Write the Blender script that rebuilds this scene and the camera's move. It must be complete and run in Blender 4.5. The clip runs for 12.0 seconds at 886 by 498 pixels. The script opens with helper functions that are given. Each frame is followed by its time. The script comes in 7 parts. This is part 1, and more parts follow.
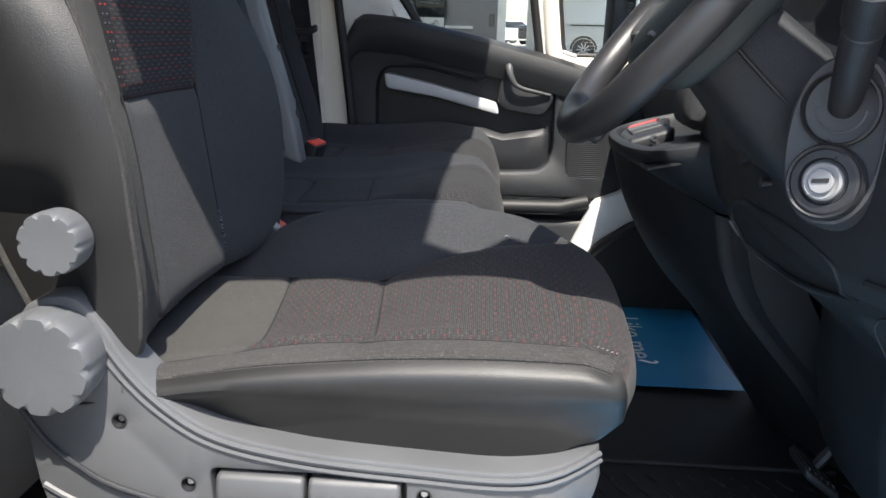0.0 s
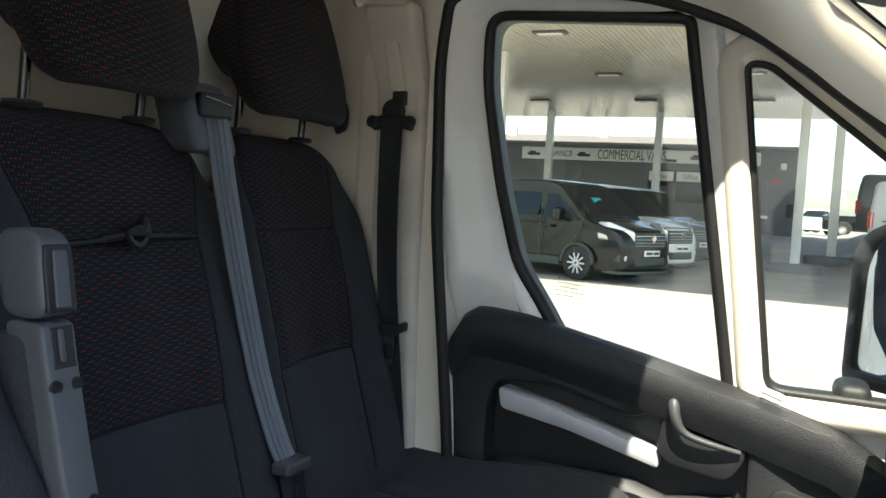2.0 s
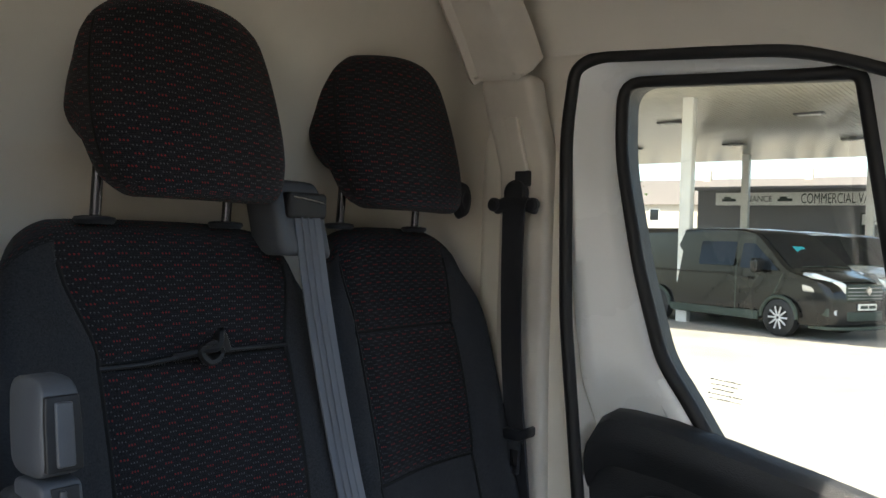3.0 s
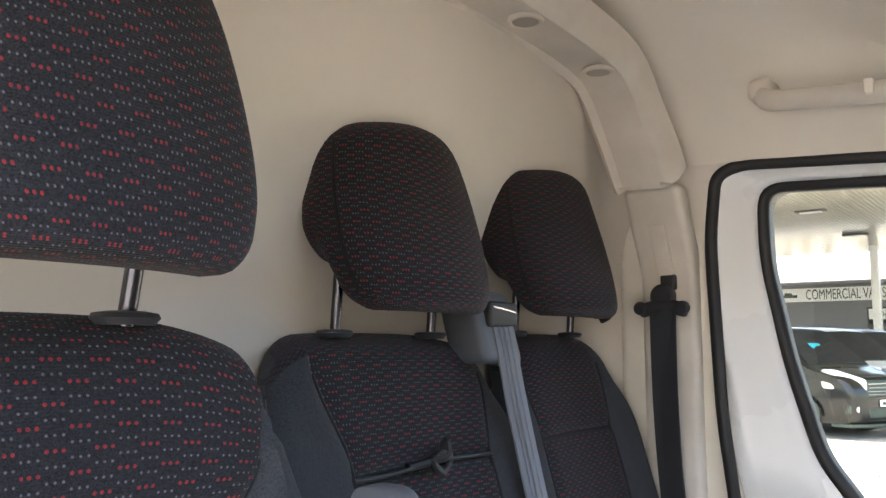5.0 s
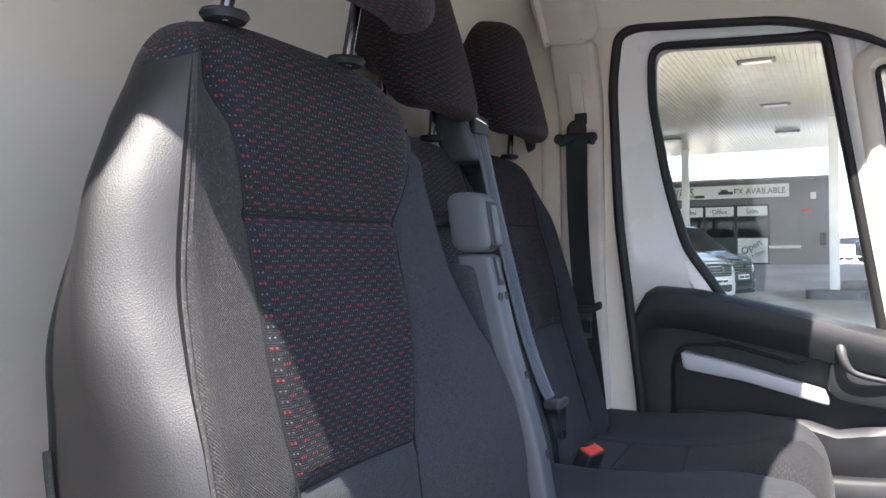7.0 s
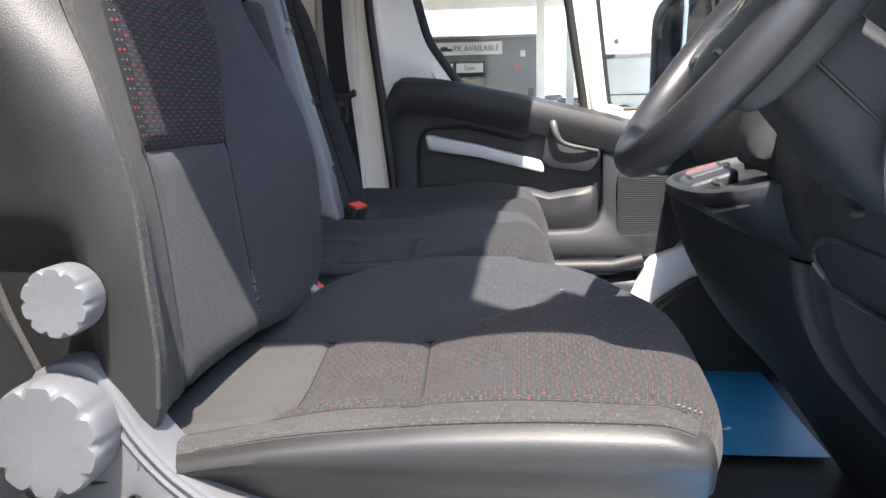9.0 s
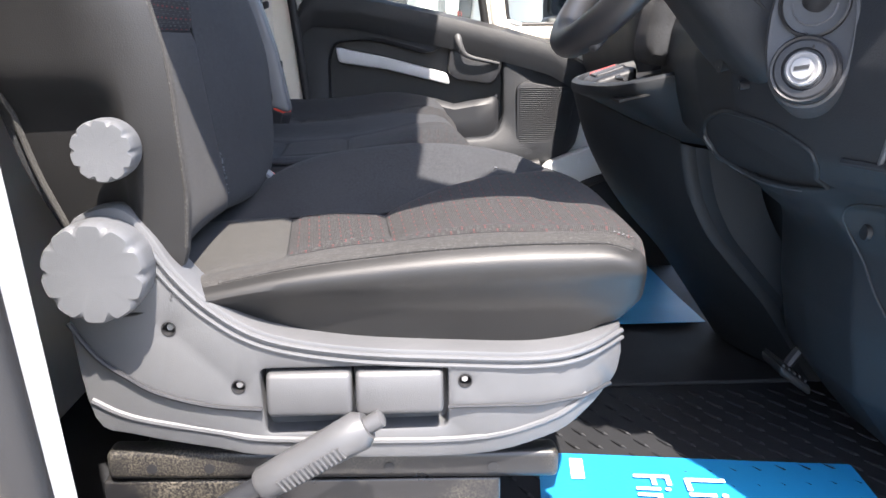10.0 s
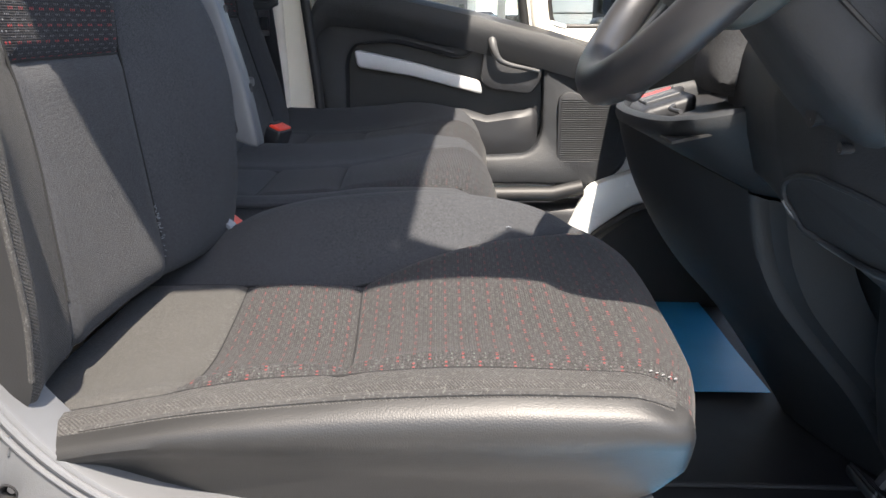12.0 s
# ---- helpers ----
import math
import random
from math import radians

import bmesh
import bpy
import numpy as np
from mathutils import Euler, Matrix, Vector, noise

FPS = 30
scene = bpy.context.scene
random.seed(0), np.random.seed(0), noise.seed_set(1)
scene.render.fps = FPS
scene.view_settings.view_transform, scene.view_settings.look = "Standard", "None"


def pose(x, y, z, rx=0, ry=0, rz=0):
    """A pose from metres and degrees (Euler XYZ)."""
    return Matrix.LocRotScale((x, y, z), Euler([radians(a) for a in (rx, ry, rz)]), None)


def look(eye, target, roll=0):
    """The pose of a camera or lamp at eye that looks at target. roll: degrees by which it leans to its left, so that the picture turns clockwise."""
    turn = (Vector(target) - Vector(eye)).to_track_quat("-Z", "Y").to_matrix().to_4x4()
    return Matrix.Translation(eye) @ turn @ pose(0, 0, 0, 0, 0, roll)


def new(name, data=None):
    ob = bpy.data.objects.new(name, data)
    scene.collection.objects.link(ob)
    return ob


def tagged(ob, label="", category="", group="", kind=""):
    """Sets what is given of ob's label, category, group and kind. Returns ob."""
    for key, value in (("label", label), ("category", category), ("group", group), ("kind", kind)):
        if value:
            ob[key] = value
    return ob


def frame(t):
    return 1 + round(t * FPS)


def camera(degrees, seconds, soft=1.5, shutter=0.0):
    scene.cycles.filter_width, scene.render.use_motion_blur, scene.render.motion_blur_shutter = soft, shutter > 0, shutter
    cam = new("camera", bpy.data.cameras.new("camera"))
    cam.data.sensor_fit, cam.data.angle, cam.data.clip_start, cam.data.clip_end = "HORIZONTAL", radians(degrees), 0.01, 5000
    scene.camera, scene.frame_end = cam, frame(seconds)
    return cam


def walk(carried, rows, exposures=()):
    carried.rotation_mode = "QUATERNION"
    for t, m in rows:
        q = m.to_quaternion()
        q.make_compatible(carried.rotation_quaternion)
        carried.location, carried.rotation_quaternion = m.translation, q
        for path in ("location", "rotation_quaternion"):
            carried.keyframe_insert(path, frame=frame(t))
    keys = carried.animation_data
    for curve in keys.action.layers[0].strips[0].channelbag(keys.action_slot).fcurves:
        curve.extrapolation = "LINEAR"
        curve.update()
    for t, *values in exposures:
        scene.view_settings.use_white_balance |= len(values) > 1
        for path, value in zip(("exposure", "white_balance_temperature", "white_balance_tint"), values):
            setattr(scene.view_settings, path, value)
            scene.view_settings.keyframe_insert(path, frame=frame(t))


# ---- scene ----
cam = camera(57.2, 12.0)
EXPOSURES = [(0, 1.42, 6350, 10), (0.5, 2.25, 6350, 7), (1, 2.5, 6450, 4), (1.5, 2.1, 6400, 2), (2, 1.6, 6750, 3), (2.5, 1.22, 6900, 4), (3, 1.62, 6950, 8), (3.7, 2.6, 7050, 12), (5.3, 2.97, 7000, 14), (6, 3.05, 6550, 15), (6.5, 2.62, 6200, 15), (8.3, 2.1, 6350, 14), (9, 2.18, 6400, 14), (9.5, 2.28, 6450, 15), (10.5, 2.22, 6400, 14), (11, 2.1, 6500, 13), (12, 2.12, 6750, 12)]
PATH = [
    (0, (0.179, -1.02, 0.75), (0.052, 0.908, 0.231), 1.4),
    (0.5, (0.286, -0.77, 0.816), (-0.272, 1.09, 0.337), 1.3),
    (1, (0.324, -0.564, 0.888), (-0.394, 1.269, 0.538), 2.7),
    (1.5, (0.346, -0.374, 0.97), (-0.413, 1.461, 0.732), 3.1),
    (2, (0.401, -0.231, 1.016), (-0.415, 1.591, 0.887), 3.2),
    (2.5, (0.447, -0.123, 1.06), (-0.492, 1.642, 1.02), 0.9),
    (3, (0.432, -0.039, 1.092), (-0.787, 1.546, 1.069), 1.8),
    (3.5, (0.357, -0.034, 1.123), (-0.983, 1.446, 1.236), 2.6),
    (3.7, (0.323, -0.039, 1.125), (-1.016, 1.436, 1.296), 2.1),
    (5.3, (0.216, -0.308, 1.083), (-0.949, 1.3, 1.322), 0.2),
    (5.5, (0.209, -0.349, 1.092), (-0.922, 1.284, 1.324), 0.5),
    (6, (0.221, -0.504, 1.05), (-0.901, 1.14, 1.247), 0.9),
    (6.5, (0.205, -0.638, 0.937), (-0.817, 1.077, 1.053), -0.1),
    (6.7, (0.194, -0.675, 0.914), (-0.766, 1.078, 0.979), -0.5),
    (8.3, (0.21, -0.852, 0.768), (-0.313, 1.069, 0.582), -0.7),
    (8.5, (0.208, -0.874, 0.754), (-0.24, 1.06, 0.511), -1.2),
    (9, (0.17, -0.935, 0.703), (-0.074, 1.021, 0.362), -1.2),
    (9.5, (0.099, -1.037, 0.676), (0.038, 0.905, 0.2), -1.0),
    (10, (0.066, -1.11, 0.65), (0.132, 0.825, 0.151), -0.6),
    (10.5, (0.063, -1.124, 0.659), (0.139, 0.805, 0.136), -1.2),
    (11, (0.127, -1.062, 0.656), (0.202, 0.867, 0.134), -1.7),
    (11.5, (0.154, -0.968, 0.674), (0.069, 0.955, 0.13), -1.6),
    (12, (0.149, -0.814, 0.698), (0.081, 1.112, 0.163), 0.1),
]
walk(cam, [(t, look(eye, target, roll)) for t, eye, target, roll in PATH], EXPOSURES)


# ---- light ----
SUN_FROM = Vector((0.15, -0.58, 1.0)).normalized()
world = bpy.data.worlds.new("sky")
scene.world = world
world.use_nodes = True
wn = world.node_tree.nodes
sky = wn.new("ShaderNodeTexSky")
sky.sky_type = "NISHITA"
sky.sun_disc = False
sky.sun_elevation = math.asin(SUN_FROM.z)
sky.sun_rotation = math.atan2(SUN_FROM.x, SUN_FROM.y)
sky.air_density, sky.dust_density = 1.0, 1.6
wn["Background"].inputs["Strength"].default_value = 0.15
world.node_tree.links.new(sky.outputs[0], wn["Background"].inputs["Color"])
sun = new("sun", bpy.data.lights.new("sun", "SUN"))
sun.data.energy, sun.data.angle, sun.data.color = 4.6, radians(0.6), (1.0, 0.925, 0.815)
sun.matrix_world = look(SUN_FROM * 30, (0, 0, 0))


# ---- materials ----
class Mat:
    """A small builder for one procedural surface."""

    def __init__(self, name, color, rough=0.5, metal=0.0, spec=0.5):
        self.m = bpy.data.materials.new(name)
        self.m.use_nodes = True
        self.t = self.m.node_tree
        self.b = self.t.nodes["Principled BSDF"]
        self.b.inputs["Base Color"].default_value = (*color, 1)
        self.b.inputs["Roughness"].default_value = rough
        self.b.inputs["Metallic"].default_value = metal
        self.b.inputs["Specular IOR Level"].default_value = spec
        self.color = color

    def node(self, kind, **values):
        n = self.t.nodes.new("ShaderNode" + kind)
        for k, v in values.items():
            if k == "operation":
                n.operation = v
            elif k == "feature":
                n.feature = v
            else:
                n.inputs[k.replace("_", " ")].default_value = v
        return n

    def link(self, a, b):
        self.t.links.new(a, b)

    def math(self, op, a, b=None):
        n = self.node("Math", operation=op)
        for i, v in enumerate((a, b)):
            if v is None:
                continue
            if isinstance(v, (int, float)):
                n.inputs[i].default_value = v
            else:
                self.link(v, n.inputs[i])
        return n.outputs[0]

    def coords(self, uv=False):
        n = self.node("TexCoord")
        return n.outputs["UV" if uv else "Object"]

    def noise(self, scale, detail=4, vec=None, rough=0.55):
        n = self.node("TexNoise", Scale=scale, Detail=detail, Roughness=rough)
        self.link(vec or self.coords(), n.inputs["Vector"])
        return n.outputs["Fac"]

    def mix(self, fac, a, b):
        n = self.node("Mix")
        n.data_type = "RGBA"
        for i, v in ((0, fac), (6, a), (7, b)):
            if isinstance(v, (int, float)):
                n.inputs[i].default_value = v
            elif isinstance(v, tuple):
                n.inputs[i].default_value = (*v, 1)
            else:
                self.link(v, n.inputs[i])
        return n.outputs[2]

    def ramp(self, fac, lo, hi):
        n = self.node("MapRange")
        self.link(fac, n.inputs[0])
        n.inputs[1].default_value, n.inputs[2].default_value = lo, hi
        return n.outputs[0]

    def tint(self, out):
        self.link(out, self.b.inputs["Base Color"])
        return self

    def bump(self, height, strength=0.3, distance=0.002):
        n = self.node("Bump", Strength=strength, Distance=distance)
        self.link(height, n.inputs["Height"])
        if self.b.inputs["Normal"].is_linked:
            self.link(self.b.inputs["Normal"].links[0].from_socket, n.inputs["Normal"])
        self.link(n.outputs[0], self.b.inputs["Normal"])
        return self

    def gloss(self, out, lo, hi):
        n = self.node("MapRange")
        self.link(out, n.inputs[0])
        n.inputs[3].default_value, n.inputs[4].default_value = lo, hi
        self.link(n.outputs[0], self.b.inputs["Roughness"])
        return self


def scaled(c, k):
    return tuple(min(1, v * k) for v in c)


def plastic(name, color, rough=0.5, grain=900, depth=0.0006, wear=0.12, relief=0.35):
    m = Mat(name, color, rough)
    m.tint(m.mix(m.ramp(m.noise(7, 5), 0.3, 0.7), scaled(color, 1 - wear), scaled(color, 1 + wear)))
    m.bump(m.noise(grain, 2), relief, depth)
    m.gloss(m.noise(11, 4), rough - 0.07, rough + 0.08)
    return m.m


def fabric_plain(name, color, ribs=False, fleck=0.6):
    m = Mat(name, color, 0.92, spec=0.2)
    uv = m.coords(True)
    sep = m.node("SeparateXYZ")
    m.link(uv, sep.inputs[0])
    diag = m.math("ADD", m.math("MULTIPLY", sep.outputs[0], 2600.0), m.math("MULTIPLY", sep.outputs[1], 1800.0))
    twill = m.math("SINE", diag)
    weave = m.math("MULTIPLY", twill, m.math("SINE", m.math("MULTIPLY", sep.outputs[1], 4200.0)))
    fine = m.noise(1200, 2)
    c = m.mix(m.ramp(fine, 0.3, 0.7), scaled(color, 0.65), scaled(color, 1.4))
    c = m.mix(m.ramp(m.noise(480, 3), 0.38, 0.64), m.mix(0.5, c, scaled(color, 0.7)), m.mix(0.6, c, scaled(color, 1.4)))
    if ribs:
        rib = m.math("SINE", m.math("ADD", m.math("MULTIPLY", sep.outputs[0], 2700.0), m.math("MULTIPLY", sep.outputs[1], 2100.0)))
        rib = m.ramp(rib, -0.5, 0.6)
        c = m.mix(rib, m.mix(0.75, c, scaled(color, 0.3)), m.mix(0.4, c, scaled(color, 1.5)))
        m.bump(rib, 0.5, 0.0008)
    c = m.mix(m.ramp(m.noise(360, 2, rough=0.7), 0.46, 0.34), c, m.mix(0.55, c, scaled(color, 0.3)))
    thread = m.ramp(m.noise(340, 2, rough=0.8), 0.57, 0.64)
    c = m.mix(m.math("MULTIPLY", thread, fleck), c, scaled(color, 2.6))
    c = m.mix(m.ramp(m.noise(5, 4), 0.35, 0.75), c, m.mix(0.5, c, scaled(color, 1.5)))
    dust = m.ramp(m.noise(260, 3), 0.70, 0.78)
    m.tint(m.mix(m.math("MULTIPLY", dust, 0.25), c, (0.2, 0.18, 0.15)))
    m.bump(weave, 0.35, 0.0006)
    m.bump(m.noise(520, 3), 0.5, 0.0014)
    m.bump(m.noise(9, 3), 0.25, 0.006)
    m.b.inputs["Sheen Weight"].default_value = 0.05
    m.b.inputs["Sheen Roughness"].default_value = 0.45
    return m.m


def fabric_dashes(name, base, red, grey, fleck=1.0):
    """Woven cloth: columns of three-stitch dashes, each third one red, every column half a row lower than the last."""
    m = Mat(name, base, 0.9, spec=0.2)
    sep = m.node("SeparateXYZ")
    m.link(m.coords(True), sep.inputs[0])
    u, v = sep.outputs[0], sep.outputs[1]
    cells = m.math("DIVIDE", u, 0.0118)
    col, fu = m.math("FLOOR", cells), m.math("FRACT", cells)
    rows_v = m.math("ADD", m.math("DIVIDE", v, 0.0098), m.math("MULTIPLY", col, 1.5))
    row, fv = m.math("FLOOR", rows_v), m.math("FRACT", rows_v)
    third = m.math("FRACT", m.math("ADD", m.math("DIVIDE", row, 3.0), 0.02))
    is_red = m.math("LESS_THAN", third, 0.3)
    du = m.math("ABSOLUTE", m.math("SUBTRACT", m.math("FRACT", m.math("MULTIPLY", fu, 3.0)), 0.5))
    dv = m.math("ABSOLUTE", m.math("SUBTRACT", fv, 0.5))
    dist = m.math("ADD", m.math("MULTIPLY", m.math("MULTIPLY", du, du), 42.0), m.math("MULTIPLY", m.math("MULTIPLY", dv, dv), 155.0))
    size = m.math("ADD", 1.9, m.math("MULTIPLY", is_red, 1.6))
    on = m.ramp(m.math("SUBTRACT", size, dist), -0.6, 1.6)
    on = m.math("MULTIPLY", on, m.math("ADD", 0.6, m.math("MULTIPLY", m.ramp(m.noise(420, 2), 0.3, 0.6), 0.4)))
    ground = m.mix(m.ramp(m.noise(750, 3), 0.36, 0.68), scaled(base, 0.55), scaled(base, 1.5))
    ground = m.mix(m.ramp(m.noise(330, 2, rough=0.7), 0.54, 0.66), ground, m.mix(0.55 * fleck, ground, scaled(base, 2.6)))
    ground = m.mix(m.ramp(m.noise(410, 2, rough=0.7), 0.46, 0.34), ground, m.mix(0.6, ground, scaled(base, 0.25)))
    m.tint(m.mix(on, ground, m.mix(is_red, grey, red)))
    ribs = m.math("SINE", m.math("MULTIPLY", v, 2 * math.pi / 0.0023))
    m.bump(m.math("ADD", m.math("MULTIPLY", ribs, 0.4), m.math("MULTIPLY", on, 1.2)), 0.45, 0.0008)
    m.bump(m.noise(560, 3), 0.35, 0.0012)
    m.bump(m.noise(9, 3), 0.2, 0.006)
    m.b.inputs["Sheen Weight"].default_value = 0.05
    m.b.inputs["Sheen Roughness"].default_value = 0.45
    return m.m


def leather(name, color):
    m = Mat(name, color, 0.36)
    vor = m.node("TexVoronoi", Scale=420.0, feature="DISTANCE_TO_EDGE")
    m.link(m.coords(), vor.inputs["Vector"])
    m.tint(m.mix(m.ramp(m.noise(6, 5), 0.3, 0.75), scaled(color, 0.75), scaled(color, 1.3)))
    m.bump(m.ramp(vor.outputs["Distance"], 0.0, 0.25), 0.16, 0.0004)
    m.bump(m.noise(7, 2), 0.12, 0.004)
    m.gloss(m.noise(14, 5), 0.40, 0.54)
    m.b.inputs["Specular IOR Level"].default_value = 0.40
    return m.m


def paint(name, color, rough=0.25, dirt=0.06):
    m = Mat(name, color, rough)
    m.tint(m.mix(m.ramp(m.noise(3.5, 6), 0.35, 0.8), color, scaled(color, 1 - dirt)))
    m.b.inputs["Coat Weight"].default_value = 0.5
    m.b.inputs["Coat Roughness"].default_value = 0.08
    m.gloss(m.noise(6, 4), rough - 0.06, rough + 0.12)
    return m.m


def trim_cloth(name, color):
    m = Mat(name, color, 0.85, spec=0.25)
    c = m.mix(m.ramp(m.noise(2.2, 6), 0.3, 0.75), scaled(color, 0.9), scaled(color, 1.05))
    m.tint(m.mix(m.math("MULTIPLY", m.ramp(m.noise(60, 4), 0.55, 0.8), 0.12), c, scaled(color, 0.8)))
    m.bump(m.noise(700, 3), 0.25, 0.0008)
    return m.m


def thin_glass(name, tint=(1, 1, 1)):
    """A thin pane: clear, with a faint mirror gloss."""
    m = bpy.data.materials.new(name)
    m.use_nodes = True
    t = m.node_tree
    t.nodes.remove(t.nodes["Principled BSDF"])
    clear, mirror, mixer, fres = (t.nodes.new("ShaderNode" + k) for k in ("BsdfTransparent", "BsdfGlossy", "MixShader", "Fresnel"))
    clear.inputs[0].default_value = (*tint, 1)
    mirror.inputs["Roughness"].default_value = 0.01
    fres.inputs[0].default_value = 1.45
    t.links.new(fres.outputs[0], mixer.inputs[0])
    t.links.new(clear.outputs[0], mixer.inputs[1])
    t.links.new(mirror.outputs[0], mixer.inputs[2])
    t.links.new(mixer.outputs[0], t.nodes["Material Output"].inputs["Surface"])
    return m


CLOTH = fabric_plain("plain_cloth", (0.031, 0.0325, 0.036), fleck=0.22)
TWILL = fabric_plain("edge_cloth", (0.037, 0.036, 0.035), True)
PAD_CLOTH = fabric_plain("pad_cloth", (0.038, 0.037, 0.035))
# one cloth in three copies: sunlight put into the cushion's tone, bench muted
DASH = fabric_dashes("dashed_cloth", (0.0155, 0.0160, 0.0188), (0.24, 0.022, 0.024), (0.115, 0.118, 0.126), 0.35)
DASH_SUNLIT = fabric_dashes("dashed_cloth_seat", (0.027, 0.026, 0.026), (0.120, 0.030, 0.029), (0.062, 0.070, 0.065))
DASH_BENCH = fabric_dashes("dashed_cloth_bench", (0.021, 0.0215, 0.023), (0.052, 0.030, 0.030), (0.060, 0.062, 0.064))
LEATHER = leather("black_leatherette", (0.0135, 0.0135, 0.0137))
GREY = plastic("grey_plastic", (0.080, 0.082, 0.086), 0.45)
KNOB_GREY = plastic("knob_plastic", (0.084, 0.088, 0.095), 0.5)
LEVER_GREY = plastic("lever_plastic", (0.066, 0.067, 0.070), 0.45)
ARM_GREY = plastic("armrest_plastic", (0.075, 0.080, 0.090), 0.5)
BLACK = plastic("black_plastic", (0.017, 0.018, 0.021), 0.5, 500, 0.0012)
DASHB = plastic("dashboard_plastic", (0.0095, 0.0115, 0.0145), 0.62, 420, 0.0012)
DOORP = plastic("door_plastic", (0.0145, 0.0160, 0.0190), 0.54, 420, 0.0018, 0.2, 0.5)
RUBBER = plastic("black_rubber", (0.013, 0.013, 0.014), 0.55, 300, 0.0006)
FLOORM = plastic("floor_rubber", (0.0065, 0.0072, 0.009), 0.75, 250, 0.001, 0.3)
RIMB = plastic("rim_leather", (0.020, 0.020, 0.0215), 0.40, 900, 0.0003)
HUBB = plastic("hub_plastic", (0.021, 0.027, 0.027), 0.55, 700, 0.0005)
BEZEL = plastic("bezel_plastic", (0.034, 0.036, 0.040), 0.5, 600, 0.001)

def rail_steel(name):
    m = Mat(name, (0.012, 0.012, 0.013), 0.26)
    dust = m.math("MULTIPLY", m.ramp(m.noise(7, 5), 0.5, 0.72), m.ramp(m.noise(420, 4), 0.42, 0.62))
    m.tint(m.mix(m.math("MULTIPLY", dust, 0.5), (0.012, 0.012, 0.013), (0.20, 0.18, 0.14)))
    m.bump(m.noise(60, 3), 0.15, 0.001)
    m.gloss(m.noise(14, 4), 0.2, 0.42)
    return m.m


RAIL = rail_steel("rail_steel")
# near-black, so seam tubes carry the shade of the creases they lie in
SEAM = plastic("seam_thread", (0.005, 0.005, 0.0055), 0.9)
SATIN = plastic("satin_metal", (0.24, 0.24, 0.245), 0.35)
SILVER = plastic("silver_plastic", (0.52, 0.53, 0.55), 0.38)
WHITE = paint("white_paint", (0.84, 0.84, 0.815))
CREAM = trim_cloth("cream_trim", (0.84, 0.78, 0.68))
BULK = trim_cloth("bulkhead_trim", (0.68, 0.62, 0.53))
TAUPE = plastic("taupe_plastic", (0.64, 0.58, 0.50), 0.6)
CHROME = Mat("chrome", (0.55, 0.56, 0.58), 0.16, 1.0).m
POST = Mat("dark_chrome", (0.10, 0.10, 0.11), 0.25, 1.0).m
STEEL = Mat("steel", (0.6, 0.6, 0.6), 0.35, 1.0).m
BELT = plastic("belt_webbing", (0.16, 0.17, 0.19), 0.8, 1400, 0.0008)
BELT_DARK = plastic("dark_belt_webbing", (0.030, 0.032, 0.038), 0.75, 1400, 0.0008)
RED = plastic("red_plastic", (0.70, 0.06, 0.035), 0.4)
HAZARD = plastic("red_switch", (0.45, 0.05, 0.05), 0.4)
BLUE = plastic("blue_paper", (0.012, 0.22, 0.46), 0.45, 200, 0.001, 0.06)
WHITE_INK = plastic("white_ink", (0.78, 0.79, 0.8), 0.5)
GLASS = thin_glass("window_glass", (0.93, 0.96, 0.94))


# ---- mesh helpers ----
def lerp_table(table, x):
    """A smooth reading of a short table of (x, value)."""
    if x <= table[0][0]:
        return table[0][1]
    for (a, va), (b, vb) in zip(table, table[1:]):
        if x <= b:
            k = (x - a) / (b - a)
            return va + (vb - va) * k
    return table[-1][1]


def curve_table(table, x):
    """A soft curve through a short table of (x, value)."""
    if x <= table[0][0]:
        return table[0][1]
    if x >= table[-1][0]:
        return table[-1][1]
    n = len(table)
    i = next(k for k in range(n - 1) if x <= table[k + 1][0])
    (a, va), (b, vb) = table[i], table[i + 1]
    slope = (vb - va) / (b - a)

    def tangent(k):
        if k in (0, n - 1):
            return slope
        l = (table[k][1] - table[k - 1][1]) / (table[k][0] - table[k - 1][0])
        r = (table[k + 1][1] - table[k][1]) / (table[k + 1][0] - table[k][0])
        return 0.0 if l * r <= 0 else 2 * l * r / (l + r)

    h, t = b - a, (x - a) / (b - a)
    return (2 * t ** 3 - 3 * t * t + 1) * va + (t ** 3 - 2 * t * t + t) * h * tangent(i) + (3 * t * t - 2 * t ** 3) * vb + (t ** 3 - t * t) * h * tangent(i + 1)


def step(a, b, x):
    k = min(1, max(0, (x - a) / (b - a)))
    return k * k * (3 - 2 * k)


def bell(x, c, w):
    return math.exp(-((x - c) / w) ** 2)


def finish(name, bm, material, parent=None, smooth=True, weld=True):
    if weld:
        bmesh.ops.remove_doubles(bm, verts=bm.verts, dist=1e-5)
    bmesh.ops.recalc_face_normals(bm, faces=bm.faces)
    me = bpy.data.meshes.new(name)
    bm.to_mesh(me)
    bm.free()
    if smooth:
        me.shade_smooth()
        me.set_sharp_from_angle(angle=radians(38))
    me.materials.append(material)
    ob = new(name, me)
    ob.parent = parent
    return ob


def part(name, bm, material, parent, label="", smooth=True):
    ob = finish(name, bm, material, parent, smooth)
    return tagged(ob, label=label)


def thing(name, label, category, group="", kind="", at=(0, 0, 0)):
    ob = new(name)
    ob.location = at
    ob.empty_display_size = 0.05
    return tagged(ob, label, category, group, kind)


def structure(name, bm, material, label, category, smooth=True):
    return tagged(finish(name, bm, material, None, smooth), label, category, kind="structure")


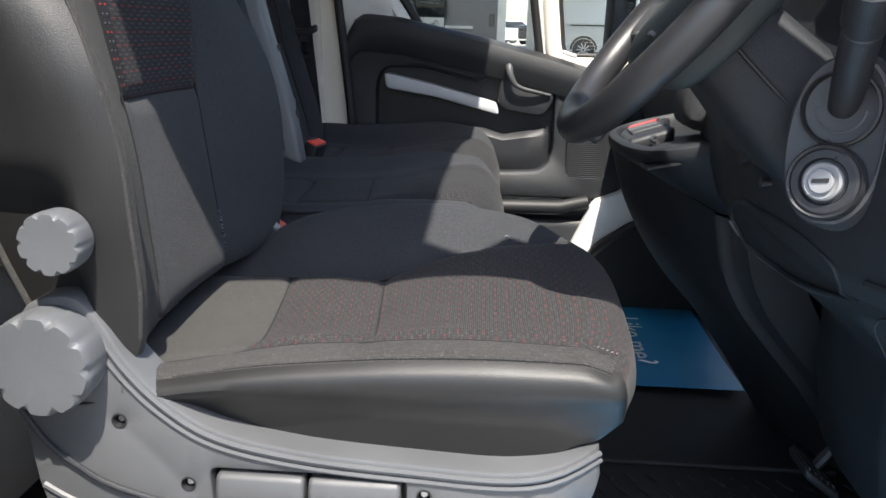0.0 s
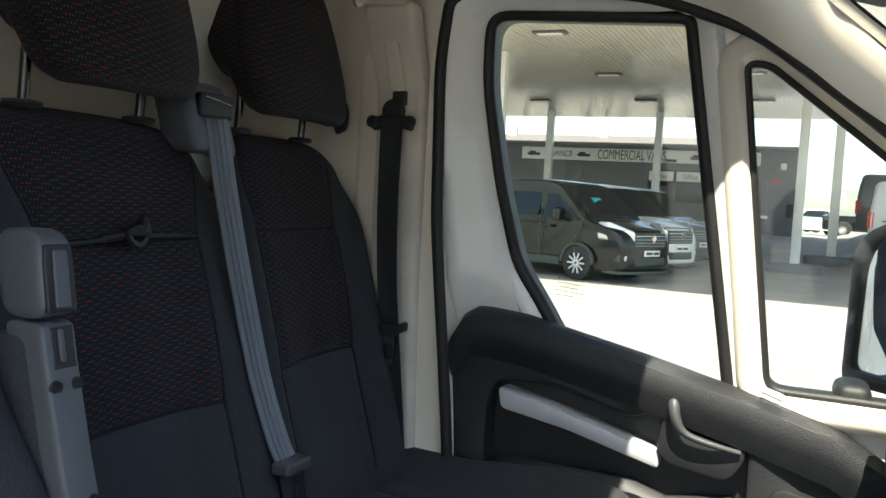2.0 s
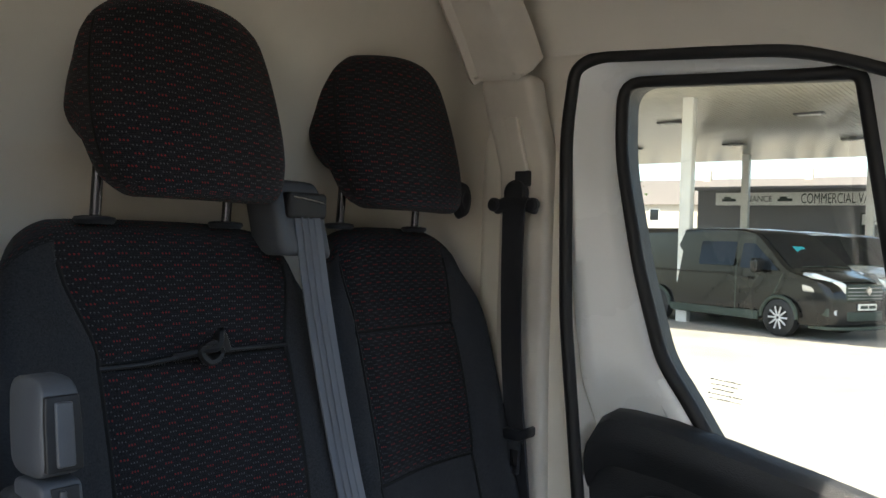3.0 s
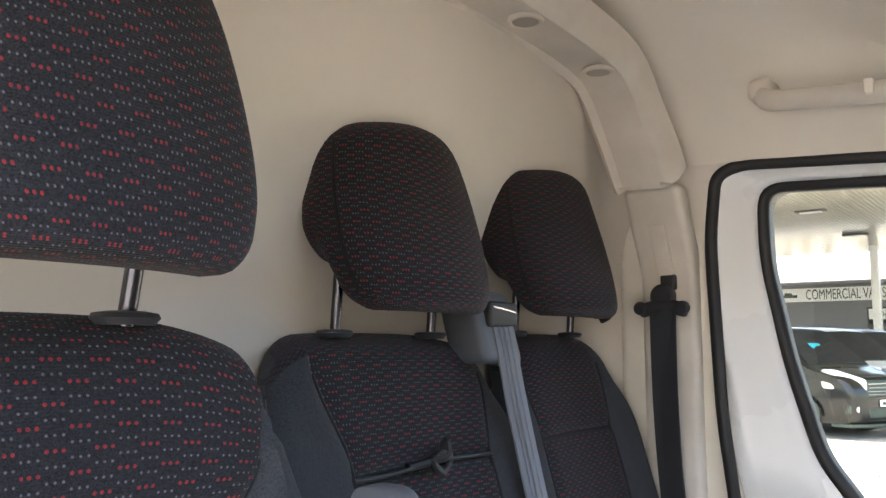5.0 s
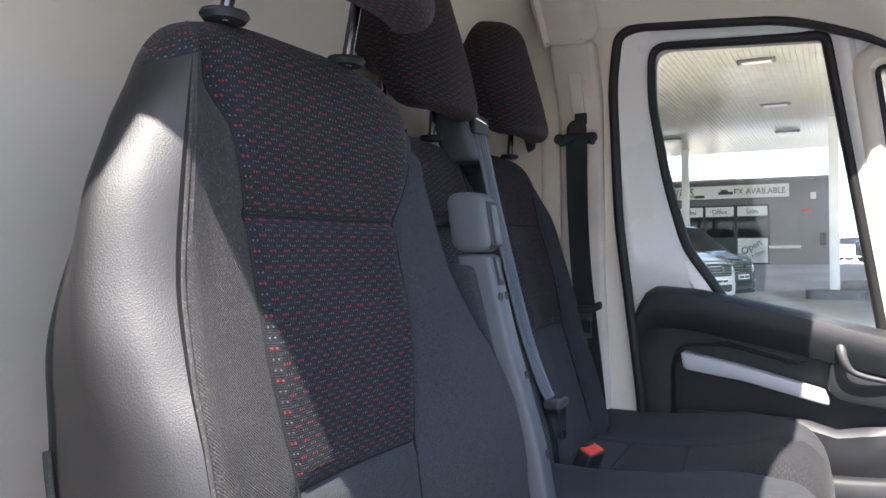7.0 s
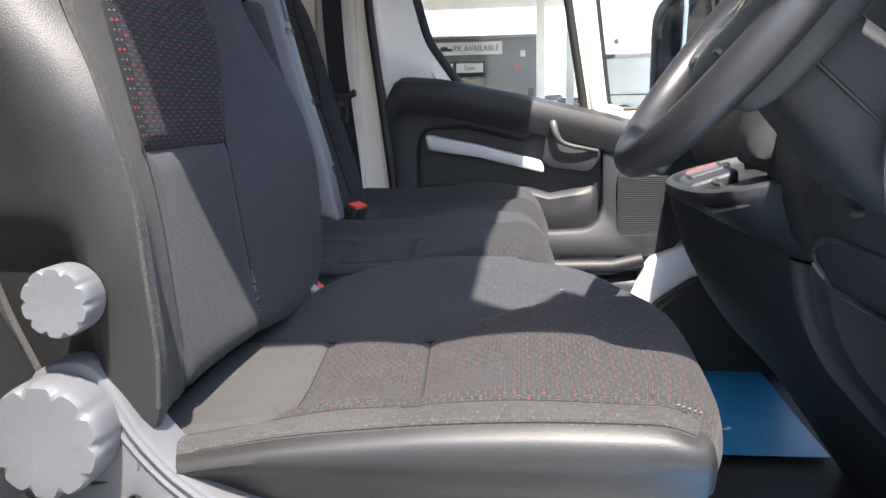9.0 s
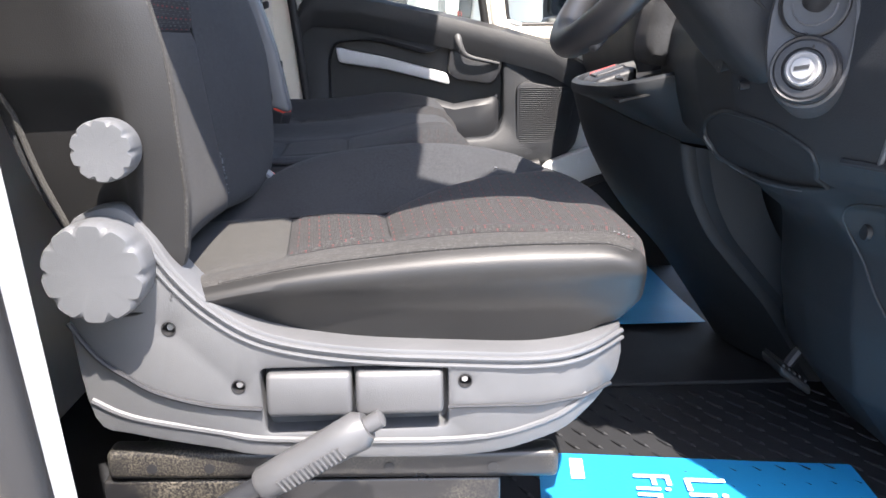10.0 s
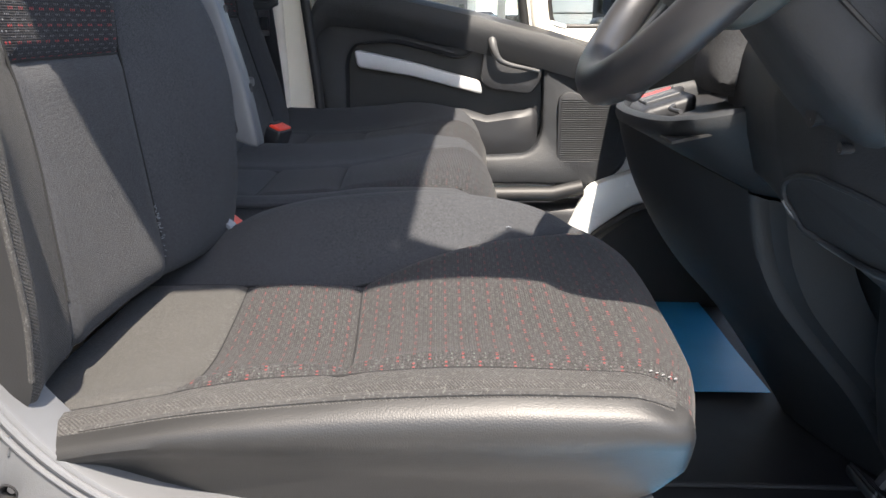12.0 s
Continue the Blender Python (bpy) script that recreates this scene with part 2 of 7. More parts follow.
def axis_lines(lo, hi, r, pitch, extra):
    inner = max(1, round((hi - lo - 2 * r) / pitch))
    lines = [lo + r * (1 - math.cos(k * math.pi / 8)) for k in range(4)]
    lines += [lo + r + (hi - lo - 2 * r) * k / inner for k in range(inner + 1)]
    lines += [hi - r * (1 - math.cos(k * math.pi / 8)) for k in range(3, -1, -1)]
    for e in extra:
        near = min(range(len(lines)), key=lambda i: abs(lines[i] - e))
        if abs(lines[near] - e) < pitch * 0.45 and 3 < near < len(lines) - 4:
            lines[near] = e
        else:
            lines.append(e)
    return sorted(set(lines))


def soft_box(lo, hi, r, pitch, shape=None, region=None, extra=((), (), ()), uv=None):
    """A box with rounded edges, cut into small faces, bent by shape(x, y, z) and split by region(side, x, y, z) into meshes.
    Sides are '-x', '+x' and so on. uv(side, x, y, z) gives woven cloth its run."""
    r = (r, r, r) if isinstance(r, (int, float)) else r
    lines = [axis_lines(lo[k], hi[k], r[k], pitch, extra[k]) for k in range(3)]
    out, made = {}, {}

    def place(p):
        inner = [min(max(p[k], lo[k] + r[k]), hi[k] - r[k]) for k in range(3)]
        d = [(p[k] - inner[k]) / r[k] if r[k] else 0 for k in range(3)]
        n = math.sqrt(sum(v * v for v in d)) or 1
        q = [inner[k] + d[k] / n * r[k] for k in range(3)]
        return shape(*q) if shape else q

    def vert(bm_name, p):
        bm = out.setdefault(bm_name, bmesh.new())
        key = (bm_name, *[round(c, 6) for c in p])
        if key not in made:
            made[key] = bm.verts.new(place(p))
        return made[key]

    for axis in range(3):
        a, b = [k for k in range(3) if k != axis]
        for sign, value in (("-", lo[axis]), ("+", hi[axis])):
            side = sign + "xyz"[axis]
            for a0, a1 in zip(lines[a], lines[a][1:]):
                for b0, b1 in zip(lines[b], lines[b][1:]):
                    corners = []
                    for ca, cb in ((a0, b0), (a1, b0), (a1, b1), (a0, b1)):
                        p = [0, 0, 0]
                        p[axis], p[a], p[b] = value, ca, cb
                        corners.append(tuple(p))
                    mid = [sum(c[k] for c in corners) / 4 for k in range(3)]
                    where = region(side, *mid) if region else "body"
                    if where is None:
                        continue
                    bm = out.setdefault(where, bmesh.new())
                    layer = bm.loops.layers.uv.verify()
                    try:
                        face = bm.faces.new([vert(where, c) for c in corners])
                    except ValueError:
                        continue
                    for loop, c in zip(face.loops, corners):
                        if uv:
                            loop[layer].uv = uv(side, *c)
                        else:
                            loop[layer].uv = {"x": (c[1], c[2]), "y": (c[0], c[2]), "z": (c[1], c[0])}[side[1]]
    return out


def box(lo, hi, r=0.004, pitch=10, shape=None):
    return soft_box(lo, hi, r, pitch, shape)["body"]


def add_bm(bm, other):
    """Joins a second bmesh into the first."""
    me = bpy.data.meshes.new("join")
    other.to_mesh(me)
    other.free()
    bm.from_mesh(me)
    bpy.data.meshes.remove(me)
    return bm


def frames_along(points, closed):
    pts = [Vector(p) for p in points]
    n = len(pts)
    tangents = []
    for i in range(n):
        a = pts[i - 1] if i > 0 or closed else pts[i]
        b = pts[(i + 1) % n] if i < n - 1 or closed else pts[i]
        tangents.append((b - a).normalized())
    up = Vector((0, 0, 1)) if abs(tangents[0].z) < 0.9 else Vector((1, 0, 0))
    normal = (up - up.dot(tangents[0]) * tangents[0]).normalized()
    rows = []
    for t in tangents:
        normal = (normal - normal.dot(t) * t).normalized()
        rows.append((t, normal, t.cross(normal)))
    return pts, rows


def tube(points, radius, sides=10, closed=False, flat=1.0, bm=None):
    """A round bar along points; radius may be a list; flat squeezes it."""
    bm = bm or bmesh.new()
    pts, rows = frames_along(points, closed)
    rings = []
    for i, (p, (t, n, b)) in enumerate(zip(pts, rows)):
        rad = radius[i] if isinstance(radius, (list, tuple)) else radius
        rings.append([bm.verts.new(p + (n * math.cos(a) + b * math.sin(a) * flat) * rad) for a in (2 * math.pi * k / sides for k in range(sides))])
    pairs = list(zip(rings, rings[1:])) + ([(rings[-1], rings[0])] if closed else [])
    for r0, r1 in pairs:
        for k in range(sides):
            bm.faces.new((r0[k], r0[(k + 1) % sides], r1[(k + 1) % sides], r1[k]))
    if not closed:
        bm.faces.new(rings[0][::-1])
        bm.faces.new(rings[-1])
    return bm


def ribbon(points, across, width, thick):
    """A flat band with a slightly bowed section along points; across: its width's direction."""
    bm = bmesh.new()
    rings = []
    for i, p in enumerate(points):
        p, side = Vector(p), Vector(across[i] if isinstance(across, list) else across).normalized()
        ahead = Vector(points[min(i + 1, len(points) - 1)]) - Vector(points[max(i - 1, 0)])
        out = side.cross(ahead).normalized()
        row = [p + side * width * k - out * 0 for k in (-0.5, -0.25, 0, 0.25, 0.5)]
        bow = (0, 0.3, 0.4, 0.3, 0)
        rings.append([bm.verts.new(q + out * thick * w) for q, w in zip(row, bow)] + [bm.verts.new(q - out * thick * (1 - w)) for q, w in reversed(list(zip(row, bow)))])
    for r0, r1 in zip(rings, rings[1:]):
        for k in range(10):
            bm.faces.new((r0[k], r0[(k + 1) % 10], r1[(k + 1) % 10], r1[k]))
    bm.faces.new(rings[0][::-1])
    bm.faces.new(rings[-1])
    return bm


def smooth_line(points, per=8, closed=False):
    """Points along a soft curve through the given ones."""
    pts = [Vector(p) for p in points]
    n, out = len(pts), []
    for i in range(n if closed else n - 1):
        p0 = pts[i - 1] if closed or i > 0 else pts[i]
        p1, p2 = pts[i], pts[(i + 1) % n]
        p3 = pts[(i + 2) % n] if closed or i + 2 < n else p2
        for k in range(per):
            t = k / per
            out.append(0.5 * (2 * p1 + (p2 - p0) * t + (2 * p0 - 5 * p1 + 4 * p2 - p3) * t * t + (3 * p1 - p0 - 3 * p2 + p3) * t ** 3))
    if not closed:
        out.append(pts[-1])
    return out


def round_corners(loop, r, n=5):
    """A closed 2D outline with its corners rounded; r may be a list."""
    out = []
    for i, p in enumerate(loop):
        rad = r[i] if isinstance(r, (list, tuple)) else r
        p, a, b = Vector(p), Vector(loop[i - 1]), Vector(loop[(i + 1) % len(loop)])
        da, db = (a - p), (b - p)
        cut = min(rad, da.length * 0.48, db.length * 0.48)
        s, e = p + da.normalized() * cut, p + db.normalized() * cut
        for k in range(n + 1):
            t = k / n
            out.append((1 - t) ** 2 * s + 2 * t * (1 - t) * p + t * t * e)
    return out


def on_plane(plane, u, v, w):
    return {"y": (u, w, v), "x": (w, u, v), "z": (u, v, w)}[plane]


def plate(outer, holes, plane, w0, w1, bevel=0.0):
    """A flat plate with holes: outlines in 2D, between two depths w0 (front) and w1; bevel rounds the front edge."""
    bm = bmesh.new()

    depth = {}

    def ring(loop, w):
        made = []
        for p in loop:
            v = bm.verts.new(on_plane(plane, p[0], p[1], 0.0))
            depth[v] = on_plane(plane, p[0], p[1], w(p[0], p[1]) if callable(w) else w)
            made.append(v)
        return made

    def inset(loop, d):
        res, n = [], len(loop)
        area = sum(loop[i - 1][0] * loop[i][1] - loop[i][0] * loop[i - 1][1] for i in range(n))
        s = 1 if area > 0 else -1
        for i in range(n):
            t = Vector(loop[(i + 1) % n]) - Vector(loop[i - 1])
            t.normalize()
            res.append(Vector(loop[i]) + Vector((-t.y, t.x)) * d * s)
        return res

    sides = []
    front, back = [], []
    for k, loop in enumerate([outer, *holes]):
        loop = [Vector(p) for p in loop]
        sgn = 1 if k == 0 else -1
        if bevel:
            deep = (lambda fn, dd: (lambda u, v: (fn(u, v) if callable(fn) else fn) + dd))
            dirn = 1 if (w1 if not callable(w1) else w1(0, 0)) > (w0 if not callable(w0) else w0(0, 0)) else -1
            rings = [ring(inset(loop, sgn * bevel), w0), ring(inset(loop, sgn * bevel * 0.3), deep(w0, dirn * bevel * 0.3)), ring(loop, deep(w0, dirn * bevel)), ring(loop, w1)]
        else:
            rings = [ring(loop, w0), ring(loop, w1)]
        for r0, r1 in zip(rings, rings[1:]):
            for i in range(len(r0)):
                bm.faces.new((r0[i - 1], r0[i], r1[i], r1[i - 1]))
        front.append(rings[0])
        back.append(rings[-1])
    for group in (front, back):
        edges = [bm.edges.get((r[i - 1], r[i])) or bm.edges.new((r[i - 1], r[i])) for r in group for i in range(len(r))]
        bmesh.ops.triangle_fill(bm, use_beauty=True, use_dissolve=False, edges=edges, normal=on_plane(plane, 0, 0, 1))
    for v, co in depth.items():
        v.co = co
    return bm


def lathe(profile, sides=32, axis="y", at=(0, 0, 0)):
    """A turned form: profile rows of (distance along the axis, radius)."""
    bm = bmesh.new()
    rings = []
    for d, rad in profile:
        ring = []
        for k in range(sides):
            a = 2 * math.pi * k / sides
            rr = rad(a) if callable(rad) else rad
            c, s = rr * math.cos(a), rr * math.sin(a)
            ring.append(bm.verts.new(Vector(at) + Vector({"y": (c, d, s), "x": (d, c, s), "z": (c, s, d)}[axis])))
        rings.append(ring)
    for r0, r1 in zip(rings, rings[1:]):
        for k in range(sides):
            bm.faces.new((r0[k], r0[(k + 1) % sides], r1[(k + 1) % sides], r1[k]))
    bm.faces.new(rings[0][::-1])
    bm.faces.new(rings[-1])
    return bm


def loft(loops, cap=True, closed=True):
    bm = bmesh.new()
    rings = [[bm.verts.new(p) for p in loop] for loop in loops]
    n = len(rings[0])
    for r0, r1 in zip(rings, rings[1:]):
        for k in range(n if closed else n - 1):
            bm.faces.new((r0[k], r0[(k + 1) % n], r1[(k + 1) % n], r1[k]))
    if cap and closed:
        bm.faces.new(rings[0][::-1])
        bm.faces.new(rings[-1])
    return bm


def sheet(rows, thick=None):
    """A sheet through rows of points."""
    bm = loft(rows, cap=False, closed=False)
    if thick:
        bmesh.ops.recalc_face_normals(bm, faces=bm.faces)
        bmesh.ops.solidify(bm, geom=bm.faces[:], thickness=thick)
    return bm


def words(text, size, m, depth=0.0):
    """Raised lettering as a bmesh, its run along +x and its height along +y before the pose m."""
    cu = bpy.data.curves.new("words", "FONT")
    cu.body, cu.size, cu.extrude = text, size, depth
    cu.align_x, cu.align_y = "CENTER", "CENTER"
    ob = bpy.data.objects.new("words", cu)
    me = bpy.data.meshes.new_from_object(ob)
    bm = bmesh.new()
    bm.from_mesh(me)
    bm.transform(m)
    bpy.data.meshes.remove(me)
    bpy.data.objects.remove(ob)
    bpy.data.curves.remove(cu)
    return bm


# ---- cab shell ----
MID_Y = 0.41  # the van's middle; the driver sits at y = 0


def mirror_y(y):
    return 2 * MID_Y - y


# floor
bm = box((-0.62, -0.44, -0.06), (1.05, 1.37, -0.004), 0.004)
structure("floor", bm, FLOORM, "black rubber cab floor", "floor")

# bulkhead behind the seats, leaning forward at its top
rows = []
for j in range(60):
    y = -0.50 + 1.93 * j / 59
    row = []
    for k in range(34):
        z = -0.05 + 1.80 * k / 33
        x = -0.60 + 0.13 * step(1.15, 1.60, z) + 0.16 * step(1.24, 1.37, y) + 0.16 * step(-0.31, -0.44, y)
        x += 0.006 * math.sin(y * 9 + 1) * step(0.6, 1.2, z)
        row.append((x, y, z))
    rows.append(row)
structure("wall_rear", sheet(rows, 0.02), BULK, "cream fabric-lined bulkhead behind the seats", "wall")

# headliner: flat over the middle, rolled down to the door headers and to the windscreen's top
HEAD_EDGE = [(-0.50, 1.442), (-0.24, 1.438), (0.10, 1.414), (0.24, 1.368), (0.36, 1.312)]
rows = []
for j in range(49):
    y = -0.475 + 1.77 * j / 48
    edge = abs(y - MID_Y) / 0.885
    row = []
    for k in range(33):
        x = -0.50 + (0.72 - 0.01 * step(0.61, 0.25, y)) * k / 32
        low = lerp_table(HEAD_EDGE, x) + 0.003 + 0.036 * step(-0.30, -0.45, y)
        crown = 1.715 - 0.18 * step(-0.12, 0.26, x) ** 1.2
        w = min(1, max(0, (1 - edge) / 0.30)) ** 0.42
        dent = 0.018 * bell(x, -0.02, 0.12) * bell(edge, 0.90, 0.06)
        row.append((x, y, low + (max(crown, low) - low) * w + dent))
    rows.append(row)
structure("ceiling", sheet(rows, 0.03), CREAM, "cream moulded headliner", "ceiling")
# outer roof skin that shades the cab
bm = box((-0.70, -0.42, 1.76), (0.250, 1.24, 1.80), 0.015)
structure("roof", bm, WHITE, "white painted van roof", "roof")

# roof beam along the bulkhead, bent down into both door pillars
beam = thing("roof_beam", "taupe plastic beam trim with recessed screw holes under the headliner", "trim", kind="structure")
half = smooth_line([(0.50, 1.585), (0.78, 1.582), (0.98, 1.572), (1.06, 1.545), (1.115, 1.48), (1.165, 1.405), (1.185, 1.385)], 6)
ys = [(v[0], v[1]) for v in half]
ys = [(mirror_y(y), z) for y, z in reversed(ys)] + ys
loops = []
for i, (y, z) in enumerate(ys):
    a, b = Vector(ys[max(i - 1, 0)]), Vector(ys[min(i + 1, len(ys) - 1)])
    t = (b - a).normalized()
    n = Vector((-t.y, t.x))  # towards the roof
    prof = [(-0.475, 0.03), (-0.462, -0.004), (-0.452, -0.010), (-0.44, 0.0), (-0.36, -0.006), (-0.352, 0.0), (-0.342, 0.016), (-0.335, 0.05), (-0.40, 0.07)]
    loops.append([(-0.384 + (px + 0.384) * (1 + (0.30 if px > -0.384 else -0.12) * step(1.54, 1.40, z)), y + n.x * d, z + n.y * d) for px, d in prof])
part("beam_cover", loft(loops), TAUPE, beam)
for y in (0.762, 1.000, mirror_y(0.762), mirror_y(1.000)):
    z = lerp_table([(q[0], q[1]) for q in ys], y)
    cup = part("screw_hole", tube([(-0.392 + 0.024 * math.cos(t_), y + 0.024 * math.sin(t_), z - 0.006) for t_ in (math.pi * q / 12 for q in range(24))], 0.0045, 8, True), TAUPE, beam, "round recessed screw cup")
    # cup floor in a darker taupe: the recess's shade put into its colour
    part("cup_floor", lathe([(-0.0085, 0.021), (-0.0075, 0.015), (-0.006, 0.001)], 20, "z", (-0.392, y, z)), plastic("taupe_recess", (0.38, 0.34, 0.29), 0.7), cup)
for x, y in ((-0.431, 1.178), (-0.345, 1.172)):
    part("screw_cap", lathe([(-0.006, 0.011), (-0.009, 0.009), (-0.006, 0.005), (-0.005, 0.001)], 16, "z", (x, y, 1.395)), TAUPE, beam)


SEAL_X = [(-0.1, -0.195), (0.10, -0.205), (0.55, -0.243), (0.96, -0.292), (1.26, -0.303), (1.40, -0.275), (1.46, -0.24)]


def door_pillar(side):
    """The pillar behind a door: painted body, cream lining and the taupe cover that carries the belt."""
    flip = (lambda y: y) if side > 0 else mirror_y
    ob = thing("wall_pillar", "cream lined pillar behind the door with a taupe belt cover", "pillar", kind="structure")

    def bent(x, y, z):
        return (-0.50 + (x + 0.50) / 0.20 * (lerp_table(SEAL_X, z) - 0.006 + 0.50), flip(y - 0.02 * step(1.36, 1.49, z)), z)

    part("pillar_lining", soft_box((-0.50, 1.284, -0.02), (-0.30, 1.42, 1.49), 0.022, 0.05, bent)["body"], CREAM, ob)
    part("belt_cover", box((-0.440, 1.262, 0.30), (-0.328, 1.32, 1.392), 0.016, 0.05, lambda x, y, z: (x + 0.012 * step(0.9, 0.4, z), flip(y - 0.075 * step(1.20, 1.392, z)), z)), TAUPE, ob)
    part("height_slot", box((-0.396, 1.254, 1.195), (-0.366, 1.266, 1.318), 0.003, 1, lambda x, y, z: (x, flip(y - 0.075 * step(1.20, 1.392, z)), z)), TAUPE, ob)
    part("slot_slider", box((-0.392, 1.243, 1.196), (-0.364, 1.262, 1.226), 0.004, 1, lambda x, y, z: (x, flip(y), z)), BLACK, ob, "small black height slider")
    return ob


door_pillar(1)
door_pillar(-1)

# ---- passenger door ----
SEAL_OUT = [(-0.205, 0.10), (-0.245, 0.55), (-0.292, 0.96), (-0.303, 1.29), (-0.288, 1.412), (-0.24, 1.428), (0.10, 1.402), (0.29, 1.332), (0.46, 1.20), (0.90, 0.84), (0.90, 0.10)]
WIN = [(-0.045, 0.735), (-0.10, 0.82), (-0.147, 0.885), (-0.19, 1.05), (-0.222, 1.25), (-0.219, 1.390), (0.176, 1.368), (0.288, 0.675)]
QWIN = [(0.352, 0.690), (0.276, 1.285), (0.315, 1.283), (0.62, 1.04), (0.66, 0.690)]


def lean(u, v):
    """How far the door's upper part leans in."""
    return 1.385 - 0.055 * step(0.75, 1.45, v)


def door_shell(name, flip, label):
    ob = thing(name, label, "door", kind="structure")
    outer = round_corners(SEAL_OUT, [0.02, 0.05, 0.05, 0.05, 0.05, 0.05, 0.05, 0.05, 0.05, 0.05, 0.02], 4)
    win = round_corners(WIN, [0.02, 0.05, 0.05, 0.05, 0.05, 0.045, 0.02, 0.02], 6)
    qwin = round_corners(QWIN, [0.03, 0.03, 0.02, 0.02, 0.03], 6)
    def front(u, v):
        return flip(lean(u, v) + 0.004)
    skin = plate(outer, [win, qwin], "y", front, lambda u, v: flip(lean(u, v) + 0.06))
    part("door_skin", skin, WHITE, ob, "white painted metal door frame")
    return ob, outer, win, qwin


door, seal_loop, win_loop, qwin_loop = door_shell("door_1", lambda y: y, "white van passenger door with black plastic lining, closed")
# the rounded white return between seal and window
ring = lambda loop, dy, k=1.0: [(p[0], lean(p[0], p[1]) + dy, p[1]) for p in loop]
part("door_seal", tube([(p[0], 1.276, p[1]) for p in round_corners(SEAL_OUT[:10], [0.05, 0.05, 0.05, 0.05, 0.05, 0.04, 0.07, 0.06, 0.05, 0.05], 7)], 0.0120, 10), RUBBER, door, "black rubber door seal")
part("window_seal", tube(ring(win_loop, -0.004), 0.0135, 10, True), RUBBER, door, "black rubber window channel")
def inner_run(loop, cx, cz):
    """A band that lines an opening from the seal outward."""
    rows_ = []
    for d in (-0.002, 0.02, 0.045, 0.064):
        rows_.append([(cx + (p[0] - cx) * 0.992, lean(p[0], p[1]) + d, cz + (p[1] - cz) * 0.992) for p in loop])
    return loft(rows_, cap=False)


part("glass_run", inner_run(win_loop, 0.04, 1.05), RUBBER, door, "black rubber glass run")
part("glass_run", inner_run(qwin_loop, 0.42, 0.95), RUBBER, door, "black rubber glass run")
part("quarter_seal", tube(ring(qwin_loop, -0.002), 0.0075, 10, True), RUBBER, door, "thin black rubber seal")


def rim(loop, cx, cz, rows):
    """A swept lip round an outline: rows of (outward growth, depth)."""
    loops = []
    for g, d in rows:
        new_loop = []
        n = len(loop)
        for i in range(n):
            t = (Vector(loop[(i + 1) % n]) - Vector(loop[i - 1])).normalized()
            nrm = Vector((t.y, -t.x))
            if nrm.dot(Vector(loop[i]) - Vector((cx, cz))) < 0:
                nrm.negate()
            q = Vector(loop[i]) + nrm * g
            new_loop.append((q.x, lean(q.x, q.y) + d, q.y))
        loops.append(new_loop)
    bm = loft(loops, cap=False)
    return bm


def reach(loop, mid, a):
    """How far a closed outline lies from a point in direction a."""
    d = Vector((math.cos(a), math.sin(a)))
    best = 0.0
    for p, q in zip(loop, list(loop[1:]) + [loop[0]]):
        p, q = Vector(p) - mid, Vector(q) - mid
        e = q - p
        det = d.x * -e.y + d.y * e.x
        if abs(det) < 1e-9:
            continue
        t_, u_ = (p.x * -e.y + p.y * e.x) / det, (d.x * p.y - d.y * p.x) / det
        if t_ > 0 and -1e-6 <= u_ <= 1 + 1e-6:
            best = max(best, t_)
    return best


mid_w = Vector((0.02, 1.06))
rows = []
for k in range(97):
    a_ = radians(44 + 206 * k / 96)
    r_in, r_out = reach(win_loop, mid_w, a_) + 0.004, reach(seal_loop, mid_w, a_) + 0.004
    r_out = max(r_out, r_in + 0.02)
    row = []
    for q, y_k in ((0.0, 0.0), (0.05, -0.016), (0.14, -0.026), (0.30, -0.032), (0.50, -0.040), (0.75, -0.052), (0.92, -0.058), (1.0, -0.055)):
        p = mid_w + Vector((math.cos(a_), math.sin(a_))) * (r_in + (r_out - r_in) * q)
        depth = (r_out - r_in) / 0.08
        row.append((p.x, lean(p.x, p.y) + max(y_k, -0.030 + (y_k + 0.030) * min(1.0, depth)) * step(0.70, 0.86, p.y) * (0.06 + 0.94 * step(3, 24, k)), p.y))
    rows.append(row)
part("window_surround", sheet(rows), WHITE, door, "rounded white painted window frame")
part("window_post", rim(win_loop, 0.05, 1.05, [(0.004, 0.0), (0.010, -0.014), (0.022, -0.020), (0.040, -0.020), (0.052, -0.010), (0.056, 0.003)]), WHITE, door, "white painted window post")
part("quarter_surround", rim(qwin_loop, 0.42, 0.95, [(0.003, 0.0), (0.007, -0.018), (0.016, -0.028), (0.034, -0.030), (0.046, -0.025), (0.054, -0.014), (0.057, 0.003)]), CREAM, door, "cream plastic quarter window frame")
for name, loop, off in (("window_pane", win_loop, 0.006), ("quarter_pane", qwin_loop, 0.008)):
    ob = part(name, plate(loop, [], "y", lambda u, v: lean(u, v) + off, lambda u, v: lean(u, v) + off + 0.004), GLASS, door, "clear window glass", smooth=False)
    ob.visible_shadow = False

# inner lining of the passenger door
PANEL = [(-0.262, 0.29), (-0.274, 0.70), (-0.256, 0.762), (-0.215, 0.787), (-0.11, 0.778), (0.14, 0.726), (0.33, 0.680), (0.47, 0.640), (0.58, 0.575), (0.575, 0.43), (0.545, 0.325), (0.48, 0.288)]
POCKET = [(-0.178, 0.37), (-0.178, 0.60), (-0.160, 0.645), (-0.05, 0.650), (0.12, 0.606), (0.17, 0.640), (0.215, 0.668), (0.322, 0.626), (0.330, 0.585), (0.332, 0.415), (0.300, 0.368), (0.20, 0.362)]


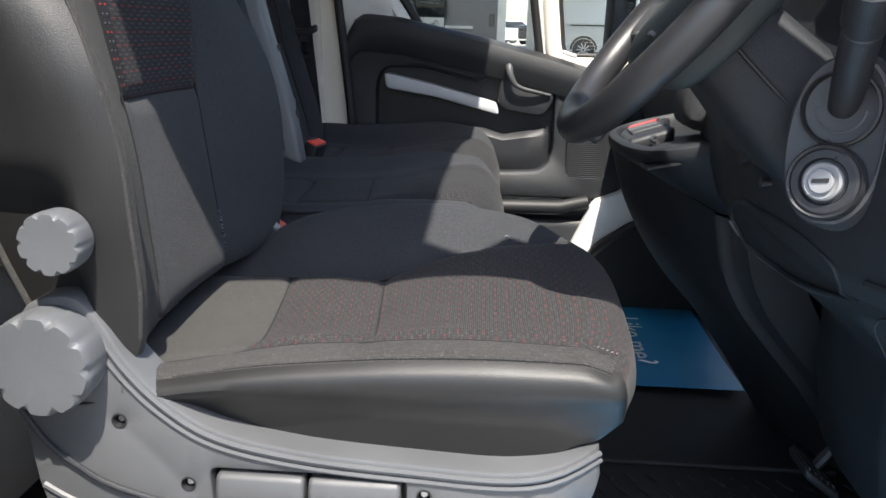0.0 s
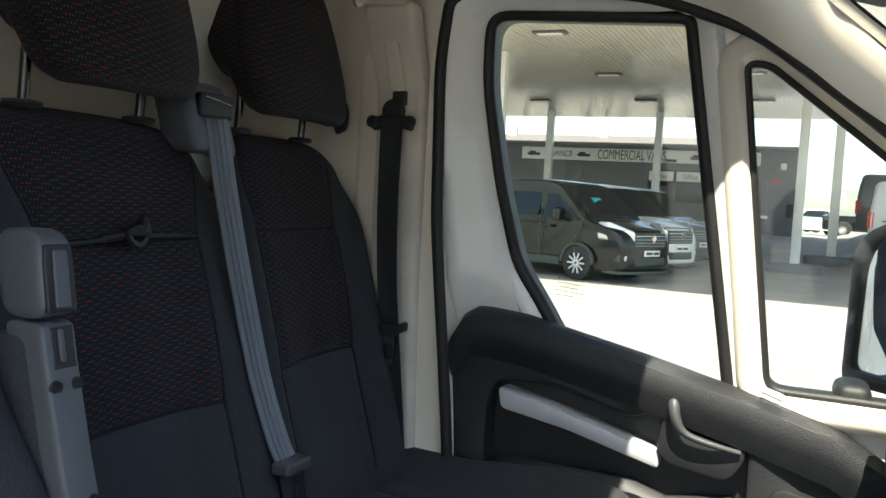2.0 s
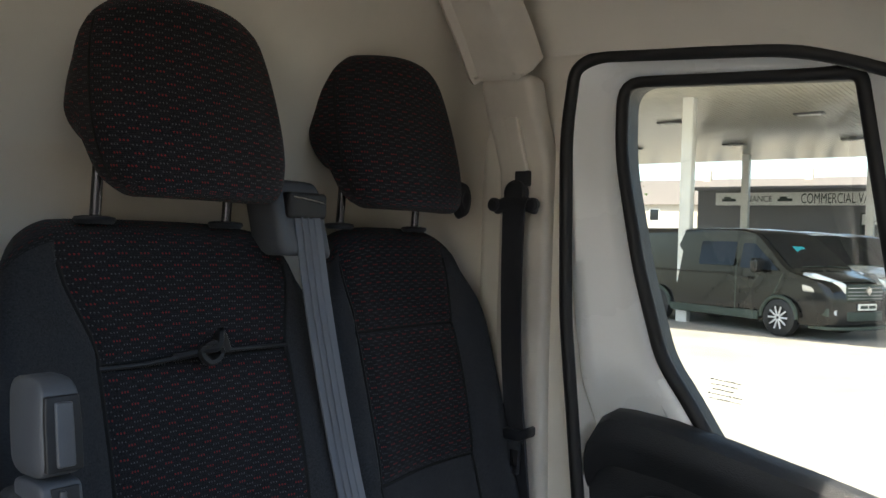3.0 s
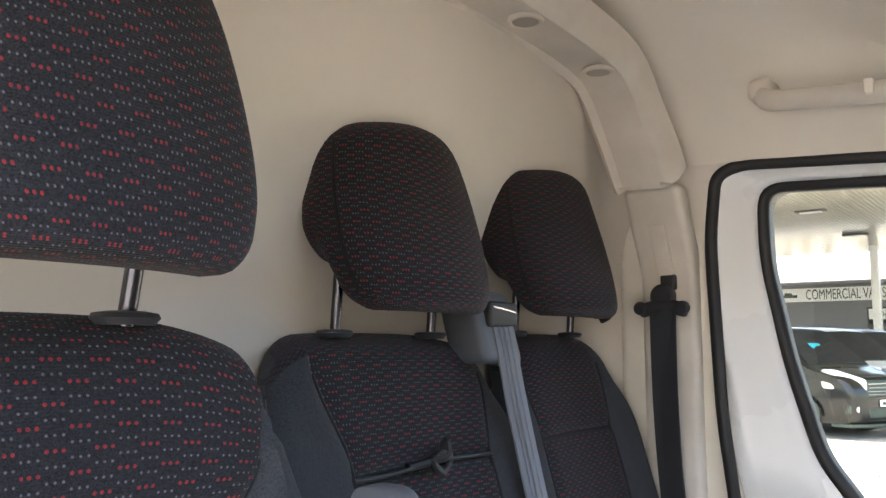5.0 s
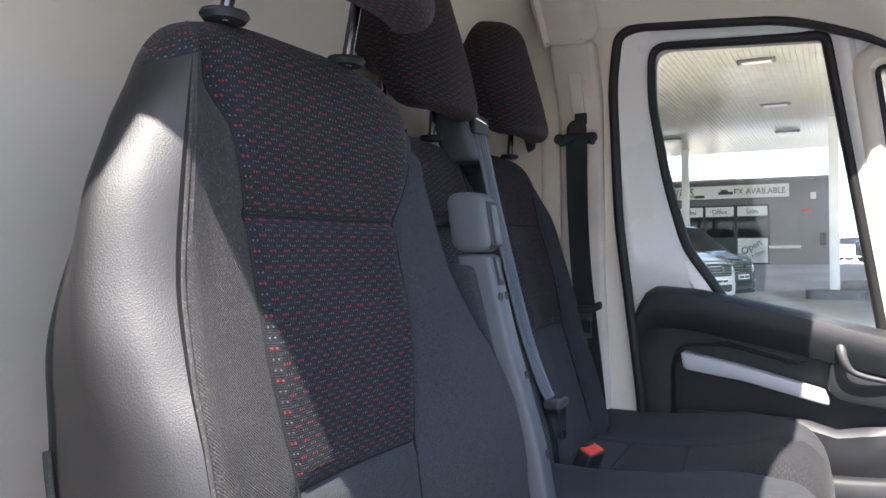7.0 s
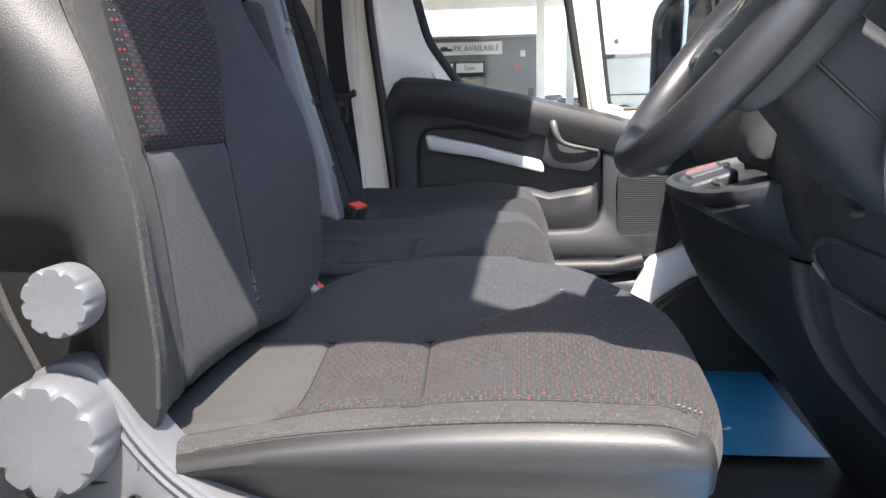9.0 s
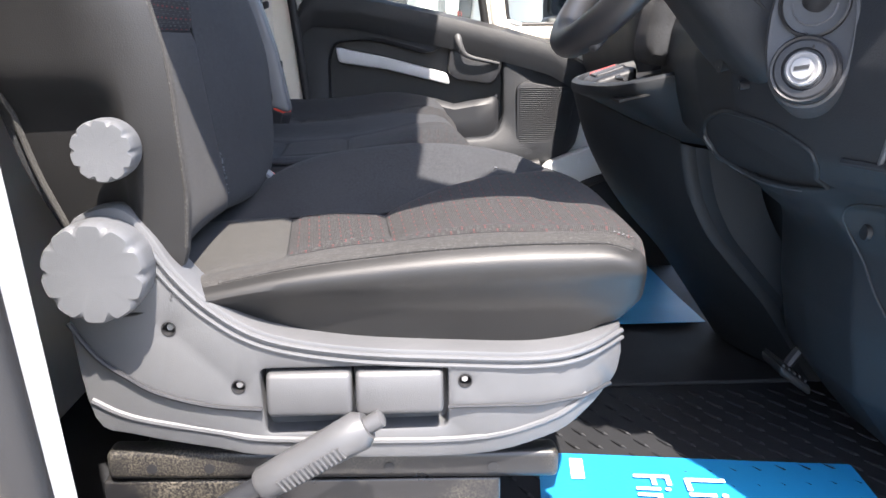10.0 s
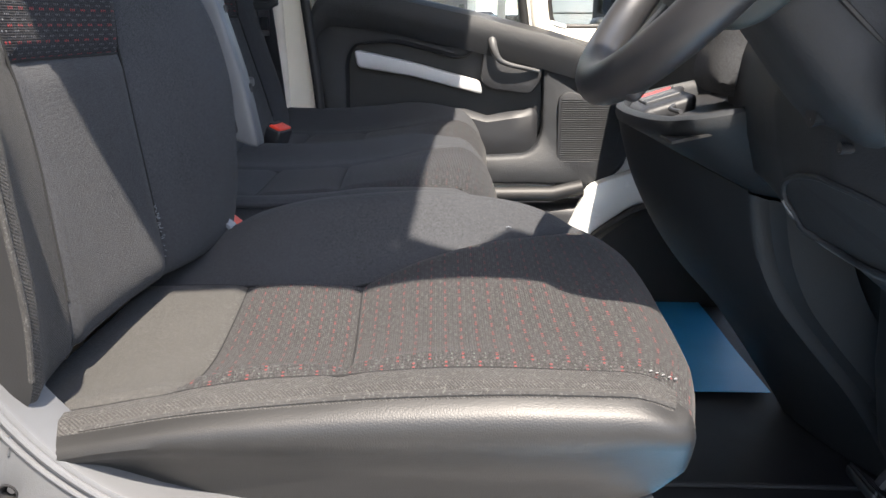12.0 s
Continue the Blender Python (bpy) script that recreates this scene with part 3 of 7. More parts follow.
def swell(u, v):
    top = lerp_table([(p[0], p[1]) for p in PANEL[3:9]], u)
    return 1.330 + 0.030 * step(top - 0.10, top, v) ** 2 - 0.022 * step(0.43, 0.33, v)


part("door_lining", plate(round_corners(PANEL, [0.03, 0.05, 0.03, 0.03, 0.04, 0.05, 0.05, 0.05, 0.05, 0.06, 0.05, 0.04], 4), [round_corners(POCKET, 0.03, 4)], "y", swell, 1.392, 0.012), DOORP, door, "black grained plastic door lining")
rows = []
for k in range(40):
    u = -0.262 + 0.86 * k / 39
    top = lerp_table([(p[0], p[1]) for p in PANEL[2:9]], u) - (0.03 if u < -0.25 else 0)
    rows.append([(u, 1.330 + dy, top + dz) for dy, dz in ((-0.006, -0.095), (-0.022, -0.055), (-0.024, -0.030), (-0.016, -0.008), (0.004, 0.003), (0.034, 0.006), (0.062, -0.002))])
part("armrest_ledge", sheet(rows, 0.006), DOORP, door, "padded black door shoulder, shiny with wear")
part("pocket_back", plate([(-0.20, 0.28), (-0.20, 0.68), (0.36, 0.68), (0.36, 0.28)], [], "y", 1.380, 1.386), BLACK, door)
part("pocket_bin", box((-0.175, 1.360, 0.345), (0.322, 1.382, 0.484), 0.02, 0.06, lambda x, y, z: (x, y, z - 0.022 * bell(x, 0.20, 0.05) * step(0.42, 0.48, z))), BLACK, door, "black door bin")
bar = [(-0.158, 0.632), (-0.02, 0.603), (0.168, 0.554), (0.176, 0.520), (-0.01, 0.566), (-0.150, 0.588)]
part("silver_bar", plate(round_corners(bar, 0.012, 4), [], "y", 1.330, 1.385, 0.006), SILVER, door, "silver-grey plastic trim bar")
# handle recess and pull
HREC = [(0.168, 0.560), (0.178, 0.640), (0.205, 0.668), (0.322, 0.622), (0.330, 0.565), (0.300, 0.520), (0.19, 0.535)]
part("handle_bowl", plate(round_corners(HREC, 0.02, 4), [round_corners([(0.225, 0.605), (0.235, 0.652), (0.312, 0.617), (0.316, 0.585)], 0.012, 4)], "y", 1.327, 1.384, 0.006), BLACK, door, "black handle bowl")
grip_line = smooth_line([(0.196, 1.326, 0.662), (0.198, 1.312, 0.652), (0.203, 1.305, 0.632), (0.216, 1.304, 0.610), (0.240, 1.306, 0.598), (0.278, 1.312, 0.589), (0.318, 1.324, 0.580)], 5)
part("door_handle", tube(grip_line, [lerp_table([(0, 0.010), (0.12, 0.0145), (0.35, 0.0125), (0.55, 0.0085), (1, 0.0065)], k / (len(grip_line) - 1)) for k in range(len(grip_line))], 12, flat=0.8), LEVER_GREY, door, "grey door pull lever")
part("lock_pin", box((0.345, 1.325, 0.690), (0.385, 1.345, 0.702), 0.004, 1, lambda x, y, z: (x, y, z - 0.3 * (x - 0.36))), SILVER, door, "small chrome lock slider")
# speaker grille of fine ribs
GR = [(0.372, 0.272), (0.372, 0.515), (0.395, 0.530), (0.53, 0.500), (0.545, 0.48), (0.505, 0.275)]
part("grille_frame", plate(round_corners(GR, 0.015, 4), [], "y", 1.318, 1.335, 0.003), BLACK, door)
bm = bmesh.new()
for k in range(40):
    z = 0.2835 + 0.00575 * k
    x1 = 0.512 + 0.022 * (z - 0.28) / 0.2
    add_bm(bm, box((0.380, 1.3155, z), (x1, 1.3195, z + 0.0030), 0.001))
part("speaker_grille", bm, DOORP, door, "ribbed black speaker grille")
# tiny etched marks at the foot of the panes
bm = bmesh.new()
rng = random.Random(11)
for x0, z0 in ((-0.065, 0.862), (0.395, 0.745)):
    for r in range(5):
        u = x0 + rng.uniform(0, 0.012)
        while u < x0 + 0.058 - 0.006 * (r % 3):
            w, v = rng.uniform(0.002, 0.008), z0 - 0.0085 * r - 0.08 * (u - x0)
            add_bm(bm, box((u, lean(u, v) + 0.0035, v), (u + w, lean(u, v) + 0.0045, v + rng.uniform(0.0010, 0.0022)), 0.0003))
            u += w + rng.uniform(0.0012, 0.004)
part("etched_marks", bm, plastic("etching", (0.36, 0.35, 0.33), 0.7), door, "small etched glass marks, unreadable")

# sill and footwell under the passenger door
part("sill_trim", box((-0.25, 1.30, -0.02), (0.80, 1.42, 0.235), 0.03, 0.08), BLACK, door)
# black bar stands in for the shadow gap below the door
part("sill_seal", tube([(-0.22, 1.296, 0.262), (0.10, 1.296, 0.262), (0.36, 1.296, 0.266), (0.44, 1.296, 0.285)], 0.020, 10), RUBBER, door, "black rubber sill seal")
arch = thing("wheel_arch", "white painted sill and black wheel arch at the footwell", "footwell", kind="structure")
SILL = [(0.33, -0.02), (0.372, -0.02), (0.42, 0.10), (0.47, 0.172), (0.56, 0.236), (0.66, 0.27), (0.80, 0.29), (0.80, 0.42), (0.66, 0.36), (0.51, 0.312), (0.455, 0.290), (0.40, 0.17)]
part("sill", plate(round_corners(SILL, 0.02, 3), [], "y", 1.270, 1.315, 0.006), WHITE, arch, "white painted metal sill")
edge = smooth_line([(0.375, 1.262, 0.0), (0.425, 1.258, 0.10), (0.475, 1.254, 0.165), (0.56, 1.250, 0.228), (0.66, 1.246, 0.262), (0.82, 1.246, 0.285)], 5)
part("arch_lip", tube(edge, 0.011, 8), RUBBER, arch, "black rubber edge")
part("arch_cover", loft([[(x, 1.262, z), (x, 1.215, z - 0.006), (x, 1.190, z - 0.05), (x, 1.185, -0.01), (x, 1.275, -0.01)] for x, _, z in edge]), FLOORM, arch, "black rubber wheel arch cover")

# grab handle over the door
grab = thing("grab_handle", "cream plastic grab handle on the headliner above the door", "handle")
curve = smooth_line([(-0.172, 1.195, 1.530), (-0.162, 1.168, 1.512), (-0.130, 1.152, 1.500), (-0.05, 1.148, 1.492), (0.015, 1.148, 1.486), (0.050, 1.160, 1.492), (0.060, 1.190, 1.510)], 6)
part("grip", tube(curve, 0.0185, 14, flat=0.72), TAUPE, grab)
for x, z in ((-0.170, 1.545), (0.056, 1.528)):
    part("mount", box((x - 0.022, 1.165, z - 0.032), (x + 0.022, 1.225, z + 0.006), 0.012, 0.02), TAUPE, grab)
part("coat_hook", box((-0.002, 1.125, 1.480), (0.012, 1.150, 1.505), 0.004), CREAM, grab, "small coat hook")

# windscreen, its pillars and header
WS_TOP, WS_LOW = [], []
# unseen driver's half: its top edge is shaped to place the sun patch
for k in range(33):
    t_ = -1 + 2 * k / 32
    WS_TOP.append(Vector((0.248 + 0.152 * max(0, t_) ** 16 - 0.03 * step(0.25, -0.2, t_), MID_Y + t_ * (0.80 if t_ > 0 else 0.84), 1.515 - 0.135 * max(0, t_) ** 8 - 0.05 * max(0, -t_) ** 8)))
    WS_LOW.append(Vector((1.25 - 0.30 * t_ * t_, MID_Y + t_ * 0.88, 0.86)))
screen = thing("window_2", "curved clear windscreen with a black edge", "windscreen", kind="structure")
ob = part("windscreen_pane", sheet([[a.lerp(b, t / 8) for t in range(9)] for a, b in zip(WS_TOP, WS_LOW)]), GLASS, screen)
ob.visible_shadow = False
part("windscreen_seal", tube(WS_TOP + WS_LOW[::-1], 0.014, 8, True), RUBBER, screen, "black windscreen edge")
# unseen driver's pillar, its top left off so sun reaches the seat
for s, flip in ((-1, mirror_y),):
    line = smooth_line([(0.05, 1.25, 1.62), (0.18, 1.25, 1.51), (0.325, 1.24, 1.375), (0.52, 1.255, 1.205), (0.93, 1.30, 0.84)], 6)
    loops = []
    for k, p in list(enumerate(line))[(0 if s > 0 else 12):]:
        w = 0.048 + 0.016 * step(12, 24, k)
        sec = [(-w - 0.01, 0.03), (-0.04, -0.03), (0.02, -0.045), (w, -0.03), (w + 0.01, 0.0), (w, 0.05), (-0.02, 0.06)]
        loops.append([(p.x + dx * 0.7, flip(p.y + dy - 0.02), p.z + dx * 0.7) for dx, dy in sec])
    pil = tagged(part("pillar_front", loft(loops), CREAM, None), "cream trimmed windscreen pillar", "pillar", kind="structure")
# the header's unseen driver's end is drawn back for the same sun patch
header = sheet([[(0.16 - 0.01 * step(0.61, 0.25, y), y, 1.590 - 0.115 * ((y - MID_Y) / 0.8) ** 8), (0.20 - 0.02 * step(0.61, 0.25, y), y, 1.550 - 0.125 * ((y - MID_Y) / 0.8) ** 8), (0.236 + 0.15 * max(0, (y - MID_Y) / 0.8) ** 16 - 0.03 * step(0.61, 0.25, y), y, 1.512 - 0.135 * max(0, (y - MID_Y) / 0.8) ** 8 - 0.05 * max(0, (MID_Y - y) / 0.8) ** 8)] for y in [MID_Y + 0.8 * (k / 20 - 1) for k in range(39)]], 0.03)
structure("trim", header, CREAM, "cream windscreen header trim", "trim")
# passenger side: one moulded trim from the headliner's corner down the windscreen pillar
OUTER = smooth_line([(0.0, 1.288, 1.420), (0.10, 1.288, 1.402), (0.20, 1.288, 1.372), (0.29, 1.288, 1.332), (0.375, 1.288, 1.264), (0.46, 1.290, 1.192), (0.62, 1.300, 1.070), (0.92, 1.325, 0.830)], 5)
INNER = smooth_line([(0.0, 1.10, 1.650), (0.10, 1.07, 1.605), (0.19, 1.035, 1.522), (0.240, 1.090, 1.460), (0.385, 1.208, 1.378), (0.465, 1.222, 1.318), (0.63, 1.240, 1.165), (0.94, 1.285, 0.865)], 5)
rows = []
for k, (a, b) in enumerate(zip(OUTER, INNER)):
    lift = 0.050 * step(16, 0, k)
    bow = 0.016 * step(10, 22, k)
    rows.append([a.lerp(b, q / 8) + Vector((0, -bow, lift)) * math.sin(math.pi * q / 8) for q in range(9)])
structure("pillar_front", sheet(rows, 0.012), CREAM, "cream moulded windscreen pillar trim", "pillar")
# unseen painted roof corner outside it, added to stop sun leaking in
rows_out = [[p + Vector((0, 0.030, 0.030)) for p in (a + Vector((0, 0.04, -0.02)), a.lerp(b, 0.35) + Vector((0, 0.01, 0.02)), a.lerp(b, 0.7) + Vector((0, 0, 0.015)), b + Vector((-0.012, -0.02, 0.012)))] for a, b in zip(OUTER, INNER)]
structure("roof_corner", sheet(rows_out, 0.008), WHITE, "white painted roof corner over the passenger door", "roof")
part_line = smooth_line([rows[17][1], rows[18][4], rows[20][7]], 6)
tagged(finish("trim_joint", tube(part_line, 0.0012, 6), TAUPE), "fine joint between headliner and pillar trim", "trim", kind="structure")
# driver's side: only the painted frame round the open doorway
frame_d = thing("door_frame", "white painted frame round the open driver's doorway with black seal", "door frame", kind="structure")
top_rail = [(-0.30, 1.40), (-0.25, 1.46), (0.10, 1.44), (0.29, 1.355), (0.46, 1.215), (0.95, 0.84)]
line = smooth_line([(x, -0.47, z) for x, z in top_rail], 5)
# rail is unseen and made deep enough to block a stripe of sun
loops = [[(p.x, p.y + dy, p.z + dz) for dy, dz in ((-0.03, 0.0), (0.02, -0.005), (0.025, 0.08), (-0.02, 0.12))] for p in line]
part("roof_rail", loft(loops), WHITE, frame_d)
# unseen roof side, added to stop sun leaking above the rail
roof_side = sheet([[(x, y, z) for x in (-0.62, -0.3, 0.0, 0.06, 0.12)] for y, z in ((-0.455, 1.43), (-0.485, 1.50), (-0.47, 1.66), (-0.42, 1.77), (-0.36, 1.79))], 0.01)
part("roof_side", roof_side, WHITE, frame_d)
part("doorway_seal", tube([(-0.223 - 0.1 * (z - 0.317), -0.568, z) for z in (-0.25, 0.1, 0.32, 0.6, 0.96, 1.25)], 0.019, 10), RUBBER, frame_d, "black rubber door seal")
loops = []
for z, x in ((-0.30, -0.20), (0.0, -0.215), (0.30, -0.232), (0.55, -0.252), (0.96, -0.298), (1.29, -0.312), (1.42, -0.305)):
    loops.append([(x - 0.006, -0.495, z), (x - 0.004, -0.515, z), (x - 0.022, -0.522, z), (x - 0.25, -0.56, z), (x - 0.25, -0.49, z)])
part("pillar_skin", loft(loops), WHITE, frame_d, "white painted pillar")
part("doorway_sill", box((-0.30, -0.53, -0.30), (0.95, -0.43, -0.03), 0.02, 0.2), WHITE, frame_d)

# small black plug in the bulkhead
plug = thing("wall_plug", "black oval rubber plug in the cream bulkhead", "plug")
part("cap", lathe([(0.0, 0.001), (0.006, 0.012), (0.004, 0.020), (-0.01, 0.024)], 20, "x", (-0.500, 1.233, 1.170)), RUBBER, plug)
for v in plug.children[0].data.vertices:
    v.co.z = 1.170 + (v.co.z - 1.170) * 1.55


# ---- seats ----
def uv_cloth(side, x, y, z):
    return {"x": (y, z), "y": (x, z), "z": (y, x)}[side[1]]


def seat_cushion(owner, y0, y1, x0, x1, zb_table, zt_table, near, far, cut_a, cut_b, ins0, ins1, widen, cloth):
    """A seat cushion: cloth insert in two quilted fields, plain bolsters, piping edge and an outer flank."""
    yc, hw = (y0 + y1) / 2, (y1 - y0) / 2

    def shape(x, y, z):
        shift = widen * step(cut_a, x1 - 0.02, x)
        hat = max(0, min((y - y0 - 0.1) / (ins1 - y0 - 0.1), (y1 - y) / (y1 - ins1)))
        yy = y + shift * hat
        k = (z - 0.30) / 0.16
        s = (yy - yc) / hw
        top = curve_table(zt_table, x) + (near if s < 0 else far)(x) * step(0.45, 0.95, abs(s))
        top -= 0.006 * (bell(x, cut_a, 0.007) + bell(x, cut_b, 0.007)) * step(ins0 - 0.02, ins0 + 0.02, y) * step(ins1 + 0.02, ins1 - 0.02, y)
        top -= 0.006 * (bell(y, ins1, 0.006) + bell(y, ins0, 0.006))
        top += 0.008 * max(0, math.cos((yy - (ins0 + ins1) / 2) / (ins1 - ins0) * math.pi)) * step(cut_b, cut_a + 0.1, x)
        top -= 0.016 * step(x1 - 0.075, x1 + 0.005, x) ** 2
        low = lerp_table(zb_table, x)
        zz = low + k * (top - low)
        out = math.sin(max(0, min(1, k)) * math.pi)
        yy += (-0.010 if s < 0 else 0.006) * out * abs(s) ** 6
        xx = x + 0.012 * out * step(x1 - 0.06, x1, x) - 0.10 * (yy - yc) * bell(x, -0.12, 0.12) + 0.016 * (1 - s * s) * step(x1 - 0.10, x1, x)
        yy -= (yy - yc) * 0.16 * step(x1 - 0.13, x1, x) * abs(s) ** 3 * (0.25 if s < 0 else 0.18)
        return (xx, yy, zz)

    def region(side, x, y, z):
        if side == "-z" or side == "-x":
            return "underside"
        if side == "-y":
            return "flank"
        if side == "+y":
            return "bolster"
        if y < ins0:
            return "edge_band" if side == "+z" else "flank" if y < y0 + 0.012 else "insert_front"
        if y > ins1:
            return "bolster"
        if side == "+z" and x < cut_b:
            return "rear_pad"
        if side == "+z" and x < cut_a:
            return "insert_middle"
        return "insert_front"

    made = soft_box((x0, y0, 0.30), (x1, y1, 0.46), (0.050, 0.035, 0.034), 0.014, shape, region, ((cut_a, cut_b), (ins0, ins1), ()), uv_cloth)
    kinds = {"underside": CLOTH, "flank": CLOTH, "bolster": CLOTH, "edge_band": CLOTH, "rear_pad": CLOTH, "insert_middle": cloth, "insert_front": cloth}
    names = {"underside": "cushion_base", "flank": "cushion_flank", "bolster": "cushion_bolster", "edge_band": "cushion_edge", "rear_pad": "rear_pad", "insert_middle": "cushion_insert", "insert_front": "cushion_front"}
    labels = {"insert_front": "woven cloth with red and grey dashes"}
    for key, bm_ in made.items():
        part(names[key], bm_, kinds[key], owner, labels.get(key, ""))
    runs = [[(c, ins0 + (ins1 - ins0) * k / 14) for k in range(15)] for c in (cut_a, cut_b)]
    runs += [[(x0 + 0.06 + (x1 - x0 - 0.10) * k / 20, c) for k in range(21)] for c in (ins0, ins1)]
    for run in runs:
        part("seam", tube([Vector(shape(x, y, 0.46)) + Vector((0, 0, -0.0005)) for x, y in run], 0.0024, 6), SEAM, owner)
    edge = [Vector(shape(x0 + 0.08 + (x1 - x0 - 0.10) * k / 24, y0 + 0.007, 0.4545)) for k in range(25)]
    part("piping", tube(edge, 0.0042, 8), CLOTH, owner, "stitched piping along the edge")
    return shape


def seat_back(owner, yc, hw, curve, z0, z1, bolster, ins0, ins1, low, seam, thick, cloth, taper=0.045, wide=0.05, rear=0.10):
    """A backrest: dashed cloth panels above a seam, plain lower field, side bolsters, rounded shoulders."""
    def shape(x, y, z):
        s = (y - yc) / hw
        hat = 0
        if ins0 < yc:
            hat = -max(0, min((yc - y) / (yc - ins0), (y - (yc - hw)) / (ins0 - yc + hw))) if y < yc else max(0, min((y - yc) / (ins1 - yc), (yc + hw - y) / (yc + hw - ins1)))
        yy = y + wide * hat * step(seam, z1 - 0.03, z)
        narrow = 1 - taper / hw * step(z1 - 0.22, z1, z) ** 1.6 - 0.02 * step(z0 + 0.1, z0, z)
        front = (x + thick) / thick
        yy = yc + (yy - yc) * narrow * (1 - rear * (1 - max(0, min(1, front))) ** 1.3 * (0.15 + 1.6 * step(z1 - 0.42, z1, z)))
        xc = lerp_table(curve, z)
        xx = xc + x * (1 - 0.25 * abs(s) ** 3)
        bulge = lerp_table(bolster, z) * (step(0.25, 0.85, s) if s > 0 else step(0.05, 0.95, -s))
        inside = step(ins0 - 0.015, ins0 + 0.02, y) * step(ins1 + 0.015, ins1 - 0.02, y)
        bulge -= 0.009 * bell(z, seam, 0.009) * inside + 0.007 * bell(z, low, 0.008) * inside
        bulge -= 0.006 * (bell(y, ins0, 0.006) + bell(y, ins1, 0.006)) * step(z1, z1 - 0.05, z)
        bulge += 0.010 * max(0, math.cos((y - yc) / hw * 1.9)) * (bell(z, (low + seam) / 2, 0.10) + bell(z, seam + 0.09, 0.07) * 0.7)
        xx += bulge * max(0, front)
        zz = z - 0.055 * abs(s) ** 3.5 * step(z1 - 0.15, z1, z)
        return (xx, yy, zz)

    def region(side, x, y, z):
        if side in ("-x", "-z"):
            return "back_shell"
        if side == "-y":
            return "flank" if z < z1 - 0.012 else "top"
        if side == "+z":
            return "flank" if y < yc - hw + 0.045 else "top"
        if side == "+y":
            return "bolster"
        if y < ins0:
            return "edge" if z < z1 - 0.02 else "top"
        if y > ins1:
            return "bolster" if z < z1 - 0.02 else "top"
        return "lower" if z < low else "middle" if z < seam else "top"

    made = soft_box((-thick, yc - hw, z0), (0.0, yc + hw, z1), (0.045, 0.05, 0.04), 0.014, shape, region, ((), (ins0, ins1), (low, seam, z1 - 0.035)), uv_cloth)
    names = {"back_shell": "back_shell", "flank": "backrest_flank", "top": "backrest_top", "bolster": "backrest_bolster", "edge": "backrest_edge", "lower": "backrest_lower", "middle": "backrest_insert"}
    kinds = {"back_shell": CLOTH, "flank": CLOTH, "top": cloth, "bolster": CLOTH, "edge": CLOTH, "lower": CLOTH, "middle": cloth}
    for key, bm_ in made.items():
        part(names[key], bm_, kinds[key], owner)
    runs = [[(ins0 + (ins1 - ins0) * k / 14, c) for k in range(15)] for c in (seam, low)]
    runs += [[(c, z0 + 0.06 + (z1 - z0 - 0.11) * k / 20) for k in range(21)] for c in (ins0, ins1)]
    for run in runs:
        part("seam", tube([Vector(shape(0.0, y, z)) + Vector((0.0002, 0, 0)) for y, z in run], 0.0036, 6), SEAM, owner)


def headrest(owner, yc, hw, x_mid, z0, z1, posts, post_base, cloth):
    """A padded headrest on two steel posts with collars."""
    def shape(x, y, z):
        k = (z - z0) / (z1 - z0)
        s = y / hw
        w = curve_table([(0, 0.80), (0.12, 0.915), (0.26, 0.985), (0.38, 1.0), (0.52, 0.99), (0.75, 0.935), (0.90, 0.855), (1.0, 0.74)], k)
        w *= 1 - 0.20 * step(0.0, -0.055, x) * step(0.30, 1.05, k)
        zz = z + 0.012 * (1 - s * s) * step(0.8, 1, k)
        if k < 0.5:
            zz += 0.056 * (1 - step(-0.032, 0.004, x)) * (1 - k / 0.5)
        xx = x + 0.018 * (1 - s * s) * step(-0.02, 0.05, x) - 0.064 * (k - 0.35) - 0.022 * abs(s) ** 2.5
        return (x_mid + xx, yc + y * w, zz)

    made = soft_box((-0.055, -hw, z0), (0.05, hw, z1), (0.020, 0.022, 0.026), 0.010, shape, None, ((), (), ()), uv_cloth)
    pad = part("headrest", made["body"], cloth, owner, "dashed cloth headrest on two posts")
    seam = [shape(0.028, (-1 if k < 20 else 1) * hw, z0 + 0.02 + (z1 - z0 - 0.05) * ((k % 20) / 19)) for k in range(20)]
    part("piping", tube([(p[0], p[1] - 0.0004, p[2]) for p in seam], 0.0021, 6), SEAM, pad, "dark piped seam")
    for y in posts:
        top = Vector((x_mid - 0.018, y, z0 + 0.10))
        base = Vector((post_base[0], y, post_base[1] - 0.01))
        part("post", tube([base, base.lerp(top, 0.5), top], 0.0068, 14), POST, pad, "dark chrome headrest post")
        collar = lathe([(-0.008, 0.018), (-0.003, 0.0215), (0.0005, 0.020), (0.002, 0.012), (0.002, 0.007)], 22, "z", (base.x, y, post_base[1] - 0.002))
        for v in collar.verts:
            v.co.y = y + (v.co.y - y) * 1.22
        part("collar", collar, BLACK, pad, "black plastic post collar")


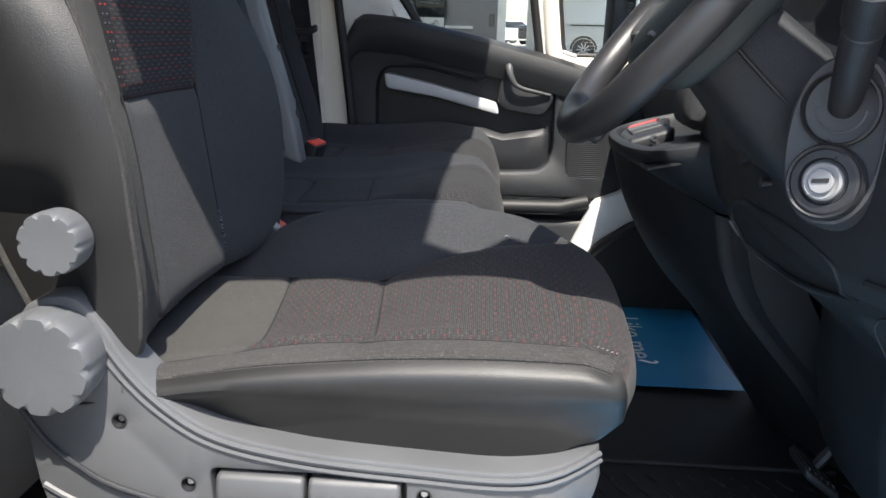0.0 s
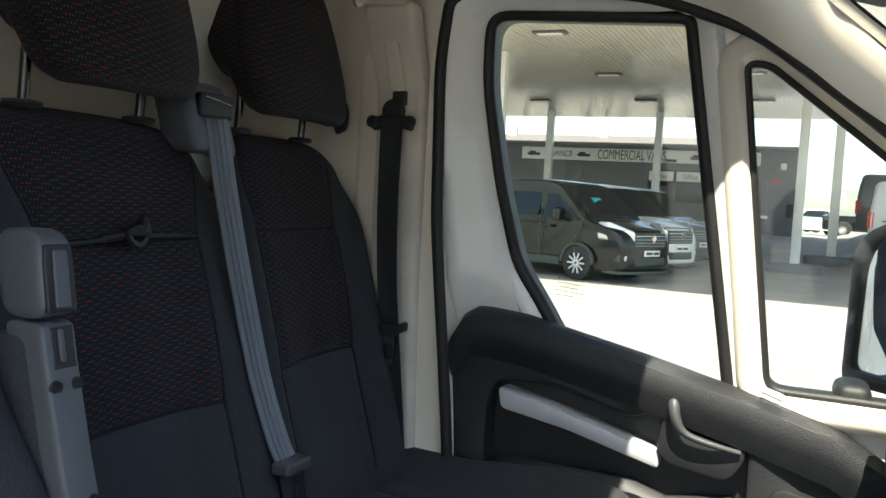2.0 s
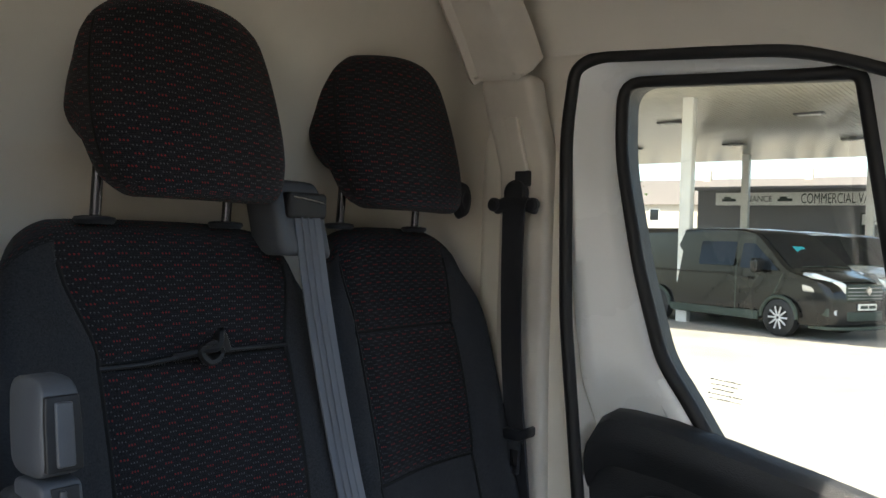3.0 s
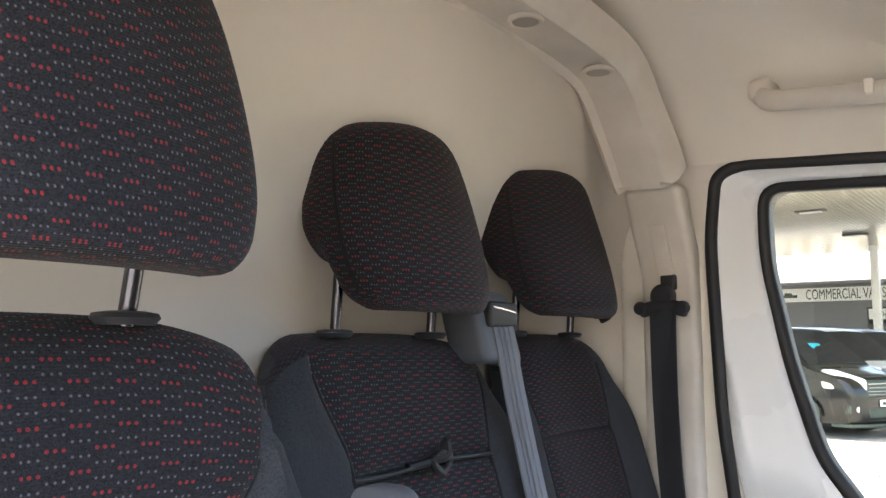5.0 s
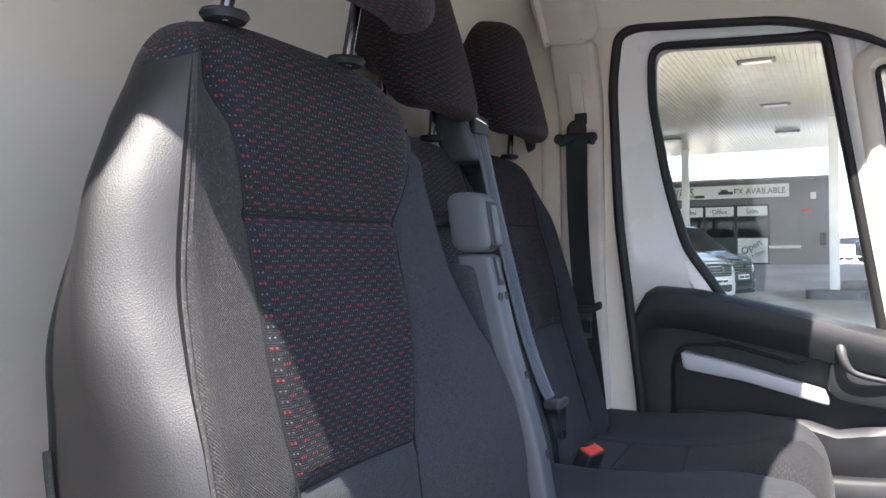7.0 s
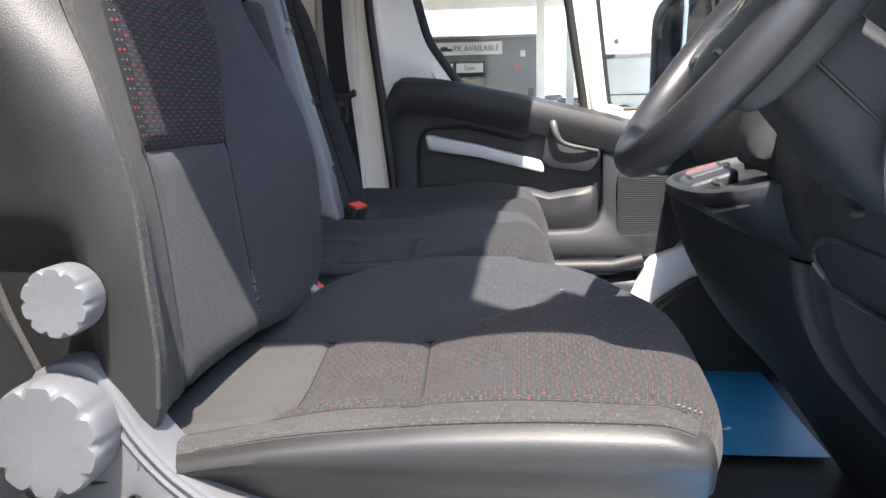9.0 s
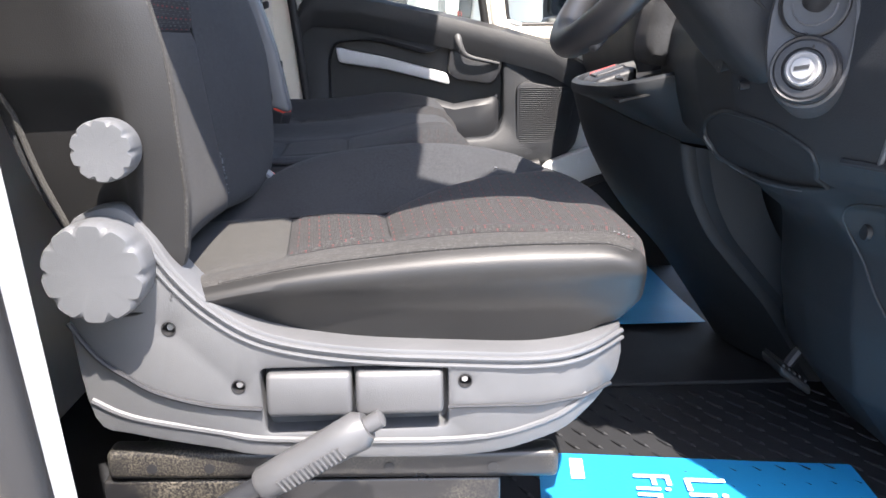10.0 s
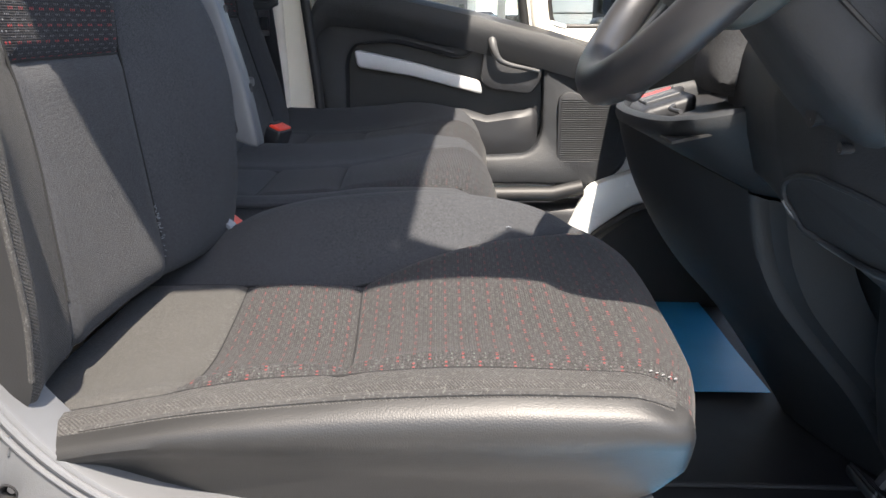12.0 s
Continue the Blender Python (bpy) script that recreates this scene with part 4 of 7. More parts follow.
def driver_cushion(owner):
    """The driver's cushion: a dished seat between a tall outer flank in leatherette and a high inner bolster."""
    y0, y1, x0, x1 = -0.266, 0.288, -0.27, 0.322
    ins0, ins1, cut_a, cut_b = -0.232, 0.14, 0.030, -0.112
    low_t = [(-0.27, 0.32), (-0.19, 0.325), (-0.156, 0.335), (-0.135, 0.335), (-0.091, 0.322), (-0.034, 0.310), (0.081, 0.302), (0.196, 0.300), (0.253, 0.310), (0.30, 0.330)]
    pipe_t = [(-0.27, 0.382), (-0.17, 0.402), (-0.09, 0.420), (-0.03, 0.428), (0.08, 0.437), (0.20, 0.441), (0.30, 0.440)]
    dish_t = [(-0.27, 0.366), (-0.13, 0.378), (0.0, 0.386), (0.10, 0.410), (0.20, 0.432), (0.28, 0.438), (0.33, 0.432)]
    seam_y = [(-0.27, 0.172), (-0.134, 0.143), (0.017, 0.121), (0.10, 0.140), (0.20, 0.172), (0.295, 0.200)]
    seam_z = [(-0.27, 0.374), (-0.134, 0.386), (0.017, 0.392), (0.10, 0.418), (0.20, 0.440), (0.295, 0.446)]
    crest_t = [(-0.27, 0.380), (-0.20, 0.410), (-0.145, 0.437), (-0.10, 0.455), (-0.016, 0.474), (0.10, 0.484), (0.19, 0.474), (0.27, 0.452), (0.33, 0.430)]

    def shape(x, y, z):
        far = curve_table(seam_y, x)
        yy = lerp_table([(y0, y0), (ins0, ins0), (ins1, far), (y1, y1)], y)
        pipe = curve_table(pipe_t, x)
        dish = curve_table(dish_t, x)
        top = curve_table([(y0, pipe - 0.004), (-0.248, pipe + 0.003), (ins0, pipe + 0.003), (-0.15, dish + 0.35 * (pipe - dish)), (-0.04, dish), (far, curve_table(seam_z, x)), (0.242, curve_table(crest_t, x)), (y1, curve_table(crest_t, x) - 0.014)], yy)
        inside = step(ins0 - 0.012, ins0 + 0.012, y) * step(ins1 + 0.012, ins1 - 0.012, y)
        top -= 0.007 * (bell(x, cut_a, 0.007) + bell(x, cut_b, 0.007)) * inside
        top -= 0.004 * bell(y, ins1, 0.006) * step(x1, x1 - 0.04, x) + 0.004 * bell(y, ins0, 0.005)
        top += 0.006 * (bell(x, (cut_a + cut_b) / 2, 0.05) + bell(x, cut_a + 0.09, 0.08)) * inside
        k = (z - 0.30) / 0.16
        low = lerp_table(low_t, x) if yy < -0.1 else 0.33
        zz = low + k * (top - low)
        out = math.sin(max(0, min(1, k)) ** 0.85 * math.pi)
        s = (yy - 0.012) / 0.275
        full = math.sin(max(0, min(1, k)) ** 3.6 * math.pi)
        yy += (-0.018 * full + 0.030 * max(0, 0.72 - k)) * step(-0.5, -1, s) + 0.008 * out * step(0.5, 1, s)
        xx = x - 0.12 * yy * bell(x, -0.05, 0.16)
        front = step(x1 - 0.10, x1, x)
        xx += front * (0.010 * out + 0.020 * max(0, 1 - s * s) - 0.045 * max(0, s) ** 3 - 0.014 * step(-0.6, -1, s) - 0.06 * max(0, 0.35 - k))
        zz -= 0.010 * step(x1 - 0.06, x1, x) ** 2 * k
        return (xx, yy, zz)

    def region(side, x, y, z):
        if side in ("-z", "-x"):
            return "cushion_base"
        if side == "-y":
            return "cushion_flank"
        if side == "+y" or y > ins1:
            return "cushion_bolster"
        if y < ins0:
            return "cushion_edge" if side == "+z" else "cushion_flank" if y < y0 + 0.014 else "cushion_front"
        if side == "+z" and x < cut_b:
            return "rear_pad"
        if side == "+z" and x < cut_a:
            return "cushion_insert"
        return "cushion_front"

    made = soft_box((x0, y0, 0.30), (x1, y1, 0.46), (0.030, 0.012, 0.018), 0.012, shape, region, ((cut_a, cut_b), (ins0, ins1), ()), uv_cloth)
    kinds = {"cushion_base": CLOTH, "cushion_flank": LEATHER, "cushion_bolster": CLOTH, "cushion_edge": TWILL, "rear_pad": PAD_CLOTH, "cushion_insert": DASH_SUNLIT, "cushion_front": DASH_SUNLIT}
    labels = {"cushion_flank": "black leatherette flank", "cushion_front": "woven cloth with red and grey dashes", "cushion_edge": "ribbed edge band"}
    for key, bm_ in made.items():
        part(key, bm_, kinds[key], owner, labels.get(key, ""))
    runs = [[(c, ins0 + (ins1 - ins0) * k / 14) for k in range(15)] for c in (cut_a, cut_b)]
    runs += [[(x0 + 0.05 + (x1 - x0 - 0.07) * k / 26, c) for k in range(27)] for c in (ins0, ins1)]
    for run in runs:
        part("seam", tube([Vector(shape(x, y, 0.46)) + Vector((0, 0, -0.0008)) for x, y in run], 0.0018, 6), SEAM, owner)
    edge = [Vector(shape(-0.165 + 0.478 * k / 30, y0 + 0.003, 0.4585)) for k in range(31)]
    part("piping", tube(edge, 0.0034, 8), TWILL, owner, "stitched piping along the edge")
    bm_ = bmesh.new()
    for k in range(5):
        p = Vector(shape(0.294 + 0.0052 * k, ins0 + 0.004, 0.46))
        tube([p + Vector((-0.0011, 0, 0.0006)), p + Vector((0.0011, 0.0004, 0.0012))], 0.0007, 5, bm=bm_)
    lint = Vector(shape(0.199, 0.165, 0.46)) + Vector((0, 0, 0.0012))
    part("lint", tube([lint + Vector((-0.003, 0.0, 0)), lint + Vector((0, 0.001, 0.001)), lint + Vector((0.003, -0.001, 0))], 0.0009, 6), BELT, owner, "pale lint fleck on the cloth")
    tagged(part("stitches", bm_, GREY, owner, "pale edge stitches"), kind="stuff")


def driver_back(owner):
    """The driver's backrest: a ridge of leatherette and ribbed cloth on its outer side, a deep inner bolster, dashed panels between."""
    z0, z1, thick = 0.40, 1.112, 0.16
    y0, y1, lea, ins0, ins1, low, seam = -0.27, 0.28, -0.232, -0.14, 0.138, 0.665, 0.920
    ridge_x = [(0.40, -0.182), (0.44, -0.173), (0.50, -0.166), (0.60, -0.169), (0.68, -0.184), (0.74, -0.205), (0.80, -0.235), (0.87, -0.262), (0.95, -0.276), (1.05, -0.286), (1.112, -0.296)]
    ridge_y = [(0.40, -0.262), (0.50, -0.276), (0.60, -0.284), (0.68, -0.284), (0.75, -0.272), (0.80, -0.257), (0.87, -0.237), (0.95, -0.216), (1.05, -0.198), (1.112, -0.182)]
    outer_y = [(0.40, -0.274), (0.60, -0.294), (0.72, -0.303), (0.80, -0.303), (0.90, -0.289), (0.975, -0.266), (1.03, -0.247), (1.08, -0.216), (1.112, -0.198)]
    left_y = [(0.40, -0.125), (0.50, -0.112), (0.60, -0.103), (0.657, -0.107), (0.73, -0.122), (0.80, -0.134), (0.95, -0.136), (1.0, -0.142), (1.05, -0.170), (1.112, -0.165)]
    right_y = [(0.40, 0.112), (0.67, 0.120), (0.73, 0.128), (0.84, 0.136), (0.92, 0.138), (0.953, 0.165), (1.008, 0.196), (1.059, 0.206), (1.112, 0.190)]
    rear_x = [(0.40, -0.300), (0.45, -0.323), (0.53, -0.355), (0.65, -0.380), (1.112, -0.405)]

    def shape(x, y, z):
        mid = -0.225 - 0.1435 * (z - 0.467)
        rx, ry, oy = curve_table(ridge_x, z), curve_table(ridge_y, z), curve_table(outer_y, z)
        ly, ry2 = curve_table(left_y, z), curve_table(right_y, z)
        yy = lerp_table([(y0, oy), (lea, ry), (ins0, ly), (0.0, 0.0), (ins1, ry2), (0.225, -ry - 0.012), (y1, -oy + 0.004)], y)
        top = step(1.02, 1.10, z)
        surf = curve_table([(oy, rx - 0.050), (ry, rx), (0.6 * ry + 0.4 * ly, rx - 0.45 * (rx - mid)), (ly, mid + 0.006), (0.0, mid), (ry2, mid + 0.006), (0.45 * ry2 - 0.55 * ry, rx - 0.28 * (rx - mid)), (-ry + 0.0, rx - 0.004), (-oy + 0.005, rx - 0.055)], yy)
        inside = step(ins0 - 0.012, ins0 + 0.015, y) * step(ins1 + 0.012, ins1 - 0.015, y)
        surf -= (0.010 * bell(z, seam, 0.008) + 0.007 * bell(z, low, 0.007)) * inside
        surf -= 0.005 * (bell(y, ins0, 0.005) + bell(y, ins1, 0.005)) * (1 - top)
        surf += 0.010 * inside * (bell(z, 0.79, 0.085) + 0.8 * bell(z, 1.0, 0.06))
        surf -= 0.004 * bell(y, lea, 0.004)
        f = max(0.0, min(1.0, (x + thick) / thick))
        rear = curve_table(rear_x, z)
        xx = rear + f * (surf - rear)
        yy *= 1 - (0.10 + 0.26 * step(0.78, 1.04, z)) * (1 - f) ** 1.2
        if yy < -0.1:
            yy += 0.026 * step(0.625, 0.575, z) * step(0.96, 0.78, f)
        s = yy / 0.27
        zz = z - 0.085 * abs(s) ** 3.4 * step(0.93, z1, z) - 0.012 * (1 - f) * top
        return (xx, yy, zz)

    def region(side, x, y, z):
        if side in ("-x", "-z"):
            return "back_shell"
        if side == "-y":
            return "backrest_flank" if z < z1 - 0.012 else "backrest_top"
        if side == "+z":
            return "backrest_top"
        if side == "+y":
            return "backrest_bolster"
        if z > z1 - 0.032:
            return "backrest_top"
        if y < lea:
            return "backrest_flank"
        if y < ins0:
            return "backrest_edge"
        if y > ins1:
            return "backrest_bolster"
        return "backrest_lower" if z < low else "backrest_insert" if z < seam else "backrest_top"

    made = soft_box((-thick, y0, z0), (0.0, y1, z1), (0.035, 0.02, 0.035), 0.012, shape, region, ((), (lea, ins0, ins1), (low, seam, z1 - 0.032)), uv_cloth)
    kinds = {"back_shell": CLOTH, "backrest_flank": LEATHER, "backrest_top": DASH, "backrest_bolster": CLOTH, "backrest_edge": TWILL, "backrest_lower": CLOTH, "backrest_insert": DASH}
    labels = {"backrest_flank": "black leatherette flank", "backrest_edge": "ribbed bolster cloth", "backrest_insert": "woven cloth with red and grey dashes"}
    for key, bm_ in made.items():
        part(key, bm_, kinds[key], owner, labels.get(key, ""))
    runs = [[(ins0 + (ins1 - ins0) * k / 16, c) for k in range(17)] for c in (seam, low)]
    runs += [[(c, z0 + 0.05 + (z1 - z0 - 0.09) * k / 28) for k in range(29)] for c in (ins0, ins1)]
    for run in runs:
        part("seam", tube([Vector(shape(0.0, y, z)) for y, z in run], 0.0020, 6), SEAM, owner)
    ridge = [Vector(shape(0.0, lea, z0 + 0.04 + (z1 - z0 - 0.075) * k / 34)) for k in range(35)]
    part("piping", tube(ridge, 0.0026, 8), TWILL, owner, "stitched piping along the ridge")
    rear_edge = [Vector(shape(-thick + 0.02, y0, z0 + 0.03 + 0.30 * k / 16)) + Vector((0, -0.002, 0)) for k in range(17)]
    part("piping", tube(rear_edge, 0.0035, 8), PAD_CLOTH, owner)
    # cloth rubbed through to pale threads at the foot of the inner bolster
    rng = random.Random(5)
    bm_ = bmesh.new()
    for k in range(30):
        y, z = rng.gauss(0.132, 0.004), rng.gauss(0.464, 0.011)
        p = Vector(shape(0.0, y, z))
        d = Vector((rng.uniform(0.1, 1), rng.uniform(-1, 1), rng.uniform(-1, 1))).normalized() * rng.uniform(0.0015, 0.0045)
        tube([p, p + d * 0.5 + Vector((0.0012, 0, 0)), p + d], 0.00045, 4, bm=bm_)
    tagged(part("frayed_threads", bm_, BELT, owner, "frayed pale threads"), kind="stuff")


driver = thing("captain_chair", "charcoal cloth driver's seat with red-dashed inserts and grey plastic valance", "car seat", "seats of the cab", at=(0, 0, 0))
driver_cushion(driver)
driver_back(driver)
headrest(driver, 0.002, 0.143, -0.272, 1.135, 1.375, (-0.125, 0.083), (-0.318, 1.112), DASH)

# grey valance on the outer side, with ridges, levers and screws
TOP_EDGE = [(-0.300, 0.440), (-0.285, 0.476), (-0.24, 0.487), (-0.210, 0.462), (-0.185, 0.420), (-0.146, 0.379), (-0.094, 0.348), (-0.008, 0.331), (0.104, 0.323), (0.205, 0.320), (0.296, 0.336)]
BOT_EDGE = [(0.300, 0.300), (0.290, 0.270), (0.255, 0.240), (0.207, 0.212), (0.115, 0.192), (-0.092, 0.197), (-0.156, 0.208), (-0.248, 0.228), (-0.291, 0.250), (-0.306, 0.36)]
outline = [tuple(v) for v in smooth_line([(a, b) for a, b in TOP_EDGE], 4)] + [tuple(v) for v in smooth_line(BOT_EDGE, 4)]


def valance_face(u, v):
    """The panel's face: proud above the ridge, stepped back below it, curved in at the front."""
    ridge = lerp_table([(-0.31, 0.375), (-0.278, 0.325), (-0.216, 0.281), (-0.162, 0.265), (-0.106, 0.259), (0.096, 0.257), (0.199, 0.257), (0.30, 0.272)], u)
    return -0.284 + 0.007 * step(ridge + 0.003, ridge - 0.003, v) + 0.055 * step(0.20, 0.33, u) ** 2


LEVER_BOX = [(-0.104, 0.226), (-0.106, 0.306), (0.098, 0.306), (0.098, 0.230)]
side_panel = part("valance", plate(outline, [round_corners(LEVER_BOX, 0.008, 3)] + [[(x + 0.0064 * math.cos(math.pi * q / 8), z + 0.0064 * math.sin(math.pi * q / 8)) for q in range(16)] for x, z in ((-0.199, 0.3545), (-0.130, 0.286), (0.117, 0.287))], "y", valance_face, -0.235, 0.004), GREY, driver, "scuffed grey plastic seat valance")
# two raised ribs under the top edge and the foot rib
rim_line = [Vector(v) for v in smooth_line(TOP_EDGE[3:], 6)]
for d, rad in ((0.008, 0.0032), (0.017, 0.0026)):
    line = []
    for k, p in enumerate(rim_line):
        t_ = (rim_line[min(k + 1, len(rim_line) - 1)] - rim_line[max(k - 1, 0)]).normalized()
        q = p + Vector((t_.y, -t_.x)) * d
        line.append((q.x, valance_face(q.x, q.y) - 0.001, q.y))
    part("edge_rib", tube(line, rad, 8), GREY, side_panel)
line = [(x, valance_face(x, z + 0.022), z + 0.022) for x, z in [tuple(v) for v in smooth_line(BOT_EDGE[2:9], 5)]]
part("foot_rib", tube(line, 0.0042, 8), GREY, side_panel)
# black tubes along the step stand in for the shadow under the ridge
line = [(u, -0.2845 + 0.055 * step(0.20, 0.33, u) ** 2, v + 0.001) for u, v in [(-0.303, 0.363), (-0.278, 0.324), (-0.247, 0.299), (-0.216, 0.280), (-0.162, 0.264), (-0.106, 0.258)]]
part("ridge_line", tube(smooth_line(line, 4), 0.0030, 8), BLACK, side_panel, "dark shadow groove")
line = [(u, -0.2845 + 0.055 * step(0.20, 0.33, u) ** 2, 0.257 + 0.012 * step(0.2, 0.3, u)) for u in (0.098, 0.15, 0.20, 0.25, 0.285)]
part("ridge_line", tube(line, 0.0022, 8), BLACK, side_panel)
part("lever_recess", plate(LEVER_BOX, [], "y", -0.250, -0.244), LEVER_GREY, side_panel)
for x0, x1 in ((-0.100, -0.007), (-0.003, 0.093)):
    lever = part("height_lever", box((x0, -0.292, 0.256), (x1, -0.256, 0.3015), 0.006, 0.02, lambda x, y, z: (x, y + 0.006 * step(0.285, 0.302, z), z - 0.004 * step(0.27, 0.256, z))), LEVER_GREY, side_panel, "grey height lever paddle")
for x, z in ((-0.199, 0.3545), (-0.130, 0.286), (0.117, 0.287)):
    w = valance_face(x, z)
    cup = lathe([(0.012, 0.0005), (0.012, 0.0058), (0.0015, 0.0064), (-0.0006, 0.0070), (-0.0006, 0.0080), (0.004, 0.0082), (0.014, 0.0078), (0.014, 0.0005)], 18, "y", (x, w, z))
    cup_ob = part("screw_cup", cup, RUBBER, side_panel, "recessed screw hole")
    part("screw", lathe([(0.006, 0.001), (0.006, 0.0034), (0.011, 0.0036)], 12, "y", (x, w, z)), STEEL, cup_ob)
# a small highlight on the valance, drawn as a grey line
part("valance_mark", tube([(-0.190, -0.2848, 0.404), (-0.193, -0.2848, 0.388)], 0.0012, 6), LEVER_GREY, side_panel, "pale moulded line")


def scallop_knob(name, at, rad, depth, label):
    """A turned knob with ten thumb scallops round its rim."""
    def wave(r, cut):
        return lambda a: r - cut * max(0, math.cos(10 * a + 0.4)) ** 2
    prof = [(0.0, wave(rad * 0.97, 0)), (-depth * 0.35, wave(rad, rad * 0.02)), (-depth * 0.70, wave(rad, rad * 0.02)), (-depth * 0.90, wave(rad * 0.985, rad * 0.055)), (-depth, wave(rad * 0.945, rad * 0.14)), (-depth * 1.0, wave(rad * 0.87, rad * 0.15)), (-depth * 0.99, wave(rad * 0.66, 0)), (-depth * 0.97, 0.001)]
    return part(name, lathe(prof, 120, "y", at), KNOB_GREY, driver, label)


for at, rad in (((-0.255, -0.25, 0.428), 0.030), ((-0.235, -0.25, 0.549), 0.019)):
    part("knob_spindle", lathe([(0.02, rad), (-0.042, rad), (-0.043, 0.001)], 24, "y", at), BLACK, driver, "black knob spindle")
scallop_knob("height_knob", (-0.255, -0.287, 0.428), 0.0525, 0.040, "large scalloped grey plastic knob")
scallop_knob("recline_knob", (-0.235, -0.290, 0.549), 0.0310, 0.030, "small scalloped grey plastic knob")
# inner side, seat rails and box
part("inner_valance", box((-0.28, 0.235, 0.20), (0.27, 0.258, 0.36), 0.01, 0.1), BLACK, driver)
for y in (-0.262, 0.215):
    rail = part("seat_rail", box((-0.292, y, 0.142), (0.228, y + 0.035, 0.178), 0.009, 0.2, lambda x, y_, z: (x, y_, z - 0.03 * (x + 0.29) * 0.8 + 0.022)), RAIL, driver, "black steel seat rail with punched holes")
    part("lower_rail", box((-0.30, y + 0.006, 0.10), (0.16, y + 0.045, 0.150), 0.004, 0.2, lambda x, y_, z: (x, y_, z - 0.03 * (x + 0.29) * 0.6 + 0.01)), RAIL, driver)
    for x in (-0.24, -0.175, -0.09, 0.03, 0.15):
        part("rail_hole", lathe([(-0.0008, 0.0065), (-0.001, 0.006), (0.002, 0.005), (0.002, 0.001)], 12, "y", (x, y - 0.0006, 0.160 - 0.024 * (x + 0.29) + 0.020)), RUBBER, rail)
part("seat_pedestal", box((-0.31, -0.235, -0.004), (0.15, 0.235, 0.13), 0.02, 0.2), BLACK, driver, "black steel seat box")

# folded-up armrest on the seat's inner side
ARM = [(0.965, -0.238), (0.86, -0.222), (0.754, -0.196), (0.636, -0.162), (0.545, -0.142)]


def arm_shape(x, y, z):
    base = lerp_table(sorted((a, b) for a, b in ARM), z)
    return (base + x, 0.306 + y * (1 - 0.12 * step(0.93, 0.965, z)) + 0.0, z - 0.35 * (x + 0.04) * step(0.62, 0.545, z))


armrest = part("armrest", soft_box((-0.050, -0.019, 0.545), (0.0, 0.019, 0.880), (0.010, 0.004, 0.008), 0.03, arm_shape)["body"], ARM_GREY, driver, "folded-up armrest with grey plastic underside")
part("arm_pad", soft_box((-0.075, -0.024, 0.552), (-0.022, 0.024, 0.868), (0.016, 0.010, 0.012), 0.03, arm_shape)["body"], CLOTH, armrest, "dark cloth arm pad")
part("armrest_cap", soft_box((-0.054, -0.0205, 0.883), (0.005, 0.0205, 0.965), (0.020, 0.006, 0.016), 0.02, arm_shape)["body"], ARM_GREY, armrest, "grey armrest end cap")
def arm_box(lo, hi, r=0.003):
    return soft_box(lo, hi, r, 0.02, arm_shape)["body"]
part("button_recess", arm_box((0.000, -0.016, 0.890), (0.0078, 0.016, 0.952), 0.002), RUBBER, armrest, "dark button recess")
part("release_button", arm_box((0.004, -0.008, 0.894), (0.0105, 0.008, 0.947), 0.002), ARM_GREY, armrest, "grey release button")
part("latch_slot", arm_box((-0.002, -0.010, 0.838), (0.0012, 0.014, 0.876), 0.001), RUBBER, armrest)
part("latch_rod", arm_box((0.0, -0.004, 0.844), (0.004, 0.002, 0.874), 0.002), LEVER_GREY, armrest)
for z, y in ((0.822, -0.011), (0.822, 0.012), (0.715, 0.010), (0.612, 0.010)):
    p = arm_shape(0.0, y, z)
    part("screw_hole", lathe([(0.0008, 0.001), (0.0012, 0.0062), (-0.002, 0.007)], 14, "x", (p[0], p[1], p[2])), RUBBER, armrest)

# ---- double passenger bench ----
bench = thing("passenger_bench", "charcoal cloth double passenger bench with red-dashed inserts", "car seat", "seats of the cab")
B_TOP = [(-0.37, 0.444), (-0.2, 0.441), (-0.09, 0.447), (0.0, 0.459), (0.08, 0.471), (0.13, 0.473), (0.18, 0.462)]
B_LOW = [(-0.37, 0.24), (0.18, 0.24)]
seat_cushion(bench, 0.345, 0.838, -0.38, 0.170, B_LOW, B_TOP, lambda x: 0.004 - 0.022 * step(-0.05, 0.12, x), lambda x: 0.026 - 0.020 * step(0.0, 0.12, x), -0.072, -0.200, 0.408, 0.645, 0.10, DASH_BENCH)
seat_cushion(bench, 0.842, 1.300, -0.38, 0.158, B_LOW, B_TOP, lambda x: 0.004 - 0.022 * step(-0.05, 0.12, x), lambda x: 0.052 - 0.034 * step(-0.02, 0.13, x), -0.100, -0.236, 0.895, 1.140, 0.05, DASH_BENCH)
B_BACK = [(0.42, -0.320), (0.48, -0.335), (0.70, -0.402), (0.95, -0.458), (1.05, -0.485), (1.105, -0.500)]
seat_back(bench, 0.580, 0.260, B_BACK, 0.42, 1.105, [(0.42, 0.02), (0.55, 0.035), (0.75, 0.035), (0.95, 0.02), (1.06, 0.0)], 0.462, 0.742, 0.690, 0.932, 0.085, DASH, wide=0.06)
seat_back(bench, 1.050, 0.220, B_BACK, 0.42, 1.110, [(0.42, 0.02), (0.55, 0.03), (0.75, 0.03), (0.95, 0.016), (1.06, 0.0)], 0.888, 1.150, 0.712, 0.942, 0.085, DASH, wide=0.03)
headrest(bench, 0.601, 0.140, -0.480, 1.132, 1.378, (0.486, 0.680), (-0.508, 1.108), DASH)
headrest(bench, 1.012, 0.144, -0.480, 1.138, 1.385, (0.905, 1.095), (-0.508, 1.114), DASH)
